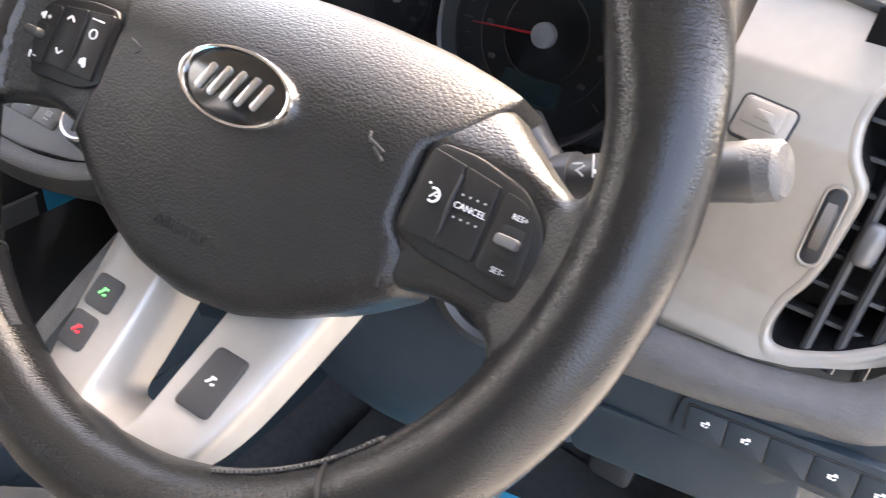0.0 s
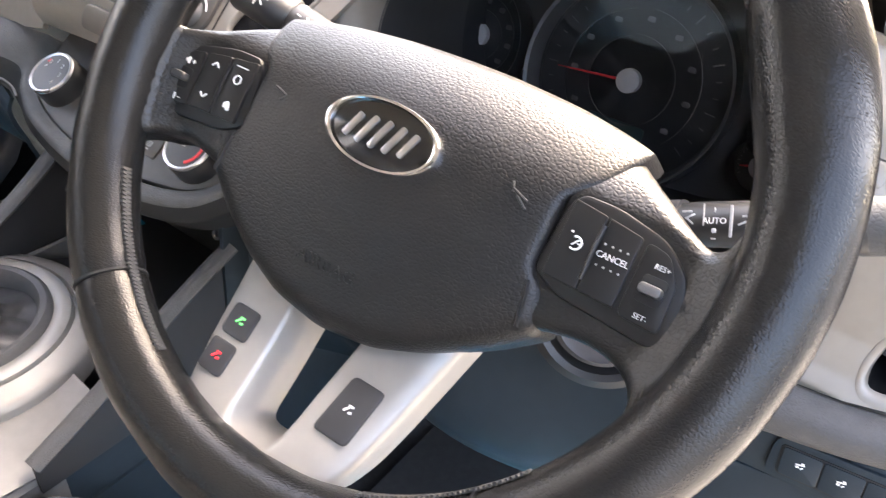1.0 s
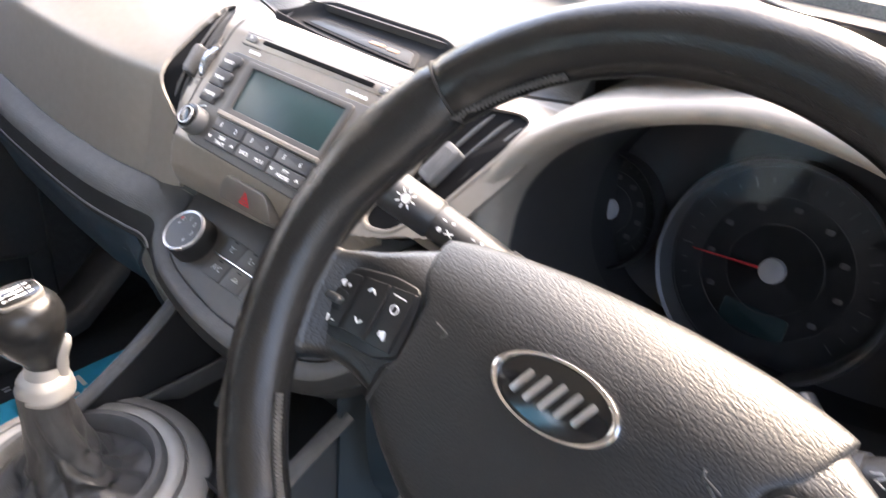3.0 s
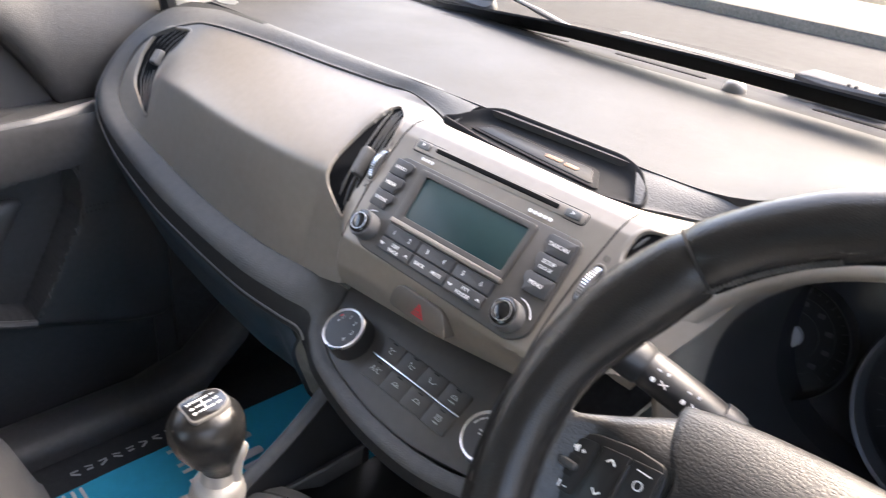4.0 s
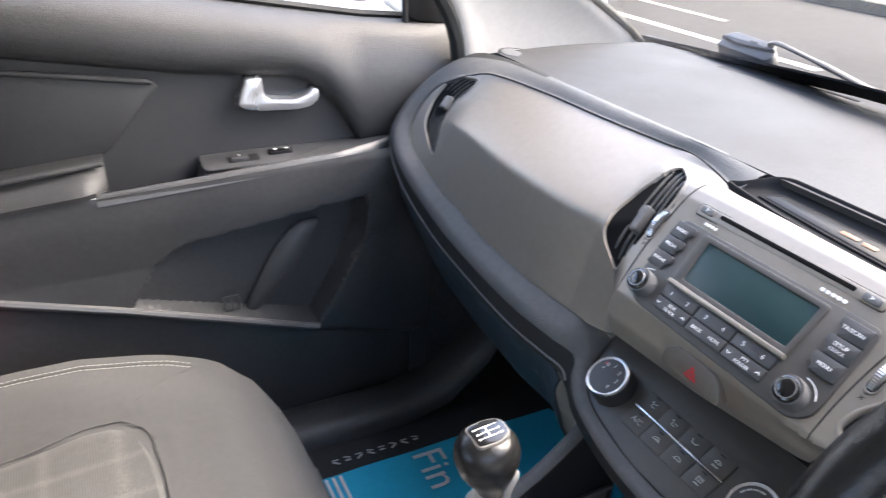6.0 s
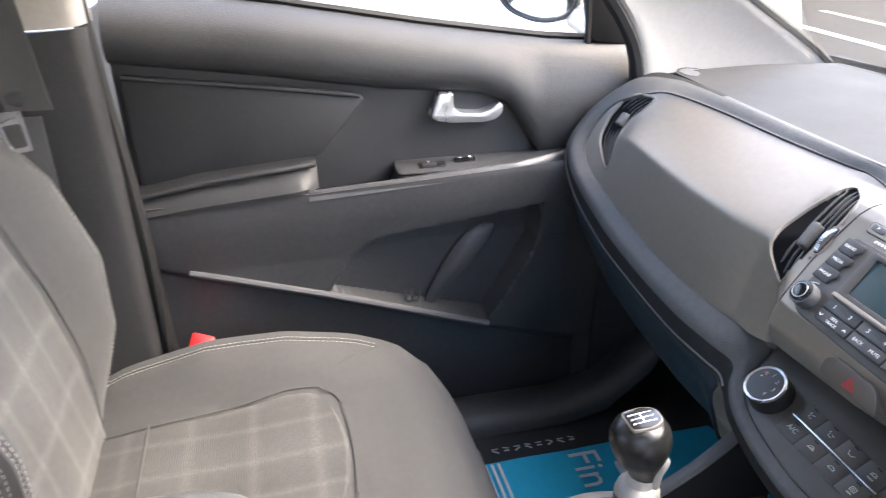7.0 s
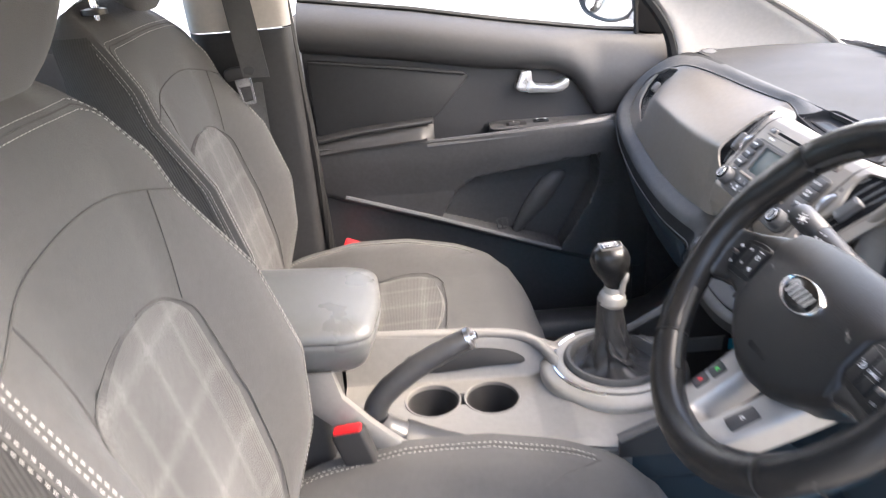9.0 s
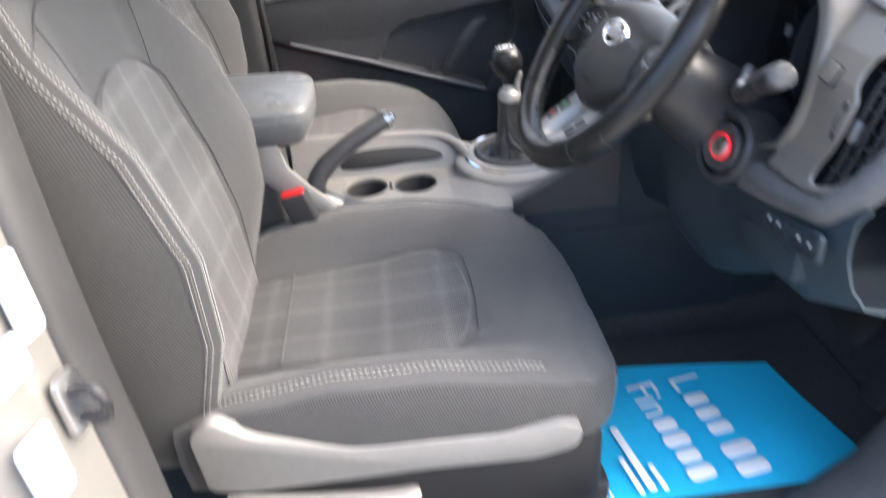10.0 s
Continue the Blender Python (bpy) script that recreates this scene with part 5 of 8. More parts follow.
ICONS = [[(-0.002, 0.0018, 0.0018, 0.0018), (-0.0012, -0.001, 0.0008, 0.0034, -15), (0.0014, -0.0026, 0.004, 0.0008), (0.002, 0.0014, 0.004, 0.0008, 20)],
         [(-0.002, 0.0018, 0.0018, 0.0018), (-0.0012, -0.001, 0.0008, 0.0034, -15), (0.0014, -0.0026, 0.004, 0.0008), (0.003, 0.0, 0.004, 0.0008, -10)],
         [(0.0, -0.002, 0.0052, 0.0008), (-0.0032, 0.0, 0.0008, 0.0044, 30), (0.0032, -0.0008, 0.0034, 0.0008, 35)],
         ARC + [(0, -0.0012, 0.0064, 0.0007), (-0.0014, 0.0002, 0.0007, 0.002), (0.0014, 0.0002, 0.0007, 0.002), (0, -0.0046, 0.007, 0.0013)],
         [], ARC + [(0, -0.0012, 0.009, 0.0007), (0.0006, -0.0002, 0.0044, 0.0007, 15)], ARC + [(0, -0.0012, 0.009, 0.0007), (0.0022, 0.001, 0.0044, 0.0007, -25)],
         [(0, 0.0024, 0.0064, 0.0007), (0, -0.0018, 0.0064, 0.0007), (-0.003, 0.0004, 0.0007, 0.0044), (0.003, 0.0004, 0.0007, 0.0044), (0, 0.001, 0.004, 0.0006), (0, -0.0004, 0.004, 0.0006), (0, -0.0046, 0.006, 0.0013)]]
for r in range(2):
    for c in range(4):
        x, y = -0.0465 + 0.0283 * c, 0.0125 - 0.0225 * r
        kb = part("heater_key", slab(corners([(x - 0.0139, y - 0.0104), (x + 0.0139, y - 0.0104), (x + 0.0139, y + 0.0094), (x - 0.0139, y + 0.0094)], 0.002), M_C, -0.001, 0.0018, 0.0006), PANELGREY, heater)
        mt = M_C @ Matrix.Translation((x, y, 0.0019))
        if r == 1 and c == 0:
            words("key_word", "A/C", 0.0078, mt, GREYINK, kb)
        else:
            bars("key_mark", ICONS[r * 4 + c], mt, GREYINK, kb)
        bars("key_lamp", [(-0.001, 0.0072, 0.006, 0.0012)], mt, DEEP, kb)
# Hazard switch in the lower lip.
M_H = M_R @ Matrix.Translation((0.001, -0.066, -0.001)) @ Matrix.Rotation(radians(30), 4, "X")
hz = part("hazard_switch", slab(corners([(-0.036, -0.0265), (-0.0345, -0.012), (-0.027, -0.004), (0.022, -0.004), (0.029, -0.011), (0.036, -0.0265)], 0.006), M_H, -0.02, 0.0022, 0.0012), DARKTITAN, dashboard)
tri_m = M_H @ Matrix.Translation((0.0, -0.0165, 0.0023))
part("triangle_mark", slab([(-0.007, -0.005), (0.007, -0.005), (0, 0.007)], tri_m, 0, 0.0004, 0.0001, hole=[(-0.0052, -0.004), (0.0052, -0.004), (0, 0.0049)]), REDINK, hz, "red warning triangle")
part("triangle_mark", slab([(-0.0034, -0.003), (0.0034, -0.003), (0, 0.003)], tri_m, 0, 0.0004, 0.0001, hole=[(-0.0019, -0.0022), (0.0019, -0.0022), (0, 0.0012)]), REDINK, hz)

# Radio.
radio = part("radio", slab(corners([(-0.103, 0.03), (0.1045, 0.03), (0.1045, -0.052), (0.091, -0.063), (-0.089, -0.061), (-0.105, -0.05)], 0.008), M_R, -0.01, 0.003, 0.0015), RADIOFACE, dashboard, "dark grey radio with a wide unlit screen")
part("screen_frame", slab(corners([(-0.073, 0.026), (0.063, 0.026), (0.061, -0.028), (-0.07, -0.028)], 0.004), M_R, 0.002, 0.0055, 0.001, hole=corners([(-0.0625, 0.0205), (0.0565, 0.0205), (0.0555, -0.0195), (-0.059, -0.0195)], 0.002)), RADIOFACE, radio)
part("screen", slab(corners([(-0.0635, 0.0215), (0.0575, 0.0215), (0.0565, -0.0205), (-0.06, -0.0205)], 0.002), M_R, 0.0, 0.0038, 0.0003), SCREEN, radio, "dark teal unlit display")
part("screen_sill", slab(corners([(-0.07, -0.0245), (0.061, -0.0245), (0.061, -0.029), (-0.07, -0.029)], 0.001), M_R, 0.003, 0.0075, 0.0012), TITAN, radio)
for sx, x, y in ((-1, -0.0895, -0.0435), (1, 0.084, -0.0462)):
    mk = M_R @ Matrix.Translation((x, y, 0.003))
    kn = part("radio_knob", lathe([(0.0125, 0), (0.0122, 0.011), (0.0118, 0.0125)], mk, 56, ripple=0.0004, teeth=1), SATIN, radio, "ribbed silver radio knob")
    part("knob_cap", lathe([(0.0105, 0.012), (0.0103, 0.0145), (0.009, 0.0155), (0.0001, 0.0155)], mk, 36), GLOSSBLACK, kn)
    part("cap_ring", lathe([(0.0082, 0.0152), (0.008, 0.016), (0.0074, 0.016), (0.0072, 0.0152)], mk, 36), STEEL, kn)
    part("knob_arc", tube([mk @ Vector((0.0165 * math.cos(radians(a)), 0.0165 * math.sin(radians(a)), 0.0005)) for a in (range(20, 100, 10) if sx > 0 else range(95, 130, 7))], 0.0006, 5), WHITEINK, radio)
keys = [("1", "2"), ("3", "4"), ("5", "6")]
for r in range(2):
    for c in range(3):
        x, y = -0.0475 + 0.0425 * c, -0.0362 - 0.0125 * r
        kb = part("radio_key", slab(rrect(0.041, 0.0115, 0.0015, x, y), M_R, 0.002, 0.0055, 0.0012), BUTTON, radio)
        mt = M_R @ Matrix.Translation((x, y, 0.0056))
        if r == 0:
            words("key_word", keys[c][0], 0.006, mt @ Matrix.Translation((-0.01, 0, 0)), WHITEINK, kb)
            words("key_word", keys[c][1], 0.006, mt @ Matrix.Translation((0.01, 0, 0)), WHITEINK, kb)
        elif c == 1:
            words("key_word", "BACK", 0.0045, mt @ Matrix.Translation((-0.01, 0, 0)), WHITEINK, kb)
            words("key_word", "MUTE", 0.0045, mt @ Matrix.Translation((0.01, 0, 0)), WHITEINK, kb)
        else:
            for k, w in enumerate(("SEEK", "TRACK") if c == 0 else ("PTY", "FOLDER")):
                words("key_word", w, 0.0042, mt @ Matrix.Translation((0, 0.0024 - 0.0048 * k, 0)), WHITEINK, kb)
            bars("arrow_mark", [(-0.0165, 0.0, 0.003, 0.0009, -45), (-0.0145, 0.0, 0.003, 0.0009, 45), (0.0145, 0.0, 0.003, 0.0009, 45), (0.0165, 0.0, 0.003, 0.0009, -45)], mt, WHITEINK, kb)
for side, x0 in ((-1, -0.094), (1, 0.0885)):
    for r, w in enumerate((("RADIO", "MEDIA", "PHONE") if side < 0 else ("TA/SCAN", "SETUP", "MENU"))):
        y = 0.0175 - 0.0165 * r
        step = [(0.0112, 0.0079), (0.0132, 0.0062), (0.0132, 0.001), (0.0088, -0.0035), (0.0088, -0.0079)]
        if side < 0:
            o = [(x0 - 0.0105, y - 0.0079)] + [(x0 + px, y + py) for px, py in reversed(step)] + [(x0 - 0.0105, y + 0.0079)]
        else:
            o = [(x0 + 0.0135, y - 0.0079), (x0 + 0.0135, y + 0.0079)] + [(x0 - px, y + py) for px, py in step]
        kb = part("radio_key", slab(corners(o, 0.001), M_R, 0.002, 0.0058, 0.0008), BUTTON, radio)
        mt = M_R @ Matrix.Translation((x0, y, 0.0059))
        words("key_word", w, 0.0046, mt @ Matrix.Translation((0, 0.0022 if w == "SETUP" else 0, 0)), WHITEINK, kb)
        if w == "SETUP":
            words("key_word", "CLOCK", 0.0038, mt @ Matrix.Translation((0, -0.0028, 0)), WHITEINK, kb)
strip_o = corners([(-0.1, 0.0505), (0.094, 0.0515), (0.093, 0.0415), (-0.099, 0.0395)], 0.003)
part("strip_groove", slab(inset(strip_o, -0.0009), M_R, -0.008, 0.0013, 0.0003), DEEP, dashboard)
slot = part("disc_strip", slab(strip_o, M_R, -0.008, 0.0022, 0.0008), TITAN, dashboard)
part("disc_slot", slab(rrect(0.14, 0.0042, 0.0014, -0.003, 0.047), M_R, 0.001, 0.0026, 0.0002), VOID, slot)
for x in (-0.088, 0.082):
    bt = part("disc_key", slab(rrect(0.015, 0.007, 0.002, x, 0.0462), M_R, 0.001, 0.0042, 0.001), SATIN, slot)
    bars("key_mark", [(x, 0.0462, 0.0035, 0.0008, 30), (x, 0.0472, 0.0025, 0.0008, -30)], M_R @ Matrix.Translation((0, 0, 0.0043)), WHITEINK, bt)
bars("format_mark", [(-0.08 + 0.004 * i, 0.0345, 0.0028, 0.003) for i in range(4)] + [(0.047 + 0.005 * i, 0.0345, 0.0038, 0.003) for i in range(5)], M_R @ Matrix.Translation((0, 0, 0.0032)), WHITEINK, dashboard)


# Air vents let into the fascia: a thin rim that follows its bow, a dark throat, slats and a tab.
def vent(outline, slats, lean, tab, deep=0.03, rim=0.0042, reach=0.0006, taut=0.45):
    rings = lambda steps: loft([[fascia_at(p[0], p[1], d) for p in inset(outline, o)] for o, d in steps], closed=True)
    v = part("air_vent", rings(((-rim, -0.0015), (-rim * 0.95, 0.0006), (-rim * 0.6, 0.0012), (-rim * 0.2, 0.0006), (0.0, -0.001), (0.0004, -0.003))), TITAN, dashboard, "air vent with dark slats")
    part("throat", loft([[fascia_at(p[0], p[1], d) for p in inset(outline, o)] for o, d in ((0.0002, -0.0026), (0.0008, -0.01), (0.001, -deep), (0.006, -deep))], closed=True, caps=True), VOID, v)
    vs = [p[1] for p in outline]
    lo, hi = min(vs) + 0.002, max(vs) - 0.002
    mid = (lo + hi) / 2

    def ends(off):
        """Where a slat that leans by lean and is off to the side enters and leaves the outline."""
        run = []
        for q in range(121):
            y = lo + (hi - lo) * q / 120
            x = lean(y) + off
            if inside((x, y), outline):
                run.append((x, y))
        return run
    for off in slats:
        run = ends(off)
        if len(run) < 8:
            continue
        run = run[::max(1, len(run) // 12)] + [run[-1]]
        rows = []
        for q, (x, y) in enumerate(run):
            bow = 0.003 * (2 * q / (len(run) - 1) - 1) ** 2
            f = q / (len(run) - 1)
            straight = fascia_h(*run[0]) * (1 - f) + fascia_h(*run[-1]) * f
            h = min(fascia_h(x, y), fascia_h(x, y) * (1 - taut) + straight * taut) - bow * (taut > 0)
            rows.append([M_R @ Vector((x + w, y, h - z)) for w, z in ((-0.0011, 0.0032), (-0.0005, 0.0018), (0.0005, 0.0016), (0.0012, 0.003), (0.0008 + reach, 0.015), (reach - 0.0008, 0.015))])
        part("slat", loft(rows, closed=True, caps=True), SLATGREY, v)
    if tab:
        x, y, w, h, turn = tab
        mt = M_R @ Matrix.Translation((x, y, fascia_h(x, y))) @ Matrix.Rotation(radians(turn), 4, "Z")
        t = part("tab", slab(rrect(w, h, 0.003), mt, -0.008, 0.0055, 0.0025), SLATGREY, v, "ribbed grey vent tab")
        for k in range(4):
            part("rib", tube([mt @ Vector((-w * 0.3 + w * 0.2 * k, s_ * h * 0.36, 0.0056)) for s_ in (-1, 1)], 0.0006, 5), SATIN, t)
    return v


def thumb_wheel(v, x, y, turn, size=0.033):
    """A ribbed wheel that stands a little out of its narrow slot."""
    mw = M_R @ Matrix.Translation((x, y, fascia_h(x, y))) @ Matrix.Rotation(radians(turn), 4, "Z")
    part("wheel_slot", slab(rrect(0.0085, size, 0.004, n=6), mw, -0.01, 0.0005, 0.0003), DEEP, v)
    part("slot_lip", slab(rrect(0.0112, size + 0.004, 0.0055, n=6), mw, -0.002, 0.0012, 0.0008, hole=rrect(0.0084, size, 0.004, n=6)), TITAN, v)
    part("thumb_wheel", lathe([(0.018, -0.0031), (0.02, -0.0024), (0.02, 0.0024), (0.018, 0.0031)], mw @ Matrix.Translation((0, 0, -0.0132)) @ Matrix.Rotation(math.pi / 2, 4, "Y"), 110, ripple=0.0005, teeth=1), STEEL, v, "ribbed silver thumb wheel")
    bars("flow_mark", [(dx, s_ * (size / 2 + 0.0065), 0.0007, 0.005, 12) for dx in (-0.002, 0, 0.002) for s_ in (1,)] + [(0, -(size / 2 + 0.0065), 0.0045, 0.0007, 45), (0, -(size / 2 + 0.0065), 0.0045, 0.0007, -45)], mw @ Matrix.Translation((0, 0, 0.0006)), BUTTON, v)


vl = vent(VENT_L, [-0.0295 + 0.0092 * k for k in range(4)], lambda y: -0.136 - 0.1 * (y - 0.012), (-0.1475, 0.008, 0.009, 0.03, 6))
thumb_wheel(vl, -0.1265, 0.012, 3)
vr = vent(VENT_R, [-0.035 + 0.0135 * k for k in range(7)], lambda y: 0.16 + 0.36 * (y - 0.012), (0.159, 0.012, 0.016, 0.033, -18), reach=0.003)
thumb_wheel(vr, 0.1225, 0.004, -5)
vent(VENT_D, [-0.0145 + 0.0072 * k for k in range(5)], lambda y: interp(y, (-0.067, -0.05, -0.03, 0.0, 0.03, 0.05, 0.06), (-0.555, -0.574, -0.592, -0.6, -0.596, -0.585, -0.575)) + 0.0, (-0.594, 0.006, 0.014, 0.022, 8), 0.02, 0.0045, taut=0.0)
M_B = frame3((0.5435, outer_y(0.543, 1.021) - 0.001, 1.021), (0.97, 0, -0.1), (-0.05, -0.85, 0.5))
blank = part("blank_switch", slab(rrect(0.027, 0.021, 0.003), M_B, -0.006, 0.0012, 0.0008), TITAN, dashboard)
part("blank_groove", slab(rrect(0.0295, 0.0235, 0.004), M_B, -0.006, 0.0004, 0.0002), DEEP, blank)
part("blank_face", slab(rrect(0.02, 0.013, 0.002, -0.001, 0.003), M_B, 0.0, 0.0022, 0.0008), TITAN, blank)
part("blank_face", slab(rrect(0.009, 0.005, 0.0015, -0.001, 0.003), M_B, 0.001, 0.0029, 0.0006), TITAN, blank)
# Tweeter grille, light sensor.
spk = part("tweeter", lathe([(0.034, 0.0), (0.033, 0.003), (0.030, 0.003), (0.029, 0.0012), (0.0001, 0.002)], Matrix.Translation((-0.605, 0.172, 1.082)) @ Matrix.Diagonal((1, 0.72, 1, 1)), 40), DASHSKIN, dashboard)
part("tweeter_mesh", lathe([(0.0285, 0.001), (0.027, 0.0032), (0.0001, 0.004)], Matrix.Translation((-0.605, 0.172, 1.082)) @ Matrix.Diagonal((1, 0.72, 1, 1)), 40), STEEL, spk)
part("light_sensor", lathe([(0.013, -0.002), (0.0128, 0.003), (0.01, 0.008), (0.005, 0.0105), (0.0001, 0.011)], Matrix.Translation((0.012, 0.455, 1.085)), 24), SATINCAP, dashboard, "small domed sensor")

# Ignition and column.
column = thing("steering_column", "black steering column shroud with lit ignition lock", "steering column")
rows = []
for t, w, h in ((0.0, 0.05, 0.045), (0.03, 0.066, 0.06), (0.12, 0.075, 0.072), (0.22, 0.078, 0.08)):
    c = Vector((0.358, -0.075 + 0.8 * t, 1.0 - 0.6 * t))
    rows.append([c + Vector((w * math.cos(a) * (abs(math.cos(a)) ** -0.3 if abs(math.cos(a)) > 0.05 else 1), -h * 0.5 * math.sin(a) * -0.6, h * 0.8 * math.sin(a))) for a in [2 * math.pi * i / 40 for i in range(40)]])
part("shroud", loft(rows, closed=True, caps=True), BLACK, column)
M_I = frame3((0.45, 0.012, 0.905), (0.92, 0.36, 0.1), (0.25, -0.9, 0.34))
part("lock_surround", lathe([(0.05, -0.05), (0.049, -0.012), (0.046, 0.0), (0.04, 0.004), (0.036, 0.002), (0.034, -0.006), (0.02, -0.008)], M_I, 48), BLACK, column)
part("lock_ring", lathe([(0.031, -0.012), (0.03, 0.004), (0.027, 0.006), (0.0235, 0.004)], M_I, 48), BUTTON, column)
part("lock_glow", lathe([(0.0165, 0.0), (0.016, 0.0062), (0.015, 0.0068), (0.0135, 0.005)], M_I, 40), REDLIT, column, "red lit ring")
part("lock_barrel", lathe([(0.0145, 0.0), (0.0138, 0.007), (0.0122, 0.0082), (0.0001, 0.0084)], M_I, 36), STEEL, column)
part("key_slot", slab(rrect(0.0025, 0.009, 0.001), M_I, 0.008, 0.0089, 0.0002), DEEP, column)


def stalk(name, a, b, c, label):
    """A column stalk from its root a to the grip's end c."""
    s = thing(name, label, "column stalk")
    a, b, c = Vector(a), Vector(b), Vector(c)
    part("stem", tube([a, a.lerp(b, 0.5), b], [0.009, 0.0085, 0.011], 14), BLACK, s)
    part("band", tube([b, b.lerp(c, 0.06), b.lerp(c, 0.12)], [0.0125, 0.0135, 0.0135], 20), BUTTON, s)
    part("grip", tube([b.lerp(c, 0.12), b.lerp(c, 0.2), b.lerp(c, 0.58), b.lerp(c, 0.6)], [0.0132, 0.014, 0.0145, 0.0135], 20, flat=0.85), BLACK, s)
    part("twist_ring", tube([b.lerp(c, 0.6), b.lerp(c, 0.62), b.lerp(c, 0.94), c], [0.0138, 0.0155, 0.016, 0.013], 20, flat=0.85), BLACK, s)
    d = (c - b).normalized()
    return s, b, c, d


s, b, c, d = stalk("lamp_stalk", (0.29, 0.03, 0.985), (0.262, 0.012, 1.0), (0.163, -0.012, 1.036), "black lamp stalk with white symbols")
face = Vector((0.25, -0.75, 0.6))
for k, (q, size) in enumerate(((0.8, 0.011), (0.5, 0.009), (0.3, 0.008))):
    o = b.lerp(c, q)
    n = (face - d * face.dot(d)).normalized()
    ms = frame3(o + n * (0.0158 if k == 0 else 0.0145), d, n)
    if k == 0:
        bars("lamp_mark", [(0.0055 * math.cos(radians(a)), 0.0055 * math.sin(radians(a)), 0.003, 0.001, a) for a in range(0, 360, 45)], ms, WHITEINK, s)
        part("lamp_ring", lathe([(0.0032, 0), (0.0032, 0.0004), (0.0022, 0.0004), (0.0022, 0)], ms, 20), WHITEINK, s)
    else:
        bars("stalk_mark", [(-0.003, 0.003, 0.006, 0.001, 30), (-0.003, 0.003, 0.006, 0.001, -30), (-0.002, -0.004, 0.002, 0.002), (0.004, 0.004, 0.003, 0.003), (0.004, -0.003, 0.003, 0.001)], ms, WHITEINK, s)
s, b, c, d = stalk("wiper_stalk", (0.43, 0.045, 0.99), (0.463, 0.02, 0.978), (0.561, 0.011, 1.029), "black wiper stalk with white scale and grey end")
n = (face - d * face.dot(d)).normalized()
ms = frame3(b.lerp(c, 0.33) + n * 0.0152, -d, n) @ Matrix.Rotation(math.pi, 4, "Z") @ Matrix.Diagonal((0.82, 0.82, 1, 1))
words("stalk_word", "AUTO", 0.0055, ms, WHITEINK, s)
bars("wiper_mark", [(-0.016, 0.003, 0.007, 0.0012, 25), (-0.016, 0.0, 0.006, 0.0012, -40), (-0.018, 0.006, 0.007, 0.0012, 0), (-0.007, 0.004, 0.001, 0.014), (0.0, 0.007, 0.001, 0.003), (0.0105, 0.0, 0.002, 0.02), (0.0, -0.006, 0.003, 0.003), (0.0, -0.011, 0.003, 0.001), (0.018, -0.001, 0.007, 0.0012, 25), (0.02, 0.003, 0.006, 0.0012, 0)], ms, GREYINK, s)
part("end_cap", tube([c - d * 0.0105, c - d * 0.01, c + d * 0.0025, c + d * 0.0045], [0.015, 0.0155, 0.0148, 0.0125], 24, flat=0.9), RAILSKIN, s)


# ---- steering wheel, built flat and then set on the raked column ----
TILT = radians(37.1)
M_W = frame3((0.358, -0.108, 1.039), (1, 0, 0), (0, -math.cos(TILT), math.sin(TILT)))
wheel = thing("steering_wheel", "worn black leather steering wheel with silver lower spoke", "steering wheel", m=M_W @ Matrix.Rotation(radians(0.8), 4, "Z"))
I4 = Matrix.Identity(4)


RIM_X, RIM_Z, RIM_R, RIM_W, RIM_H = 0.0065, -0.004, 0.1715, 0.0182, 0.018


def rim_arc(a0, a1, n, fat=1.0):
    rows = []
    for i in range(n):
        a = radians(a0 + (a1 - a0) * i / (n - 1))
        q = fat * (0.95 if min(i, n - 1 - i) == 0 else 1.0)
        # Thumb swells at the upper spokes.
        deg = math.degrees(a) % 360
        sw = sum(math.exp(-((deg - g) / 13) ** 2) for g in (27, 153)) * 0.003
        r0 = RIM_R - sw * 0.7
        row = []
        for k in range(28):
            b = 2 * math.pi * k / 28
            rr, zz = (RIM_W + sw) * q * math.cos(b), RIM_H * q * math.sin(b)
            w = 0.0004 * noise.noise((a * 9, b * 2, 5))
            row.append((RIM_X + (r0 + rr + w) * math.cos(a), (r0 + rr + w) * math.sin(a), RIM_Z + zz + w))
        rows.append(row)
    return loft(rows, closed=True, caps=True)


SEAMS = (-47, 40, 140, 227)
part("rim_upper", rim_arc(40.3, 139.7, 50), LEATHER, wheel)
part("rim_side", rim_arc(140.3, 226.7, 44), LEATHER, wheel)
part("rim_lower", rim_arc(227.3, 312.7, 44), LEATHER, wheel)
part("rim_side", rim_arc(-46.7, 39.7, 44), LEATHER, wheel)
for a in SEAMS:
    bm = bmesh.new()
    lathe([(RIM_W * 1.004, -0.0006), (RIM_W * 1.004, 0.0006)], Matrix.Translation((RIM_X, 0, RIM_Z)) @ Matrix.Rotation(radians(a), 4, "Z") @ Matrix.Translation((RIM_R, 0, 0)) @ Matrix.Rotation(math.pi / 2, 4, "X"), 28, bm)
    part("rim_seam", bm, SEAM, wheel)
# Hand stitching along the inner side of the rim.
lace = []
for a0, a1 in ((118, 157), (207, 246), (23, 62), (-45, -37), (294, 318)):
    z = []
    for i in range(int(abs(a1 - a0) * 1.2)):
        a = radians(a0 + i / 1.2)
        for dz in (-0.0028, 0.0028):
            z.append((RIM_X + (RIM_R - RIM_W - 0.0001) * math.cos(a), (RIM_R - RIM_W - 0.0001) * math.sin(a), RIM_Z + 0.003 + dz))
    lace.append(z)
bm = bmesh.new()
for z in lace:
    for p, q in zip(z, z[1:]):
        tube([p, q], 0.00085, 5, bm)
part("rim_lacing", bm, mat("grey_lacing", (0.05, 0.05, 0.05), 0.7, vary=0.2), wheel, kind="stuff")

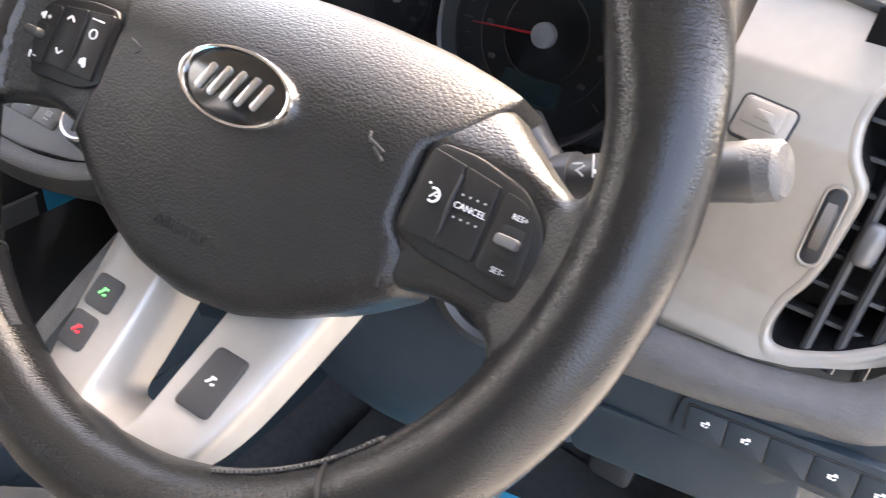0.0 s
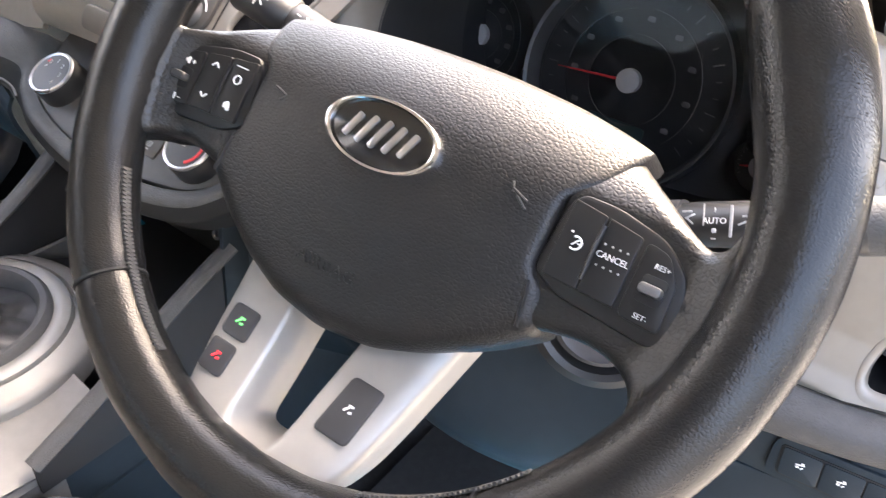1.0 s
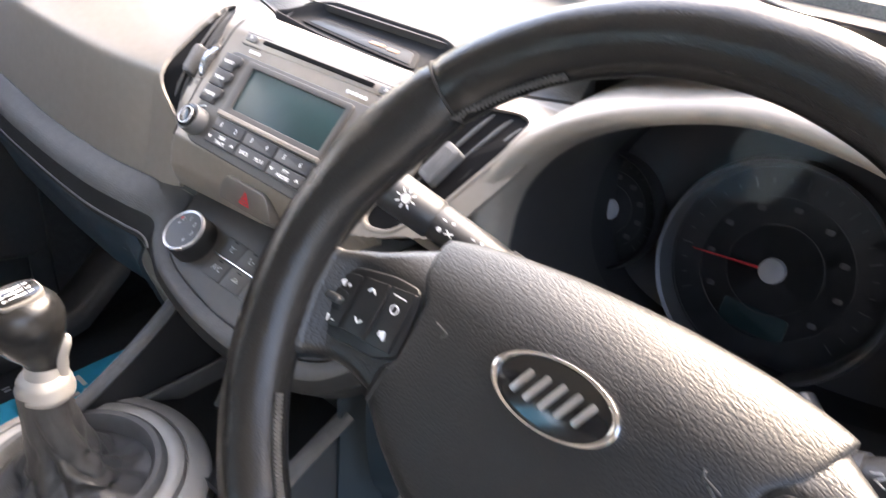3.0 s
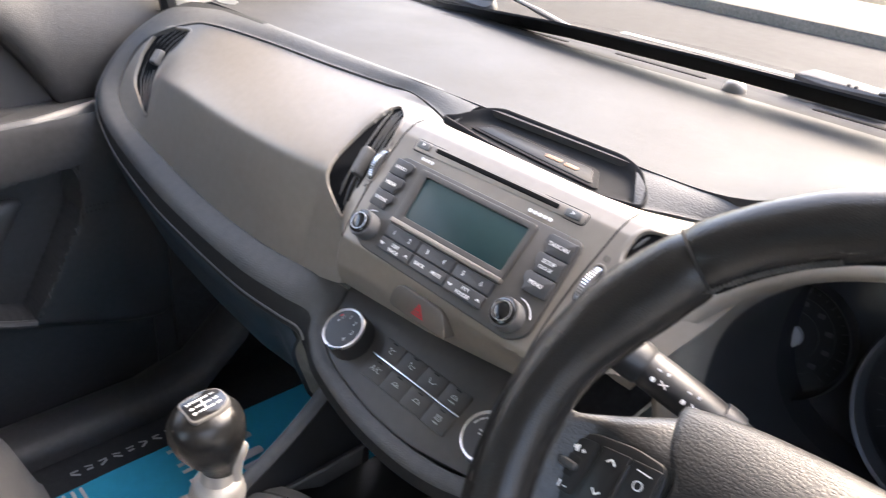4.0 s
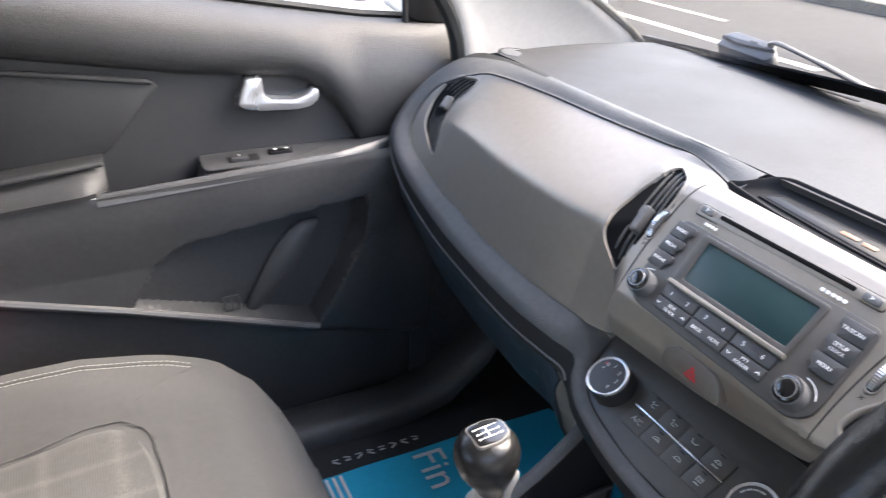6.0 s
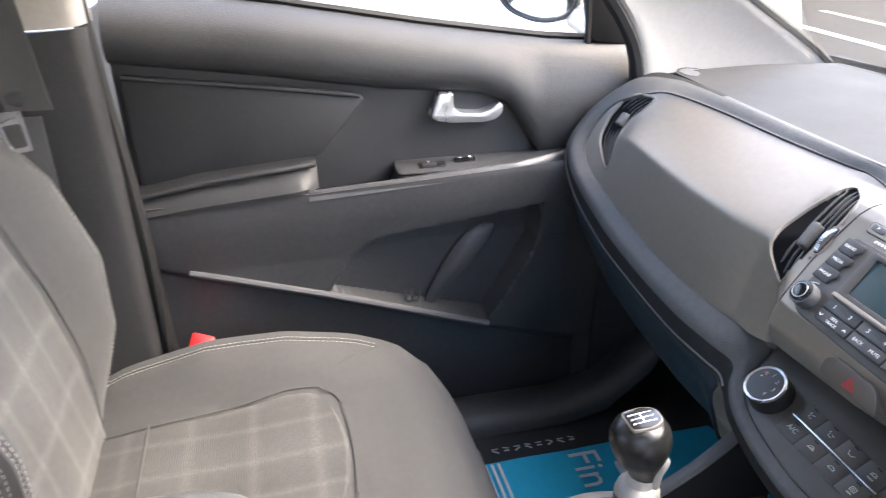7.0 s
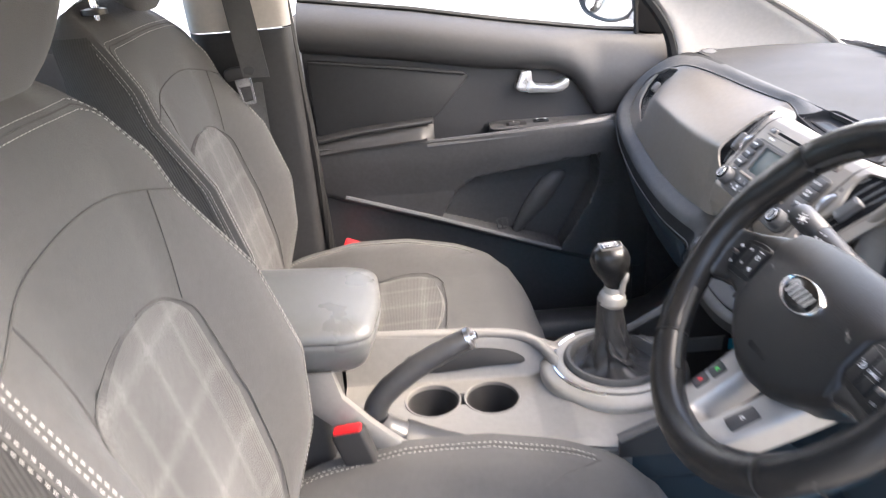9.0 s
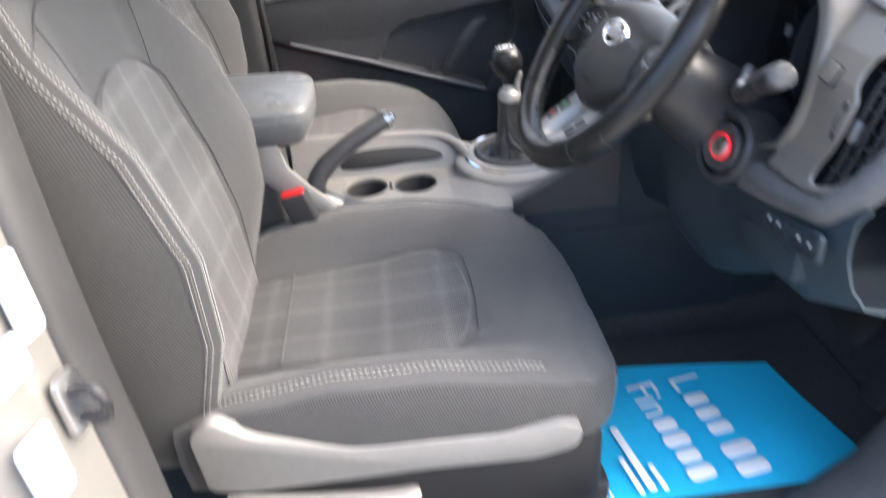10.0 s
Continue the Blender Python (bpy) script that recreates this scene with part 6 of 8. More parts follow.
# Airbag cover: a domed shield.
half = [(0.0, 0.0555), (0.03, 0.055), (0.067, 0.052), (0.093, 0.0475), (0.1085, 0.0432), (0.1065, 0.037), (0.0985, 0.0165), (0.0875, 0.0095), (0.0875, -0.0255), (0.0965, -0.032), (0.1015, -0.05), (0.08, -0.0665), (0.055, -0.0815), (0.03, -0.0915)]
outline = half + [(0.0, -0.0955)] + [(-x, y) for x, y in reversed(half[1:])]
shield = corners(outline, 0.0055)
def by_angle(poly, c, n):
    """The outline seen from c at n even angles."""
    out = []
    for i in range(n):
        a = 2 * math.pi * i / n
        d = Vector((math.cos(a), math.sin(a)))
        best = 0
        for p, q in zip(poly, poly[1:] + poly[:1]):
            p, q = Vector(p) - Vector(c), Vector(q) - Vector(c)
            e = q - p
            den = d.x * e.y - d.y * e.x
            if abs(den) > 1e-12:
                s, t = (p.x * e.y - p.y * e.x) / den, (p.x * d.y - p.y * d.x) / den
                if 0 <= t <= 1 and s > best:
                    best = s
        out.append((c[0] + d.x * best, c[1] + d.y * best))
    return out


def edge_gap(x, y, poly):
    """Distance from a point to an outline."""
    best = 1.0
    for a, b in zip(poly, poly[1:] + poly[:1]):
        ex, ey = b[0] - a[0], b[1] - a[1]
        t = max(0.0, min(1.0, ((x - a[0]) * ex + (y - a[1]) * ey) / max(1e-12, ex * ex + ey * ey)))
        best = min(best, math.hypot(x - a[0] - t * ex, y - a[1] - t * ey))
    return best


def round_off(d, r):
    """How far a rounded edge of radius r has dropped at the distance d from its border."""
    q = 1 - max(0.0, min(1.0, d / r))
    return r * (1 - math.sqrt(max(0.0, 1 - q * q)))


def pad_z(x, y):
    z = -0.0092 - 0.85 * x * x - 0.036 * max(0.0, min(1.0, (y + 0.006) / 0.062)) ** 2.2
    return z - 0.0085 * max(0.0, min(1.0, (-y - 0.02) / 0.08)) ** 1.6


ring = by_angle(shield, (0.0, -0.015), 240)
rows = [[(x, y, pad_z(x, y) - 0.036) for x, y in ring]]
for k in (1.0, 0.997, 0.992, 0.985, 0.975, 0.96, 0.94, 0.915, 0.885, 0.85, 0.8, 0.74, 0.66, 0.56, 0.45, 0.33, 0.2, 0.08):
    row = []
    for a, b in ring:
        x, y = a * k, (b + 0.015) * k - 0.015
        r = interp(y, (-0.05, -0.03, 0.03, 0.045), (0.013, 0.0045, 0.0045, 0.006))
        row.append((x, y, pad_z(x, y) - round_off(edge_gap(x, y, shield), r)))
    rows.append(row)
part("airbag_cover", loft(rows, closed=True, caps=True), PADSKIN, wheel, "grained black airbag cover")
# Oval badge: dark field, bright rim, plain pale strokes.
M_E = Matrix.Translation((-0.001, 0.0, -0.0105))
oval = lambda k: [(0.0305 * k * math.cos(2 * math.pi * i / 56), 0.0158 * k * math.sin(2 * math.pi * i / 56)) for i in range(56)]
badge = part("badge", slab(oval(1.0), M_E, -0.004, 0.0035, 0.001), GLOSSBLACK, wheel, "oval black badge with chrome rim")
part("badge_rim", slab(oval(1.06), M_E, -0.003, 0.0052, 0.0016, hole=oval(0.93)), CHROME, badge)
for st in ((-0.016, 0, 0.0032, 0.0135, -24), (-0.008, 0, 0.0032, 0.0155, -24), (0.0, 0, 0.0032, 0.016, -24), (0.008, 0, 0.0032, 0.0155, -24), (0.016, 0, 0.0032, 0.0135, -24)):
    part("badge_stroke", slab(rrect(st[2], st[3], 0.001, n=2), M_E @ Matrix.Translation((st[0], st[1], 0.0035)) @ Matrix.Rotation(radians(st[4]), 4, "Z"), 0, 0.0012, 0.0004), STEEL, badge)
bars("horn_mark", [(0.07, 0.001, 0.009, 0.0012, -20), (0.072, -0.002, 0.007, 0.0012, -35), (0.066, 0.003, 0.001, 0.005, 20), (-0.069, 0.001, 0.009, 0.0012, -15), (-0.066, -0.002, 0.004, 0.0012, 40)], Matrix.Translation((0, 0, -0.0138)), BUTTON, wheel, 0.0012)
words("moulded_word", "AIRBAG", 0.0085, Matrix.Translation((-0.002, -0.066, -0.0128)) @ Matrix.Rotation(radians(7), 4, "X"), PADSKIN, wheel, wide=1.2, depth=0.0006)

# Leather side spokes.
for s in (-1, 1):
    low_edge = ((0.088, 0.1, 0.1157, 0.129, 0.138, 0.144, 0.147, 0.149, 0.152, 0.158, 0.172), (-0.05, -0.0474, -0.0442, -0.0448, -0.048, -0.0525, -0.0585, -0.07, -0.085, -0.094, -0.098))
    top_edge = ((0.088, 0.1005, 0.1118, 0.13, 0.1434, 0.15, 0.155, 0.158, 0.161, 0.172), (0.044, 0.0401, 0.0328, 0.0212, 0.0133, 0.0112, 0.0135, 0.022, 0.038, 0.055))
    smooth_low, smooth_top = (spline([(a, b, 0) for a, b in zip(*e)], 80) for e in (low_edge, top_edge))

    def spoke_z(x, y):
        """A face that rises to the rim and runs over into it."""
        r = math.hypot(s * x - RIM_X, y)
        over = RIM_Z + RIM_H * math.sqrt(max(0.0, 1 - ((r - RIM_R) / RIM_W) ** 2)) - 0.0004
        t = max(0.0, min(1.0, (r - 0.136) / 0.027))
        t = t * t * (3 - 2 * t)
        face = -0.0205 + 0.06 * max(0.0, x - 0.087) - 0.022 * max(0.0, min(1.0, (y - 0.012) / 0.028)) ** 1.5
        return face * (1 - t) + over * t

    rows = []
    for i in range(61):
        x = 0.0885 + 0.0815 * i / 60
        y0, y1 = (interp(x, [q.x for q in e], [q.y for q in e]) for e in (smooth_low, smooth_top))
        row = []
        for k in range(57):
            f = 0.5 - 0.5 * math.cos(math.pi * k / 56)
            y = y0 + (y1 - y0) * f
            d = min(y - y0, y1 - y)
            row.append((s * x, y, spoke_z(x, y) - round_off(d, 0.008) * (1.0 if x < 0.15 else max(0.0, (0.162 - x) / 0.012))))
        row = [(row[0][0], row[0][1], row[0][2] - 0.02)] + row + [(row[-1][0], row[-1][1], row[-1][2] - 0.02)]
        rows.append(row)
    part("side_spoke", loft(rows), SPOKELEATHER, wheel)
    seat_o = [(0.085, -0.026), (0.0875, 0.0075), (0.0915, 0.0145), (0.111, 0.0148), (0.134, 0.0098), (0.148, -0.0015), (0.153, -0.0165), (0.151, -0.0325), (0.145, -0.0365), (0.1, -0.0335)]
    # Switch pods.
    pod = [(0.086, -0.024), (0.089, 0.006), (0.093, 0.0125), (0.11, 0.0125), (0.133, 0.0075), (0.146, -0.003), (0.15, -0.017), (0.148, -0.031), (0.143, -0.034), (0.1, -0.031)]
    po = corners([(s * x, y) for x, y in (pod if s > 0 else reversed(pod))], 0.005)
    pb = part("switch_pod", slab(po, I4, -0.03, -0.0125, 0.002), PODBLACK, wheel, "black thumb switch pod")
    pb.matrix_basis = Matrix.Translation((s * 0.087, 0, -0.0058)) @ Matrix.Rotation(radians(-3.4 * s), 4, "Y") @ Matrix.Translation((-s * 0.087, 0, 0))
    so_ = corners([(s * x, y) for x, y in (seat_o if s > 0 else reversed(seat_o))], 0.006)
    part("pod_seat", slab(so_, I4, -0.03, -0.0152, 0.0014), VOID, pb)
    for k, (x0, x1, u, v) in enumerate(((0.0915, 0.1079, 0.0092, 0.0072), (0.1083, 0.1245, 0.0071, 0.0047))):
        o = [(x0, -0.0247 - 0.0004 * k), (x1, -0.0252 - 0.0004 * k), (x1 - 0.0004, v), (x0 + 0.0004, u)]
        kb = part("pod_key", slab(corners([(s * x, y) for x, y in (o if s > 0 else reversed(o))], 0.0012), I4, -0.014, -0.0107, 0.0006), PODBLACK, pb)
        mz = Matrix.Translation((0, 0, -0.0102))
        xm = s * (x0 + x1) / 2
        if s > 0 and k == 1:
            words("pod_word", "CANCEL", 0.0037, Matrix.Translation((xm, -0.008, -0.0102)), WHITEINK, kb)
            bars("pod_dots", [(xm - 0.005 + 0.0033 * i, y, 0.0009, 0.0009) for i in range(4) for y in (-0.0035, -0.0125)], mz, GREYINK, kb)
        elif s > 0:
            part("pod_ring", tube([(xm + 0.0027 * math.cos(radians(a)), -0.008 + 0.0027 * math.sin(radians(a)), -0.0102) for a in range(-120, 140, 20)], 0.0005, 5), WHITEINK, kb)
            bars("pod_mark", [(xm, -0.0077, 0.004, 0.0006, 50), (xm + 0.0016, -0.008, 0.0016, 0.0006), (xm - 0.003, -0.004, 0.001, 0.001)], mz, WHITEINK, kb)
        elif k == 1:
            bars("pod_mark", [(xm - 0.0012, 0.0, 0.0034, 0.001, 45), (xm + 0.0012, 0.0, 0.0034, 0.001, -45), (xm - 0.0012, -0.0175, 0.0034, 0.001, -45), (xm + 0.0012, -0.0175, 0.0034, 0.001, 45)], mz, WHITEINK, kb)
        else:
            part("pod_ring", tube([(xm + 0.0023 * math.cos(radians(a)), -0.003 + 0.0023 * math.sin(radians(a)), -0.0102) for a in range(0, 360, 24)], 0.0004, 5, closed=True), WHITEINK, kb)
            bars("pod_mark", [(xm, 0.004, 0.008, 0.0007), (xm - 0.001, -0.0175, 0.002, 0.003), (xm + 0.001, -0.0175, 0.0024, 0.005, 20)], mz, WHITEINK, kb)
    part("key_ridge", tube(spline([(s * 0.108, 0.0032, -0.0108), (s * 0.1079, -0.008, -0.01), (s * 0.1081, -0.0205, -0.0108)], 8), 0.0011, 8), PODBLACK, pb)
    part("rocker_well", slab(corners([(s * x, y) for x, y in ([(0.1265, -0.027), (0.1445, -0.028), (0.1435, -0.008), (0.1365, 0.0025), (0.1262, 0.0045)] if s > 0 else reversed([(0.1265, -0.027), (0.1445, -0.028), (0.1435, -0.008), (0.1365, 0.0025), (0.1262, 0.0045)]))], 0.003), I4, -0.014, -0.0118, 0.0008), PODBLACK, pb)
    part("rocker_hollow", slab(rrect(0.0105, 0.0115, 0.002, s * 0.1355, -0.013), I4, -0.0135, -0.0113, 0.0003), DEEP, pb)
    part("rocker", slab(rrect(0.0095, 0.0045, 0.0018, s * 0.1355, -0.013), I4, -0.013, -0.0065, 0.0014), SATIN if s > 0 else BUTTON, pb)
    for y, w in ((-0.0035, "RES+"), (-0.0243, "SET-")):
        if s > 0:
            words("pod_word", w, 0.0031, Matrix.Translation((0.1358, y, -0.0116)), WHITEINK, pb)
        else:
            bars("volume_mark", [(-0.137, y, 0.0016, 0.002), (-0.1355, y, 0.0016, 0.0038), (-0.132, y, 0.0022, 0.0006)] + ([(-0.132, y, 0.0006, 0.0022)] if y > -0.01 else []), Matrix.Translation((0, 0, -0.0116)), WHITEINK, pb)
    part("spoke_gap", tube([(s * 0.0885, -0.03, -0.0165), (s * 0.0905, -0.04, -0.0172), (s * 0.092, -0.05, -0.018)], 0.0012, 6), DEEP, wheel)

# Silver lower spoke with its slot.
so = [(0.069, -0.06), (0.0645, -0.08), (0.0605, -0.1), (0.0555, -0.125), (0.0505, -0.145), (0.042, -0.162), (0.02, -0.1705)]
so = corners([(x + 0.001, y) for x, y in so + [(-x, y) for x, y in reversed(so)]], 0.008)
slot_o = corners([(0.0175, -0.085), (0.0132, -0.12), (0.0115, -0.138), (0.0095, -0.152), (-0.0105, -0.152), (-0.0125, -0.138), (-0.0142, -0.12), (-0.0185, -0.085)], 0.006)


oo, hh = by_angle(so, (0.0, -0.12), 128), by_angle(slot_o, (0.0, -0.12), 128)


def low_z(y, edge):
    return interp(-y, (0.06, 0.08, 0.105, 0.136, 0.1485, 0.165), (-0.043, -0.038, -0.029, -0.017, -0.011, -0.004)) - edge


def between(f, drop):
    return [(a[0] * (1 - f) + b[0] * f, a[1] * (1 - f) + b[1] * f, low_z(a[1] * (1 - f) + b[1] * f, drop)) for a, b in zip(oo, hh)]


rows = [[(x, y, low_z(y, 0.03)) for x, y in oo], [(x, y, low_z(y, 0.008)) for x, y in oo]]
rows += [[(x, y, low_z(y, 0.0035)) for x, y in inset(oo, 0.001)], [(x, y, low_z(y, 0.001)) for x, y in inset(oo, 0.0035)], between(0.3, -0.0004), between(0.5, -0.0004)]
rows += [[(x, y, low_z(y, d)) for x, y in inset(hh, o)] for o, d in ((-0.0068, 0.0), (-0.0052, 0.0008), (-0.004, 0.003), (-0.0022, 0.008), (-0.0008, 0.013), (0.0, 0.018), (0.0002, 0.032))]
part("lower_spoke", loft(rows, closed=True), SILVER, wheel, "silver forked lower spoke")
for nm, cx, cy, w, h, tone in (("phone_key", -0.0404, -0.1135, 0.0172, 0.0168, GREENLIT), ("phone_key", -0.0397, -0.1322, 0.0162, 0.0172, REDLIT), ("voice_key", 0.0368, -0.1205, 0.0185, 0.03, WHITEINK)):
    sk = 0.12 if cx < 0 else -0.12
    o = [(cx - w / 2 - sk * h / 2, cy + h / 2), (cx - w / 2 + sk * h / 2, cy - h / 2), (cx + w / 2 + sk * h / 2 * 0.6, cy - h / 2), (cx + w / 2 - sk * h / 2, cy + h / 2)]
    mk = Matrix.Translation((0, cy, low_z(cy, 0))) @ Matrix.Rotation(radians(-22), 4, "X") @ Matrix.Translation((0, -cy, 0))
    kb = part(nm, slab(corners(list(reversed(o)), 0.003), mk, -0.004, 0.0022, 0.0012), BUTTON, wheel)
    bars("key_mark", [(cx - 0.001, cy, 0.0035, 0.0012, 50), (cx + 0.0006, cy + 0.0018, 0.003, 0.0012, 0), (cx + 0.0016, cy - 0.001, 0.002, 0.0012, 20)], mk @ Matrix.Translation((0, 0, 0.0023)), tone, kb)
part("hub_rear", lathe([(0.0001, -0.05), (0.045, -0.05), (0.05, -0.08), (0.04, -0.1), (0.0001, -0.1)], Matrix.Translation((0, -0.03, 0)), 32), VOID, wheel)


# ---- centre console ----
console = thing("centre_console", "light grey centre console with two cup holders and chrome-ringed gear gaiter", "centre console")
# Deck with the cup holders let into it.
CUPS = ((-0.018, -0.46), (-0.018, -0.366))
ny, nx = 150, 120
rows = []
for j in range(ny + 1):
    y = -0.60 + 0.475 * j / ny
    row = []
    for i in range(nx + 1):
        x = -0.118 + 0.236 * i / nx
        z = interp(y, (-0.6, -0.3, -0.25, -0.05, 0.02), (0.684, 0.678, 0.692, 0.70, 0.71))
        # raised passenger-side rim, lower driver-side edge
        z += interp(x, (-0.118, -0.1, -0.085, -0.07, 0.09, 0.105, 0.118), (0.06, 0.062, 0.03, 0, 0, 0.006, 0.0)) * interp(y, (-0.6, -0.3, -0.25, -0.2), (1.2, 0.9, 0.3, 0.0))
        if y > -0.3:
            z -= 0.02 * max(0, x - 0.03) / 0.09 * interp(y, (-0.3, -0.2), (0, 1))
        sink = 0.0
        for cx, cy in CUPS:
            r = math.hypot(x - cx, y - cy)
            sink = max(sink, 0.075 * max(0.0, min(1.0, (0.0425 - r) / 0.0025)))
        if -0.47 < y < -0.356:
            sink = max(sink, 0.026 * max(0.0, min(1.0, (0.015 - abs(x + 0.018)) / 0.004)))
        z -= sink
        row.append((x, y, z))
    rows.append(row)
part("deck", thick(loft(rows), 0.003), CONSOLE, console, "light grey deck with cup holders")
for cx, cy in CUPS:
    part("cup_rim", loft([[(cx + r * math.cos(2 * math.pi * i / 64), cy + r * math.sin(2 * math.pi * i / 64), z - 0.02 * (cy + r * math.sin(2 * math.pi * i / 64) + 0.3)) for i in range(64)] for r, z in ((0.0452, 0.6778), (0.0446, 0.6792), (0.043, 0.6794), (0.0415, 0.6785), (0.0408, 0.676), (0.0404, 0.668))], closed=True), CONSOLE, console)
    part("cup_liner", loft([[(cx + r * math.cos(2 * math.pi * i / 36), cy + r * math.sin(2 * math.pi * i / 36), z) for i in range(36)] for r, z in ((0.0406, 0.6745), (0.0395, 0.67), (0.0375, 0.655), (0.036, 0.622), (0.0001, 0.62))], closed=True), BLACK, console)
for s in (-1, 1):
    x0 = s * 0.116
    rows = []
    for k in range(31):
        y = -0.62 + 0.66 * k / 30
        zt = interp(y, (-0.62, -0.5, -0.3, -0.25, -0.2, 0.04), ((0.75, 0.745, 0.735, 0.705, 0.698, 0.70) if s < 0 else (0.69, 0.688, 0.684, 0.675, 0.672, 0.675)))
        rows.append([(x0 - s * 0.004, y, zt + 0.001), (x0 + s * 0.004, y, zt - 0.004), (x0 + s * 0.008, y, zt - 0.05), (x0 + s * 0.012, y, zt - 0.07)])
    part("side_skirt", thick(loft(rows[:21] if s > 0 else rows), 0.003), CONSOLE, console)
    if s > 0:
        part("front_skirt", thick(loft(rows[20:]), 0.003), LOWER, console)
    part("lower_skirt", thick(loft([[(x0 + s * 0.012, y, 0.62), (x0 + s * 0.02, y, 0.52), (x0 + s * 0.03, y, 0.41)] for y in (-0.62, -0.3, 0.04, 0.3)]), 0.004), LOWER, console)
part("passenger_lip", tube(spline([(-0.11, -0.6, 0.752), (-0.11, -0.45, 0.746), (-0.109, -0.34, 0.739), (-0.1, -0.29, 0.728), (-0.075, -0.262, 0.708), (-0.04, -0.255, 0.698)], 22), 0.0095, 10), CONSOLE, console)
M_SP = frame3((-0.0835, -0.405, 0.7085), (0, 1, 0), (0.9, 0, 0.44))
part("side_pocket", slab(rpoly([(-0.1, -0.012), (-0.09, 0.014), (-0.03, 0.021), (0.05, 0.017), (0.092, 0.004), (0.095, -0.01), (0.03, -0.012), (-0.04, -0.016)], 40), M_SP, -0.004, 0.0025, 0.001), DEEP, console, "dark slot beside the hand brake")
part("driver_lip", tube(spline([(0.104, -0.5, 0.687), (0.108, -0.4, 0.684), (0.108, -0.31, 0.68), (0.108, -0.25, 0.676)], 16), 0.006, 10), CONSOLE, console)
# Gear gate: stepped oval rings, chrome crescent, leather gaiter.
GC = Vector((-0.055, -0.164, 0.702))


def ring_rows(steps, sx=1.0, sy=1.0, n=64):
    return [[(GC.x + r * sx * math.cos(2 * math.pi * i / n), GC.y + r * sy * math.sin(2 * math.pi * i / n), GC.z + z) for i in range(n)] for r, z in steps]


part("gear_surround", loft(ring_rows(((0.119, -0.03), (0.1185, -0.008), (0.116, -0.0035), (0.111, -0.001), (0.104, 0.003), (0.0985, 0.0045), (0.0975, -0.002), (0.094, -0.004))), closed=True), CREAMTRIM, console)
part("gear_ring", loft(ring_rows(((0.0965, -0.004), (0.0945, 0.006), (0.09, 0.009), (0.083, 0.008), (0.08, 0.007), (0.078, -0.01))), closed=True), CREAMTRIM, console, "pale satin gear surround ring")
crescent = [(GC.x + 0.0972 * math.cos(radians(a)), GC.y + 0.0972 * math.sin(radians(a)), GC.z + 0.003) for a in range(-150, -15, 5)]
part("chrome_crescent", tube(crescent, 0.0042, 8), CHROME, console)
part("inner_ring", loft(ring_rows(((0.081, 0.0), (0.0795, 0.011), (0.075, 0.015), (0.07, 0.0145), (0.066, 0.008), (0.0645, -0.02), (0.06, -0.03))), closed=True), RAILSKIN, console)
gear = thing("gear_lever", "black gear lever with silver collar and leather gaiter", "gear lever")
rows = []
KX, KY = -0.047, -0.172
for k in range(41):
    t = k / 40
    z = GC.z + 0.0 + 0.122 * t ** 1.4
    cx, cy = GC.x + (KX - GC.x) * t, GC.y + (KY - 0.004 - GC.y) * t
    r = 0.019 + 0.02 * (1 - t) ** 1.6 + 0.028 * (1 - t) ** 5
    deep = math.sin(math.pi * min(1.0, t * 1.02 + 0.04)) ** 0.6 * (1 - 0.6 * t)
    row = []
    for i in range(140):
        a = 2 * math.pi * i / 140
        twist = a + 0.5 * t + 0.25 * noise.noise((math.cos(a), math.sin(a), 2 * t))
        pleat = abs(math.sin(2.0 * twist + 0.9)) ** 0.6 - 0.6
        ripple = abs(math.sin(4.5 * twist + 6 * t)) ** 0.7 - 0.5
        fold = 1 + deep * (0.32 * pleat + 0.12 * ripple + 0.1 * noise.noise((2.5 * math.cos(a), 2.5 * math.sin(a), 6 * t)))
        sag = deep * (0.012 * math.sin(2 * a + 1.0 + 3 * t) + 0.006 * math.sin(5 * a + 9 * t))
        lump = 0.016 * (1 - t) ** 1.5 * deep * noise.noise((2.2 * math.cos(a), 2.2 * math.sin(a), 9 * t))
        row.append((cx + (r * fold + lump) * math.cos(a), cy + (r * fold + lump) * math.sin(a), z + sag))
    rows.append(row)
part("gaiter", loft(rows, closed=True), GAITER, gear, "creased black leather gaiter")
mg = Matrix.Translation((KX, KY, 0.822)) @ Matrix.Rotation(radians(-4), 4, "X")
part("collar", lathe([(0.0195, -0.008), (0.022, -0.005), (0.0225, 0.0), (0.0205, 0.004), (0.0208, 0.007), (0.0185, 0.011), (0.0145, 0.014), (0.013, 0.024)], mg, 40), SILVER, gear, "silver reverse collar")
rows = []
for r, z, o, w in ((0.0122, 0.012, -0.002, 1.0), (0.0128, 0.022, -0.001, 1.0), (0.0148, 0.031, 0.0015, 1.05), (0.0195, 0.041, 0.005, 1.1), (0.0238, 0.052, 0.0075, 1.14), (0.0262, 0.064, 0.0092, 1.15), (0.0262, 0.074, 0.01, 1.14), (0.0235, 0.083, 0.0102, 1.12), (0.0175, 0.089, 0.009, 1.1), (0.0085, 0.0915, 0.008, 1.0), (0.001, 0.092, 0.008, 1.0)):
    rows.append([mg @ Vector((r * math.cos(2 * math.pi * i / 48), r * w * math.sin(2 * math.pi * i / 48) - o, z)) for i in range(48)])
part("knob", loft(rows, closed=True, caps=True), LEATHER, gear, "black leather knob")
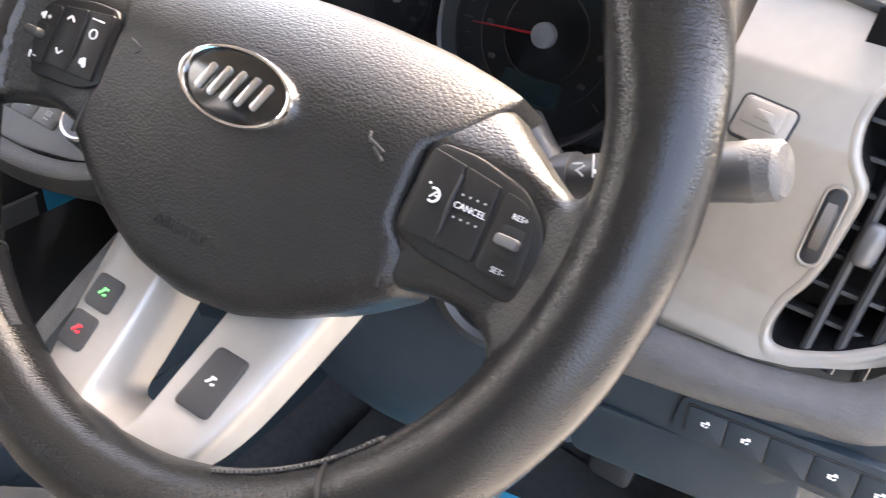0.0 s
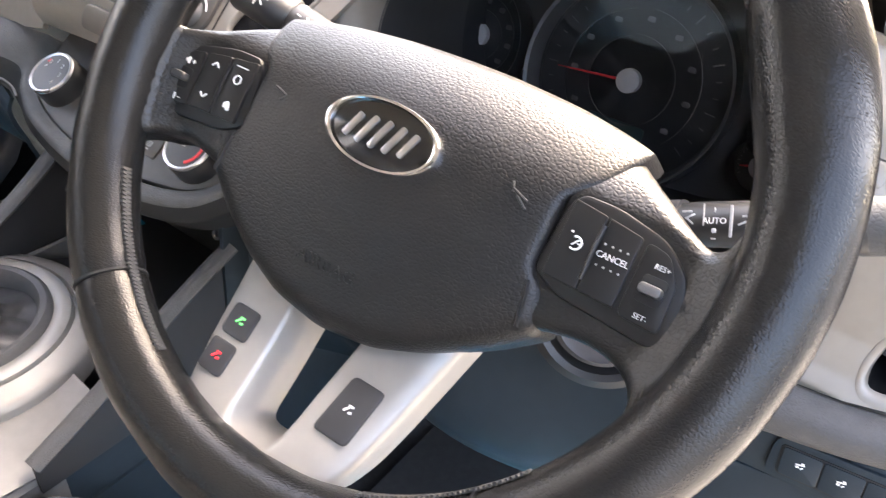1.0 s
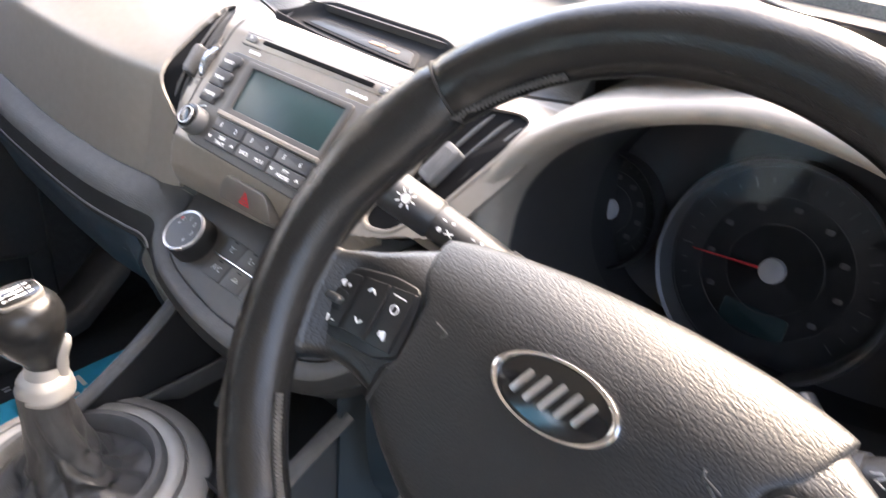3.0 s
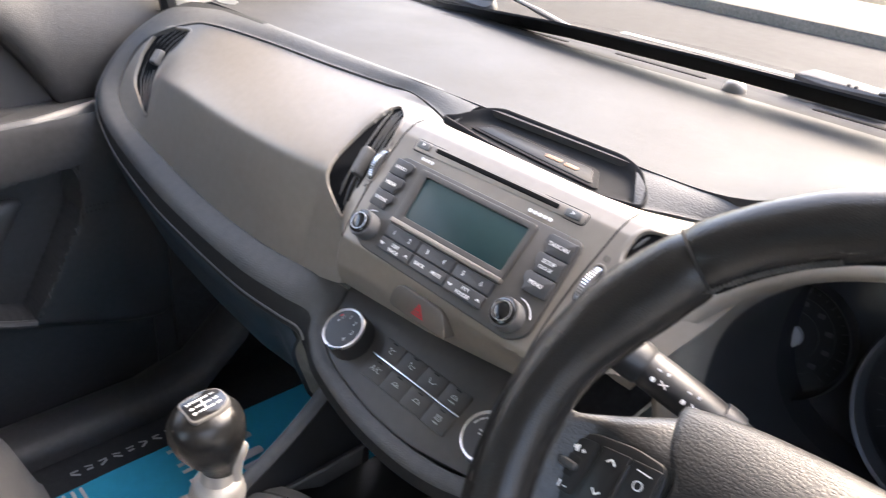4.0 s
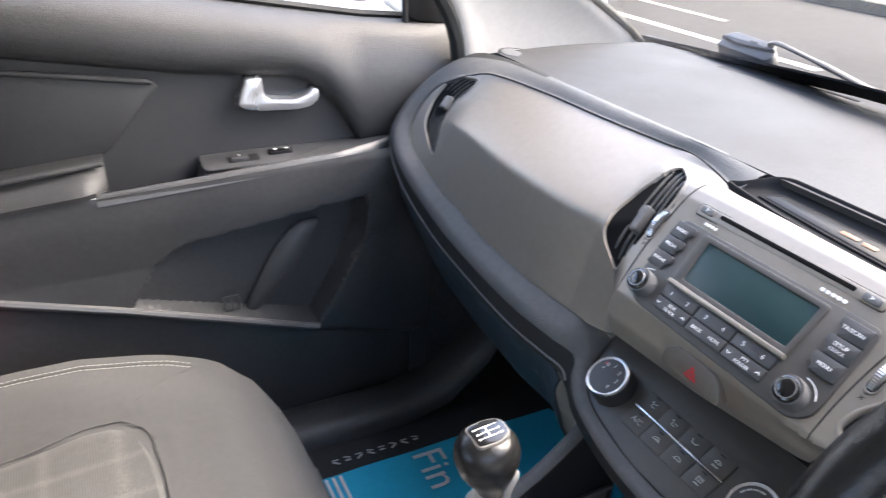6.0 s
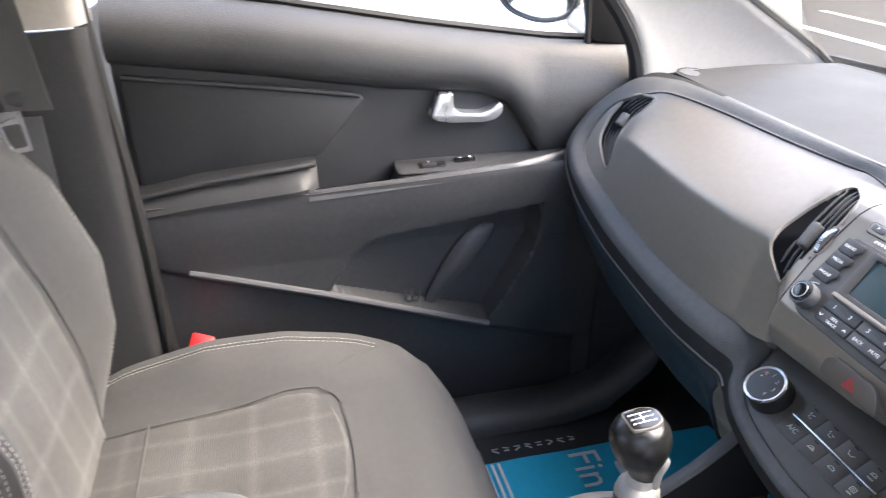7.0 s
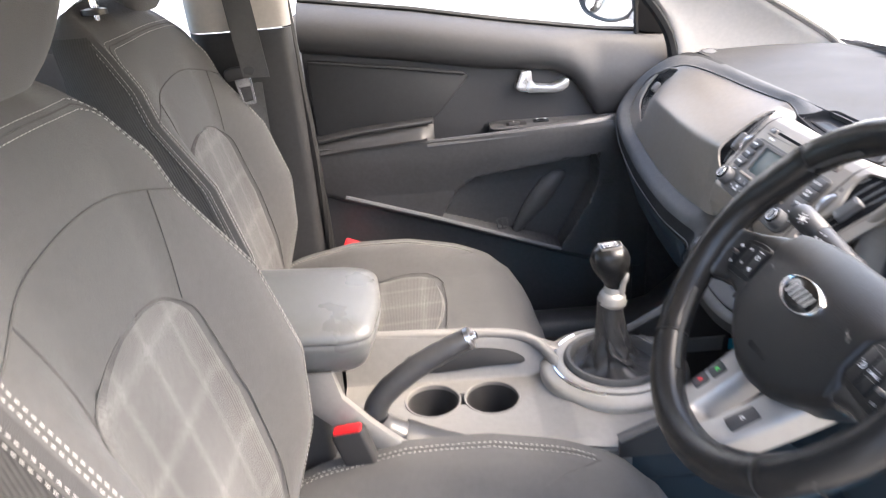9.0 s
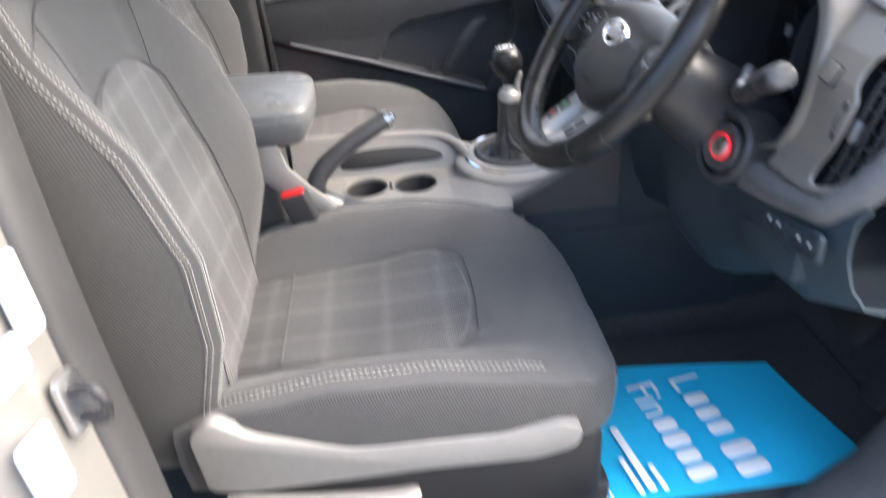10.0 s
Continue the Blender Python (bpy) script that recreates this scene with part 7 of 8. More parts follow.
part("knob_inlay", tube(spline([mg @ Vector((0.005, 0.0095, 0.01)), mg @ Vector((0.006, 0.0102, 0.022)), mg @ Vector((0.008, 0.0105, 0.032)), mg @ Vector((0.011, 0.0135, 0.042)), mg @ Vector((0.012, 0.0165, 0.05))], 14), [0.0078, 0.0078, 0.0076, 0.0074, 0.0072, 0.007, 0.0068, 0.0065, 0.0062, 0.0058, 0.0052, 0.0045, 0.0035, 0.002], 12), SILVER, gear, "silver inlay down the neck")
mk = mg @ Matrix.Translation((0, -0.011, 0.0895)) @ Matrix.Rotation(radians(10), 4, "X")
cap = part("shift_plate", slab(corners([(-0.014, -0.017), (0.014, -0.017), (0.0155, 0.005), (0.009, 0.0175), (-0.009, 0.0175), (-0.0155, 0.005)], 0.006), mk, -0.003, 0.003, 0.0012), SATINCAP, gear)
part("plate_face", slab(inset(corners([(-0.014, -0.017), (0.014, -0.017), (0.0155, 0.005), (0.009, 0.0175), (-0.009, 0.0175), (-0.0155, 0.005)], 0.006), 0.0018), mk, 0.002, 0.0036, 0.0003), GLOSSBLACK, cap)
mp = mk @ Matrix.Translation((0, -0.001, 0.0037))
bars("shift_gate", [(-0.006, 0, 0.001, 0.013), (0.0, 0, 0.001, 0.013), (0.006, 0, 0.001, 0.013), (0, 0, 0.0125, 0.001)], mp, WHITEINK, cap)
for k, ch in enumerate("135246"):
    words("shift_number", ch, 0.0055, mp @ Matrix.Translation((-0.006 + 0.006 * (k % 3), 0.0095 if k < 3 else -0.0095, 0)), WHITEINK, cap)

# Tray and socket under the heater panel, side brace.
part("tray", thick(loft([[(x, y, 0.70 - 0.03 * (0 if y < -0.05 else 1)) for x in (-0.115, 0, 0.115)] for y in (-0.08, -0.02, 0.12)]), 0.004), BLACK, console)
part("tray_back", thick(loft([[(x, y, z) for x in (-0.13, 0, 0.13)] for y, z in ((0.10, 0.66), (0.06, 0.76), (0.0, 0.84))]), 0.004), BLACK, console)
M_K = frame3((-0.045, 0.066, 0.735), (1, 0, 0), (0, -0.9, 0.42))
sk = part("power_socket", lathe([(0.0205, 0), (0.02, 0.006), (0.0175, 0.0085), (0.0001, 0.009)], M_K, 36), BLACK, console, "black power socket cap")
words("socket_word", "12V", 0.008, M_K @ Matrix.Translation((0, 0, 0.0092)), GREYINK, sk)
for x in (0.0, 0.028):
    part("jack", lathe([(0.007, 0), (0.0065, 0.003), (0.004, 0.003), (0.003, 0.001)], M_K @ Matrix.Translation((0.045 + x, -0.004, 0)), 20), BUTTON, console)
for s in (-1, 1):
    part("side_brace", tube(spline([(s * 0.125, 0.0, 0.80), (s * 0.118, -0.06, 0.762), (s * 0.118, -0.13, 0.722), (s * 0.12, -0.2, 0.69)], 14), 0.0085, 10, flat=0.7), RAILSKIN, console, "satin grey side brace")
    part("brace_panel", thick(loft([[(s * 0.122, y, z0), (s * 0.124, y, 0.66)] for y, z0 in ((0.05, 0.82), (0.0, 0.796), (-0.06, 0.758), (-0.13, 0.718), (-0.2, 0.69))]), 0.004), BLACK, console)

part("front_side", thick(loft([[(0.126, y, z) for z in (0.6, 0.68, 0.76, 0.83)] for y in (-0.01, 0.08, 0.2, 0.34)]), 0.004), LOWER, console)
# Hand brake.
brake = thing("hand_brake", "black hand brake lever with chrome button, raised a little", "hand brake")
path = spline([(0.082, -0.485, 0.682), (0.083, -0.53, 0.712), (0.083, -0.54, 0.742), (0.083, -0.52, 0.776), (0.083, -0.475, 0.812), (0.083, -0.428, 0.839), (0.083, -0.402, 0.851)], 26)
part("grip", tube(path, [0.026 - 0.006 * min(1, i / 8) + (0.0008 * (i % 2) if 12 < i < 22 else 0) - 0.0045 * max(0, (i - 6) / 19) for i in range(26)], 18, flat=0.9), DOORHARD, brake)
d = (path[-1] - path[-2]).normalized()
part("end_ring", tube([path[-1] - d * 0.002, path[-1] + d * 0.004], [0.0155, 0.0145], 20), STEEL, brake)
part("button", tube([path[-1], path[-1] + d * 0.012, path[-1] + d * 0.0135], [0.0065, 0.0062, 0.004], 16), CHROME, brake)
part("boot", tube(spline([(0.083, -0.5, 0.70), (0.085, -0.47, 0.69), (0.088, -0.43, 0.684), (0.09, -0.40, 0.682)], 12), [0.03, 0.03, 0.029, 0.027, 0.025, 0.023, 0.02, 0.018, 0.016, 0.013, 0.01, 0.006], 16, flat=0.5), BLACK, brake)

# Armrest box.
arm = thing("armrest", "pale grey leather armrest lid on the console box", "armrest")
plan = corners([(-0.068, -0.885), (0.142, -0.885), (0.142, -0.56), (0.128, -0.528), (0.037, -0.518), (-0.054, -0.528), (-0.068, -0.56)], 0.022, 6)
ARMSKIN = mat("grey_leatherette", (0.125, 0.127, 0.1265), 0.33, grain=0.15, size=800, kind="cells", vary=0.06)


def lid_rows(steps):
    """Rings round the lid's plan; it rises a little to the rear."""
    return [[(0.037 + (x - 0.037) * (1 - o / 0.105), -0.7 + (y + 0.7) * (1 - o / 0.18), z + 0.045 * (0.175 - (y + 0.7) * (1 - o / 0.18))) for x, y in plan] for o, z in steps]


lid = part("lid", loft(lid_rows(((0.004, 0.8875), (0.0008, 0.8895), (0.0005, 0.892), (0.002, 0.8965), (0.006, 0.9015), (0.0135, 0.906), (0.025, 0.909), (0.05, 0.911), (0.08, 0.9118), (0.104, 0.912))), closed=True, caps=True), ARMSKIN, arm, "padded leather top")
part("lid_side", loft(lid_rows(((0.03, 0.832), (0.022, 0.834), (0.0165, 0.839), (0.0095, 0.852), (0.004, 0.866), (0.0008, 0.88), (0.0006, 0.8855), (0.002, 0.888), (0.006, 0.889))), closed=True, caps=True), ARMSKIN, arm)
part("lid_seam", tube(lid_rows(((0.0013, 0.8885),))[0], 0.0009, 6, closed=True), SEAM, lid)
part("box", box(-0.055, 0.118, -0.9, -0.6, 0.5, 0.836, 0.008), BLACK, arm)
rows = []
for y0, z, w in ((-0.655, 0.842, 0.068), (-0.64, 0.8, 0.062), (-0.6, 0.76, 0.055), (-0.555, 0.72, 0.05), (-0.51, 0.695, 0.05), (-0.46, 0.68, 0.05)):
    rows.append([(0.121, y0, z), (0.132, y0 + 0.004, z + 0.002), (0.134, y0 + w * 0.5, z + 0.003), (0.132, y0 + w, z + 0.002), (0.119, y0 + w + 0.003, z)])
part("front_leg", thick(loft([spline(r, 10) for r in rows]), 0.004), CONSOLE, arm, "curved light grey leg below the armrest")

# Seat belt buckles.
def buckle(m, label, slim=False):
    b = thing("belt_buckle", label, "belt buckle", m=m)
    part("case", slab(rrect(0.046, 0.022, 0.006), I4, -0.07, 0.0, 0.005), BLACK, b)
    part("release", slab(rrect(0.04, 0.016, 0.004), I4, -0.01, 0.0035, 0.003), REDPLASTIC, b, "red release button")
    part("stem", slab(rrect(0.026, 0.01, 0.003), I4, -0.2, -0.065, 0.003), BLACK, b)
    return b


buckle(frame3((0.15, -0.572, 0.766), (0.15, 1, 0.25), (0.05, -0.25, 1)), "black seat belt buckle with red button beside the driver's seat")
tab = thing("pretensioner_cover", "small red tab beside the passenger seat and pillar", "red tab")
part("tab", slab(rrect(0.036, 0.03, 0.005), frame3((-0.597, -0.628, 0.712), (0.2, 1, -0.25), (0.6, 0.2, 0.7)), -0.05, 0.0, 0.004), REDPLASTIC, tab)

# Passenger belt on the pillar.
belt = thing("seat_belt", "grey seat belt hanging on the centre pillar", "seat belt")
strap = [[Vector((-0.545 + 0.002 * k, -0.83 + 0.0175 * j + 0.004 * k, 1.46 - 0.345 * k / 10)) + Vector((0.0015 * math.sin(j * 1.6 + k), 0, 0)) for j in range(4)] for k in range(11)]
part("webbing", thick(loft(strap), 0.0015), WEBBING, belt)
strap2 = [[Vector((-0.552, -0.81 + 0.0165 * j, 1.1 - 0.4 * k / 6)) for j in range(4)] for k in range(7)]
part("webbing", thick(loft(strap2), 0.0015), WEBBING, belt)
part("tongue_grip", slab(rrect(0.066, 0.024, 0.01), frame3((-0.533, -0.795, 1.125), (0, 1, 0.12), (1, 0, 0)), -0.008, 0.008, 0.005), BUTTON, belt)
part("tongue", slab(corners([(-0.017, 0.03), (-0.014, -0.024), (0.014, -0.024), (0.017, 0.03)], 0.004), frame3((-0.533, -0.79, 1.085), (0, 1, 0.12), (1, 0, 0)), -0.001, 0.0015, 0.0005, hole=corners([(-0.0105, 0.012), (-0.009, -0.017), (0.009, -0.017), (0.0105, 0.012)], 0.003)), CHROME, belt)

# Pedals.
for nm, x, w in (("accelerator_pedal", 0.52, 0.05), ("brake_pedal", 0.4, 0.075), ("clutch_pedal", 0.275, 0.075)):
    pd = thing(nm, "black ribbed rubber pedal on a steel arm", "pedal", "pedals")
    mpd = frame3((x, 0.29, 0.56), (1, 0, 0), (0, -0.8, 0.6))
    h = 0.14 if nm[0] == "a" else 0.06
    part("pad", slab(rrect(w, h, 0.01), mpd, -0.008, 0.008, 0.004), RUBBER, pd)
    part("arm", tube([mpd @ Vector((0, 0, -0.008)), mpd @ Vector((0, 0.08, -0.03)), mpd @ Vector((0, 0.22, -0.02))], 0.009, 8), STEEL, pd)


# ---- front seats, built once in the driver's place and copied ----
def cushion_z(x, y):
    """Height of the cushion's cover, y from the rear (-0.66) to the nose (-0.12)."""
    mid = interp(y, (-0.70, -0.58, -0.45, -0.31, -0.22, -0.16, -0.125, -0.11), (0.655, 0.668, 0.668, 0.676, 0.676, 0.655, 0.615, 0.57))
    bol = interp(y, (-0.70, -0.62, -0.5, -0.38, -0.27, -0.2, -0.15, -0.12), (0.67, 0.70, 0.723, 0.722, 0.702, 0.678, 0.64, 0.6))
    a = abs(x)
    t = max(0.0, min(1.0, (a - 0.12) / 0.075))
    return mid + (max(mid, bol) - mid) * (t * t * (3 - 2 * t))


def cushion_w(y):
    return interp(y, (-0.70, -0.6, -0.45, -0.3, -0.22, -0.18, -0.155, -0.13, -0.115, -0.108), (0.215, 0.232, 0.24, 0.238, 0.228, 0.208, 0.182, 0.14, 0.1, 0.07))


def insert_edge(x, y):
    """Signed inset distance from the outline of the cushion's checked panel."""
    w = interp(y, (-0.66, -0.58, -0.45, -0.38, -0.34, -0.318, -0.3), (0.112, 0.117, 0.132, 0.141, 0.139, 0.124, 0.08))
    front = -0.30 - 0.02 * (x / 0.16) ** 2
    return min(w - abs(x), front - y)


def back_y(z):
    return interp(z, (0.62, 0.7, 0.8, 0.9, 1.037, 1.12, 1.2, 1.25, 1.28, 1.3), (-0.645, -0.652, -0.668, -0.688, -0.72, -0.735, -0.757, -0.785, -0.815, -0.86))


def back_edge_y(z):
    return interp(z, (0.62, 0.69, 0.79, 0.9, 1.02, 1.12, 1.17, 1.22, 1.26, 1.3), (-0.655, -0.645, -0.615, -0.613, -0.65, -0.717, -0.735, -0.77, -0.81, -0.875))


def back_w(z):
    return interp(z, (0.62, 0.7, 0.8, 0.92, 1.02, 1.1, 1.16, 1.22, 1.26, 1.29), (0.195, 0.205, 0.213, 0.214, 0.208, 0.198, 0.19, 0.172, 0.145, 0.1))


def back_front(x, z):
    w = back_w(z)
    t = max(0.0, min(1.0, (abs(x) / w - 0.45) / 0.5))
    return back_y(z) + (back_edge_y(z) - back_y(z)) * (t * t * (3 - 2 * t)) + 0.008 * math.cos(abs(x) / w * 1.4)


def build_seat():
    seat = thing("front_seat", "grey cloth driver's seat with checked centre panels and white double stitching", "car seat", "front seats", m=Matrix.Translation((0.365, 0, 0)))
    # Cushion body.
    rows = []
    for j in range(46):
        y = -0.70 + 0.592 * j / 45
        w = cushion_w(y)
        row = []
        for i in range(41):
            x = w * (2 * i / 40 - 1)
            z = cushion_z(x, y)
            z -= 0.005 * math.exp(-(insert_edge(x, y) / 0.004) ** 2)
            row.append((x, y, z))
        low = interp(y, (-0.7, -0.2, -0.11), (0.57, 0.585, 0.53))
        side = cushion_z(w, y)
        for s, order in ((-1, 0), (1, 1)):
            pts = [(s * (w + 0.008), y, side - 0.012), (s * (w + 0.012), y, (side + low) / 2), (s * (w + 0.004), y, low)]
            row = (list(reversed(pts)) + row) if order == 0 else (row + pts)
        rows.append(row)
    last = rows[-1]
    for dy, k, low in ((0.004, 0.985, 0.565), (0.0, 0.975, 0.54), (-0.02, 0.96, 0.515), (-0.06, 0.94, 0.5)):
        rows.append([(x * k, y + dy, min(z, low)) for x, y, z in last])
    part("cushion", loft(rows), CLOTH, seat, "grey ribbed cloth cushion")
    for s in (-1, 1):
        rows = []
        for j in range(40):
            y = -0.69 + 0.555 * j / 39
            w, low = cushion_w(y), interp(y, (-0.7, -0.2, -0.11), (0.575, 0.59, 0.535))
            side = cushion_z(w, y)
            rows.append([(s * (w + 0.0055), y, side - 0.004), (s * (w + 0.0105), y, side - 0.013), (s * (w + 0.0145), y, (side + low) / 2), (s * (w + 0.007), y, low)])
        part("cushion_side", loft(rows), CLOTHSIDE, seat, "dark ribbed cloth side")
    rows = []
    for j in range(34):
        y = -0.655 + 0.352 * j / 33
        w = interp(y, (-0.66, -0.58, -0.45, -0.38, -0.34, -0.318, -0.303), (0.11, 0.115, 0.13, 0.139, 0.137, 0.122, 0.085))
        rows.append([(w * (2 * i / 24 - 1), y - 0.018 * (2 * i / 24 - 1) ** 2 * (j / 33) ** 3, cushion_z(w * (2 * i / 24 - 1), y) + 0.0045 - 0.010 * (abs(2 * i / 24 - 1) > 0.99 or j == 33)) for i in range(25)])
    part("cushion_insert", loft(rows), PLAIDCUSH, seat, "checked ribbed centre panel")
    part("cushion_fold", tube([(x, -0.578, cushion_z(x, -0.578) + 0.0045) for x in [-0.115 + 0.0115 * k for k in range(21)]], 0.0016, 6), CLOTHSEAM, seat)
    loop = [(-w_, y, cushion_z(w_, y) + 0.0008) for y, w_ in [(-0.65 + 0.345 * q / 30, interp(-0.65 + 0.345 * q / 30, (-0.66, -0.58, -0.45, -0.38, -0.34, -0.318, -0.303), (0.11, 0.115, 0.13, 0.139, 0.137, 0.122, 0.085)) + 0.001) for q in range(31)]]
    loop += [(x, -0.3025 - 0.018 * (x / 0.12) ** 2 * 0.5, cushion_z(x, -0.3) + 0.0008) for x in [-0.085 + 0.17 * q / 20 for q in range(21)]]
    loop += [(-x, y, z) for x, y, z in reversed(loop[:31])]
    part("insert_seam", tube(loop, 0.0011, 5), CLOTHSEAM, seat)
    rows = []
    for s in (-1, 1):
        a = [(s * (cushion_w(y) - 0.028), y, cushion_z(cushion_w(y) - 0.028, y) + 0.001) for y in [-0.64 + 0.4 * k / 40 for k in range(41)]]
        b = [(s * (cushion_w(y) - 0.019), y + 0.002, cushion_z(cushion_w(y) - 0.019, y) + 0.001) for y in [-0.64 + 0.4 * k / 40 for k in range(41)]]
        rows += [a, b]
    stitches("cushion_stitching", rows, seat)
    for s in (-1, 1):
        part("cushion_seam", tube([(s * (cushion_w(y) - 0.0235), y, cushion_z(cushion_w(y) - 0.0235, y) + 0.0004) for y in [-0.64 + 0.4 * k / 40 for k in range(41)]], 0.001, 5), CLOTHSEAM, seat)
        part("corner_seam", tube([(s * x, y, cushion_z(x, y) + 0.0006) for x, y in ((0.158, -0.318), (0.175, -0.285), (0.19, -0.255), (0.205, -0.235))], 0.0009, 5), CLOTHSEAM, seat)
    # Backrest body: closed rings from the bottom to the shoulders.
    rows, NX = [], 40
    zs = [0.60 + 0.68 * (k / 49) for k in range(50)] + [1.288, 1.293, 1.296]
    for z in zs:
        w = back_w(min(z, 1.29))
        if z > 1.28:
            w *= interp(z, (1.28, 1.288, 1.293, 1.296), (1, 0.93, 0.8, 0.5))
        ring = []
        thickn = interp(z, (0.6, 0.8, 1.1, 1.25, 1.296), (0.13, 0.14, 0.12, 0.085, 0.02))
        for i in range(NX + 1):
            x = w * (2 * i / NX - 1)
            y = back_front(x, z) if z < 1.28 else back_front(x, 1.28) - interp(z, (1.28, 1.288, 1.293, 1.296), (0, 0.01, 0.022, 0.04))
            d = abs(abs(x) - back_insert(z)) if 0.62 < z < 1.055 else 1
            y -= 0.004 * math.exp(-(d / 0.004) ** 2)
            ring.append((x, y, z))
        ye = ring[-1][1]
        yb = back_y(min(z, 1.28)) - thickn
        for f, ww in ((0.25, 1.045), (0.6, 1.06), (0.92, 1.0), (1.0, 0.85), (1.0, 0.4)):
            ring.append((w * ww, ye + (yb - ye) * f, z))
        for f, ww in ((1.0, 0.4), (1.0, 0.85), (0.92, 1.0), (0.6, 1.06), (0.25, 1.045)):
            ring.append((-w * ww, ye + (yb - ye) * f, z))
        rows.append(ring)
    body = loft(rows, closed=True, caps=True)
    ob = part("backrest", body, CLOTH, seat, "grey cloth backrest with side bolsters")
    # Dark cloth sides of the backrest.
    for s in (-1, 1):
        rows = []
        for k in range(36):
            z = 0.62 + 0.63 * k / 35
            w = back_w(z)
            ye = back_front(w, z)
            yb = back_y(z) - interp(z, (0.6, 0.8, 1.1, 1.25), (0.13, 0.14, 0.12, 0.085))
            rows.append([(s * (w * ww + 0.0025), ye + (yb - ye) * f, z) for f, ww in ((0.10, 1.02), (0.25, 1.047), (0.6, 1.062), (0.9, 1.01))])
        part("back_side", loft(rows), CLOTHSIDE, seat)
    # Checked panel of the backrest.
    rows = []
    for k in range(40):
        z = 0.66 + 0.4 * math.sin(math.pi / 2 * k / 39)
        w = max(0.006, back_insert(z) - 0.001)
        rows.append([(w * (2 * i / 20 - 1), back_front(w * (2 * i / 20 - 1), z) + 0.0045 - 0.010 * (i in (0, 20) or k == 39), z) for i in range(21)])
    part("back_insert", loft(rows), PLAIDBACK, seat, "checked ribbed centre panel")
    # Seams and stitching of the backrest.
    def on(x, z, lift=0.0012):
        return (x, back_front(x, z) + lift, z)
    arch = [on(x, 1.164 - 1.1 * x * x) for x in [-0.194 + 0.388 * k / 40 for k in range(41)]]
    part("arch_seam", tube(arch, 0.0011, 5), CLOTHSEAM, seat)
    for s in (-1, 1):
        part("panel_seam", tube([on(s * x, z) for x, z in ((0.14, 1.1424), (0.13, 1.11), (0.12, 1.07), (0.112, 1.03))], 0.0009, 5), CLOTHSEAM, seat)
        part("insert_seam", tube([on(s * (back_insert(z) + 0.001), z, 0.0005) for z in [0.66 + 0.4005 * math.sin(math.pi / 2 * k / 40) for k in range(41)]], 0.001, 5), CLOTHSEAM, seat)
        def edge(k_, drop, lift, s=s):
            """The stitched edge: up the side, round the shoulder and in along the top."""
            pts = [(s * back_w(z) * k_, z) for z in [0.66 + 0.54 * q / 60 for q in range(61)]]
            zt = 1.24 - drop
            x1 = back_w(1.2) * k_
            pts += [(s * (x1 - 0.035 * (1 - math.cos(a))), 1.2 + (zt - 1.2) * math.sin(a)) for a in [math.pi / 2 * q / 8 for q in range(1, 9)]]
            pts += [(s * x, zt + 0.006 * (1 - (x / 0.13) ** 2)) for x in [(x1 - 0.035) * (1 - q / 20) for q in range(1, 21)]]
            return [on(x, z, lift) for x, z in pts]

        def outer(back, s=s):
            return [(s * (back_w(z) * (1 + 0.045 * min(1.0, back / 0.03)) + 0.0035), back_front(back_w(z), z) - back, z) for z in [0.68 + 0.56 * q / 70 for q in range(71)]]
        stitches("back_stitching", [edge(0.95, 0.0105, 0.0012), edge(0.98, 0.0, 0.0008), outer(0.008), outer(0.0145)], seat)
        part("edge_seam", tube(edge(0.965, 0.0055, 0.0004), 0.001, 5), CLOTHSEAM, seat)
        part("side_seam", tube(outer(0.0115), 0.001, 5), CLOTHSEAM, seat)
    # Head restraint.
    rows = []
    for k in range(17):
        t = k / 16
        z = 1.292 + 0.19 * t
        q = math.sin(math.pi * (0.08 + 0.84 * t)) ** 0.45
        rows.append([(0.135 * q * math.copysign(abs(math.cos(a)) ** 0.6, math.cos(a)), -0.785 + 0.02 * t + 0.052 * q * math.sin(a), z - 0.022 * math.sin(a) * (1 - t)) for a in [2 * math.pi * i / 36 for i in range(36)]])
    head = part("head_restraint", loft(rows, closed=True, caps=True), CLOTH, seat)
    for s in (-1, 1):
        part("post", tube([(s * 0.09, -0.813, 1.25), (s * 0.09, -0.81, 1.33)], 0.0065, 10), CHROME, head)
        part("post_socket", lathe([(0.02, 0), (0.019, 0.008), (0.009, 0.01)], Matrix.Translation((s * 0.09, -0.813, 1.276)), 20), BLACK, head)
    # Side valance, lever and runners.
    for s in (-1, 1):
        o = [(-0.665, 0.60), (-0.67, 0.69), (-0.64, 0.712), (-0.6, 0.68), (-0.487, 0.642), (-0.3, 0.634), (-0.225, 0.642), (-0.2, 0.625), (-0.21, 0.598), (-0.26, 0.586), (-0.42, 0.592), (-0.62, 0.59)]
        if s < 0:
            o = [(y, z - 0.05) for y, z in o]
        mv = Matrix(((0, 0, s, s * 0.236), (s * 1.0 if s > 0 else 1.0, 0, 0, 0), (0, 1, 0, 0), (0, 0, 0, 1)))
        part("valance", slab(corners(o, 0.012), mv, 0, 0.02, 0.004), CONSOLE if s > 0 else BLACK, seat, "light grey side valance" if s > 0 else "")
        part("runner", box(s * 0.19 - 0.02, s * 0.19 + 0.02, -0.66, -0.15, 0.418, 0.47, 0.004), BLACK, seat)
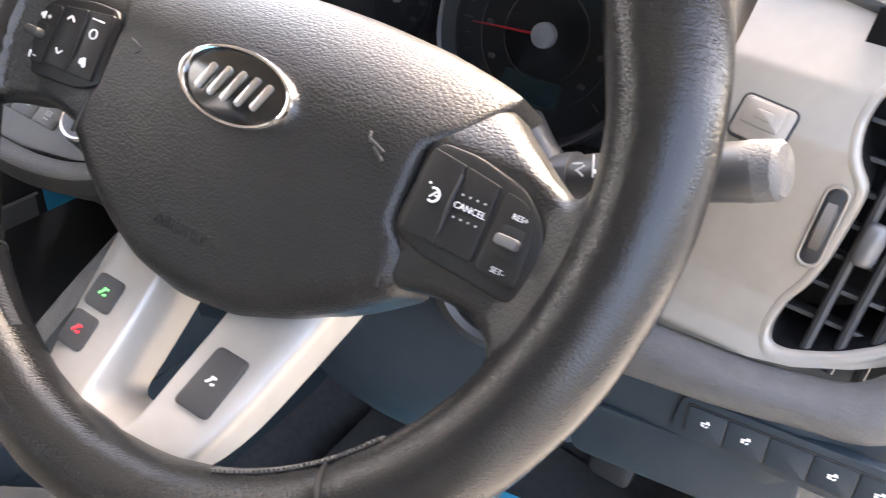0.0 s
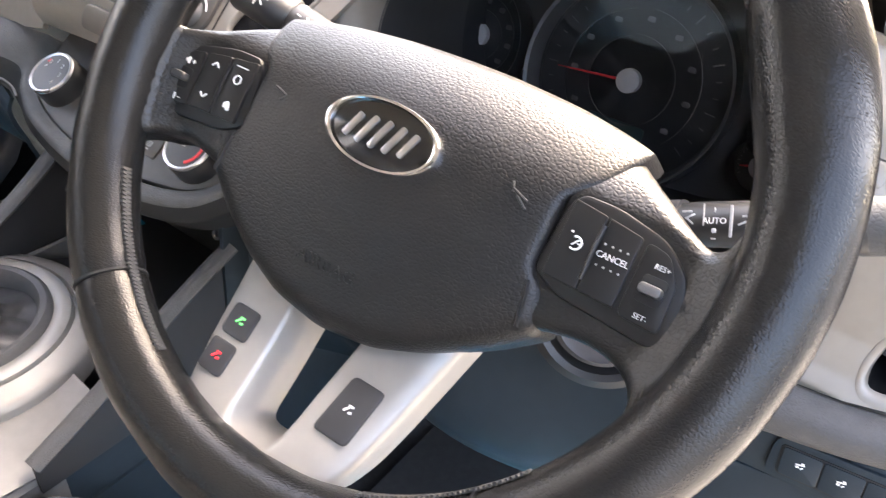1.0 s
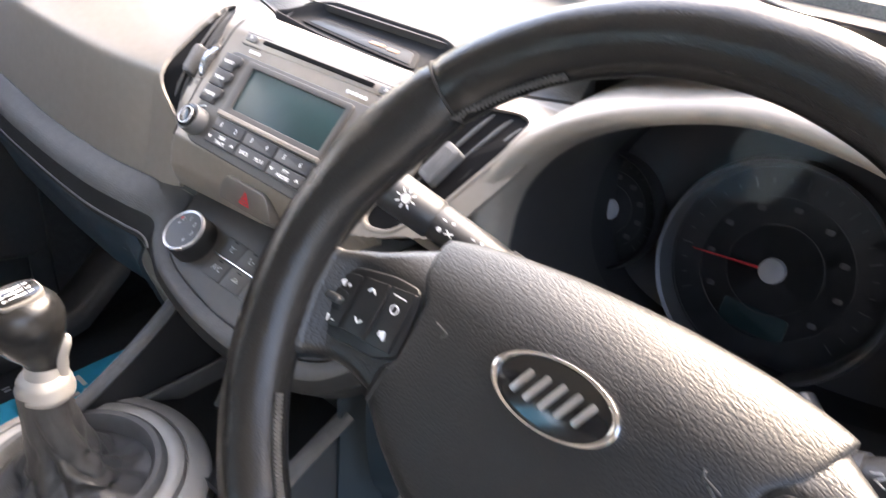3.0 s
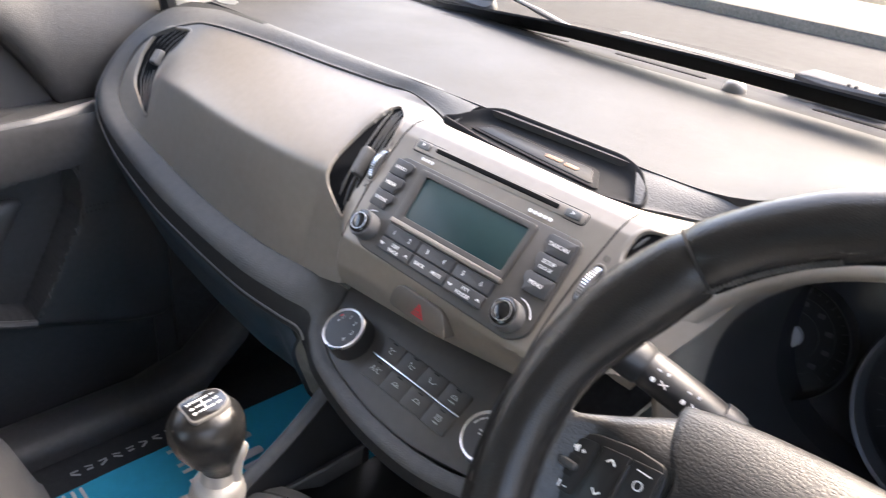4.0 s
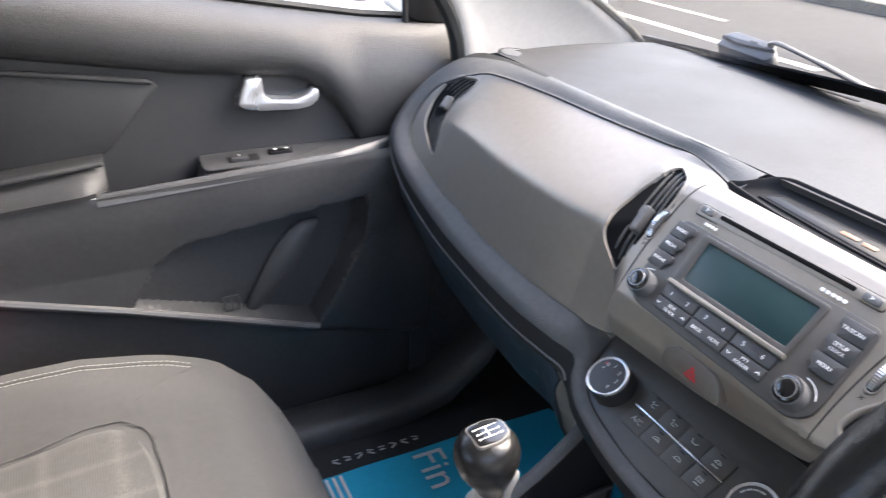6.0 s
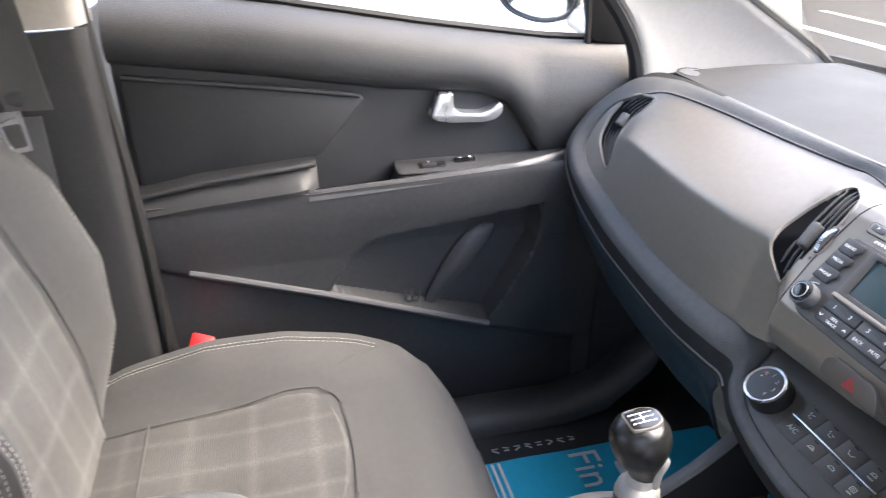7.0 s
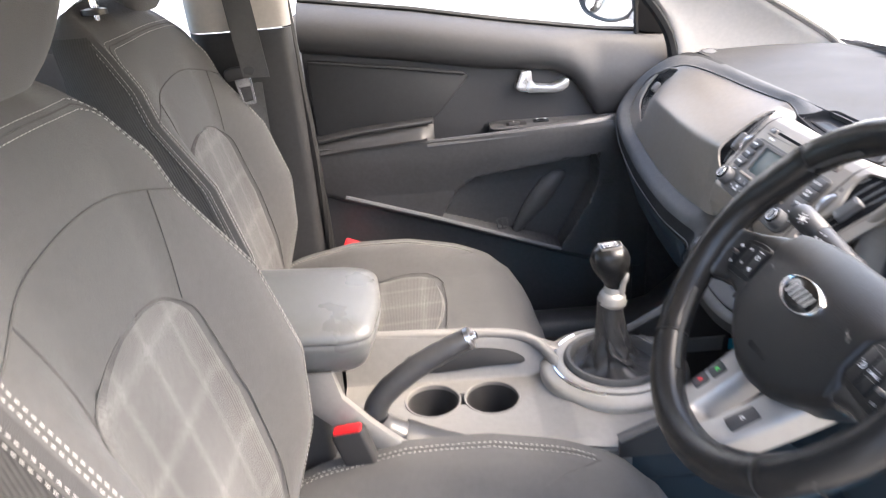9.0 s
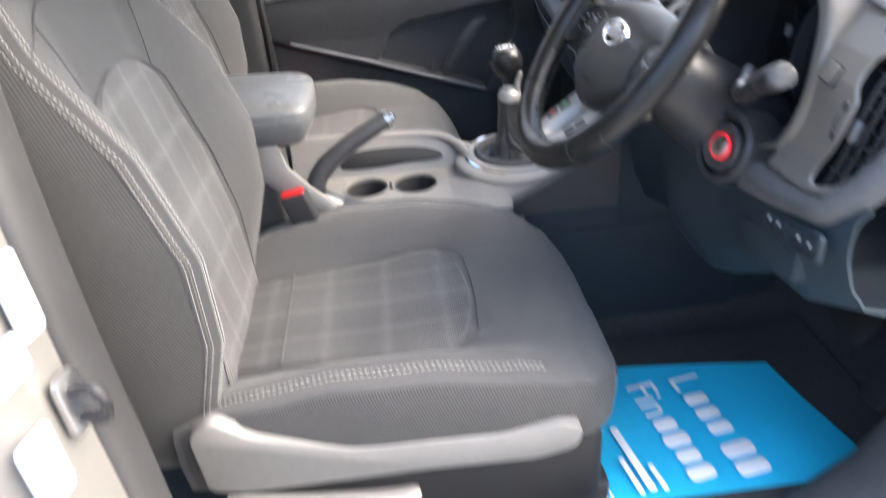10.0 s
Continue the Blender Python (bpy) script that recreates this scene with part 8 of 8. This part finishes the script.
    part("height_lever", tube(spline([(0.262, -0.645, 0.585), (0.266, -0.55, 0.572), (0.266, -0.45, 0.562), (0.262, -0.41, 0.562)], 12), [0.01, 0.013, 0.014, 0.014, 0.014, 0.014, 0.014, 0.014, 0.014, 0.013, 0.012, 0.008], 12, flat=0.75), CONSOLE, seat, "light grey height lever")
    part("seat_pan", box(-0.22, 0.22, -0.66, -0.16, 0.46, 0.575, 0.02), DEEP, seat)
    return seat


def back_insert(z):
    if z > 1.0:
        return 0.122 * math.sqrt(max(0.0, 1 - ((z - 1.0) / 0.0612) ** 2))
    return interp(z, (0.62, 0.78, 0.9, 1.0), (0.137, 0.136, 0.13, 0.122))


driver_seat = build_seat()
passenger_seat = copy_thing(driver_seat, Matrix.Translation((-0.345, -0.121, 0)))
passenger_seat["label"] = "grey cloth passenger seat with checked centre panels, set further back"


# ---- things outside the windows ----
def wiper(label, a, arm):
    """A wiper's pivot head, with its cap and rivets, and the bent arm that leaves it."""
    w = thing("windscreen_wiper", label, "wiper", "windscreen wipers")
    mh = frame3(a, (1, -0.08, 0.05), (0, -0.51, 0.86))
    head = part("head", slab(corners([(-0.056, -0.014), (0.05, -0.016), (0.056, -0.004), (0.048, 0.012), (-0.04, 0.016), (-0.058, 0.008)], 0.006), mh, -0.014, 0.004, 0.004), BUTTON, w)
    part("cap", slab(corners([(-0.058, 0.0), (-0.02, -0.004), (0.03, 0.0), (0.052, 0.004), (0.04, 0.016), (-0.04, 0.018)], 0.005), mh, 0.003, 0.01, 0.003), BUTTON, head)
    for x in (0.004, 0.012):
        part("rivet", lathe([(0.0022, 0.009), (0.002, 0.0115), (0.0001, 0.012)], mh @ Matrix.Translation((x, 0.006, 0)), 12), DEEP, head)
    part("arm", tube(spline(arm, 18), [0.0055] * 9 + [0.0075] * 9, 8, flat=0.6), BUTTON, w)


wiper("grey wiper head and arm resting at the foot of the windscreen", (-0.467, 0.508, 1.098), [(-0.42, 0.5, 1.112), (-0.385, 0.472, 1.125), (-0.331, 0.5, 1.107), (-0.288, 0.537, 1.085), (-0.2, 0.6, 1.045)])
wiper("grey wiper head and arm resting before the driver", (0.108, 0.508, 1.098), [(0.15, 0.498, 1.112), (0.19, 0.475, 1.12), (0.25, 0.5, 1.105), (0.3, 0.54, 1.085), (0.38, 0.6, 1.045)])
single("bonnet", thick(loft([spline([(-0.8, y - 0.12, z - 0.06), (-0.4, y - 0.02, z), (0, y, z + 0.015), (0.4, y - 0.02, z), (0.8, y - 0.12, z - 0.06)], 20) for y, z in ((0.5, 1.0), (0.6, 0.97), (0.64, 0.975), (1.0, 0.875), (1.35, 0.75), (1.45, 0.6))]), 0.01), PAINT, "silver bonnet ahead of the windscreen", "bonnet")


def parked_car(m, paint, label, cat="car"):
    c = thing("parked_" + cat, label, cat, m=m)
    sec = [(2.1, 0.45, 0.75, 0.3), (2.0, 0.72, 0.82, 0.25), (1.2, 0.95, 0.86, 0.2), (0.9, 1.0, 0.86, 0.2), (-1.9, 1.05, 0.86, 0.2), (-2.1, 0.6, 0.8, 0.3)]
    part("body", loft([spline([(-w, y, z0), (-w * 1.02, y, (z0 + zt) / 2), (-w * 0.97, y, zt - 0.06), (-w * 0.6, y, zt), (0, y, zt + 0.02), (w * 0.6, y, zt), (w * 0.97, y, zt - 0.06), (w * 1.02, y, (z0 + zt) / 2), (w, y, z0)], 26) for y, zt, w, z0 in sec], caps=False), paint, c)
    part("cabin", loft([[(x * w, y, z) for x in (-1, -0.5, 0, 0.5, 1)] for y, z, w in ((0.95, 0.98, 0.74), (0.25, 1.42, 0.6), (-1.3, 1.46, 0.6), (-1.85, 1.04, 0.72))]), TINTGLASS, c)
    part("roof", thick(loft([[(x * 0.6, y, z - 0.04 * x * x) for x in (-1, -0.5, 0, 0.5, 1)] for y, z in ((0.25, 1.44), (-0.5, 1.5), (-1.3, 1.47))]), 0.03), paint, c)
    for s in (-1, 1):
        part("headlight", lathe([(0.13, 0), (0.12, 0.05), (0.0001, 0.07)], frame3((s * 0.58, 2.0, 0.66), (1, 0, 0), (s * 0.2, 1, 0.2)), 20), CHROME, c)
        for y in (1.35, -1.35):
            w = part("wheel", lathe([(0.0001, -0.1), (0.2, -0.1), (0.31, -0.09), (0.32, 0), (0.31, 0.09), (0.2, 0.1), (0.0001, 0.08)], frame3((s * 0.78, y, 0.32), (0, 1, 0), (1, 0, 0)), 24), RUBBER, c)
    part("bumper_grille", box(-0.5, 0.5, 2.04, 2.12, 0.35, 0.55, 0.03), DEEP, c)
    return c


van = thing("parked_van", "plain white panel van parked close beside the passenger side", "van", m=pose(-2.15, -0.6, 0, 0, 0, -3))
side = [(0.28, 0.0), (0.6, 0.02), (1.0, 0.03), (1.4, 0.02), (1.9, -0.06), (2.1, -0.14), (2.18, -0.3)]
part("body", thick(loft([[(q, y, z) for z, q in side] + [(-1.6, y, 2.2), (-1.6, y, 0.28)] for y in (-2.6, -2.5, -1.0, 0.0, 1.2, 1.3)]), 0.02), VANPAINT, van)
part("nose", loft([[(q - d * 0.3, 1.3 + d, 0.28 + (z - 0.28) * k) for z, q in side] for d, k in ((0.0, 1.0), (0.35, 0.7), (0.7, 0.5), (1.0, 0.42))]), VANPAINT, van)
part("rubbing_strip", box(0.02, 0.045, -2.4, 1.1, 0.62, 0.74, 0.01), BLACK, van)
for y in (-1.9, 1.35):
    wh = part("wheel", lathe([(0.0001, -0.1), (0.2, -0.1), (0.31, -0.09), (0.32, 0), (0.31, 0.09), (0.2, 0.1), (0.0001, 0.08)], frame3((-0.06, y, 0.32), (0, 1, 0), (1, 0, 0)), 24), RUBBER, van)
    part("rim", lathe([(0.2, 0.095), (0.19, 0.11), (0.06, 0.105), (0.0001, 0.1)], frame3((-0.06, y, 0.32), (0, 1, 0), (1, 0, 0)), 20), STEEL, wh)
parked_car(pose(-2.4, -9.4, 0, 0, 0, 4), WHITEPAINT, "white car parked in the yard behind")
parked_car(pose(-1.3, -14.0, 0, 0, 0, -2), YELLOWPAINT, "yellow car parked in the yard behind")
crate = thing("shipping_container", "blue ribbed steel container in the yard", "container")
part("front", thick(loft([[(-2.62 - 0.1 * k, -6.0 + 0.035 * (k % 2), z) for k in range(26)] for z in (0.0, 2.5)]), 0.03), BLUEPAINT, crate, smooth=False)
part("side", thick(loft([[(-2.6 - 0.035 * (k % 2), -6.0 - 0.12 * k, z) for k in range(50)] for z in (0.0, 2.5)]), 0.03), BLUEPAINT, crate, smooth=False)
part("roof", thick(loft([[(-2.6, y, 2.5), (-5.1, y, 2.5)] for y in (-6.0, -11.9)]), 0.03), BLUEPAINT, crate)
single("wall_yard", thick(loft([[(-9.0, y, z) for y in (-20, 20)] for z in (0, 3.2)]), 0.2), WALLPAINT, "cream painted yard wall", "wall", "structure")
# Added wall, never in view; it blocks low sky and returns light to the doorway.
single("wall_unseen_driver_side", thick(loft([[(4.2, y, z) for y in (-14, -4, 3.0)] for z in (-0.02, 2.2)]), 0.25), BRICKPAINT, "added grey wall out of view that shapes the light at the open doorway", "wall", "structure")
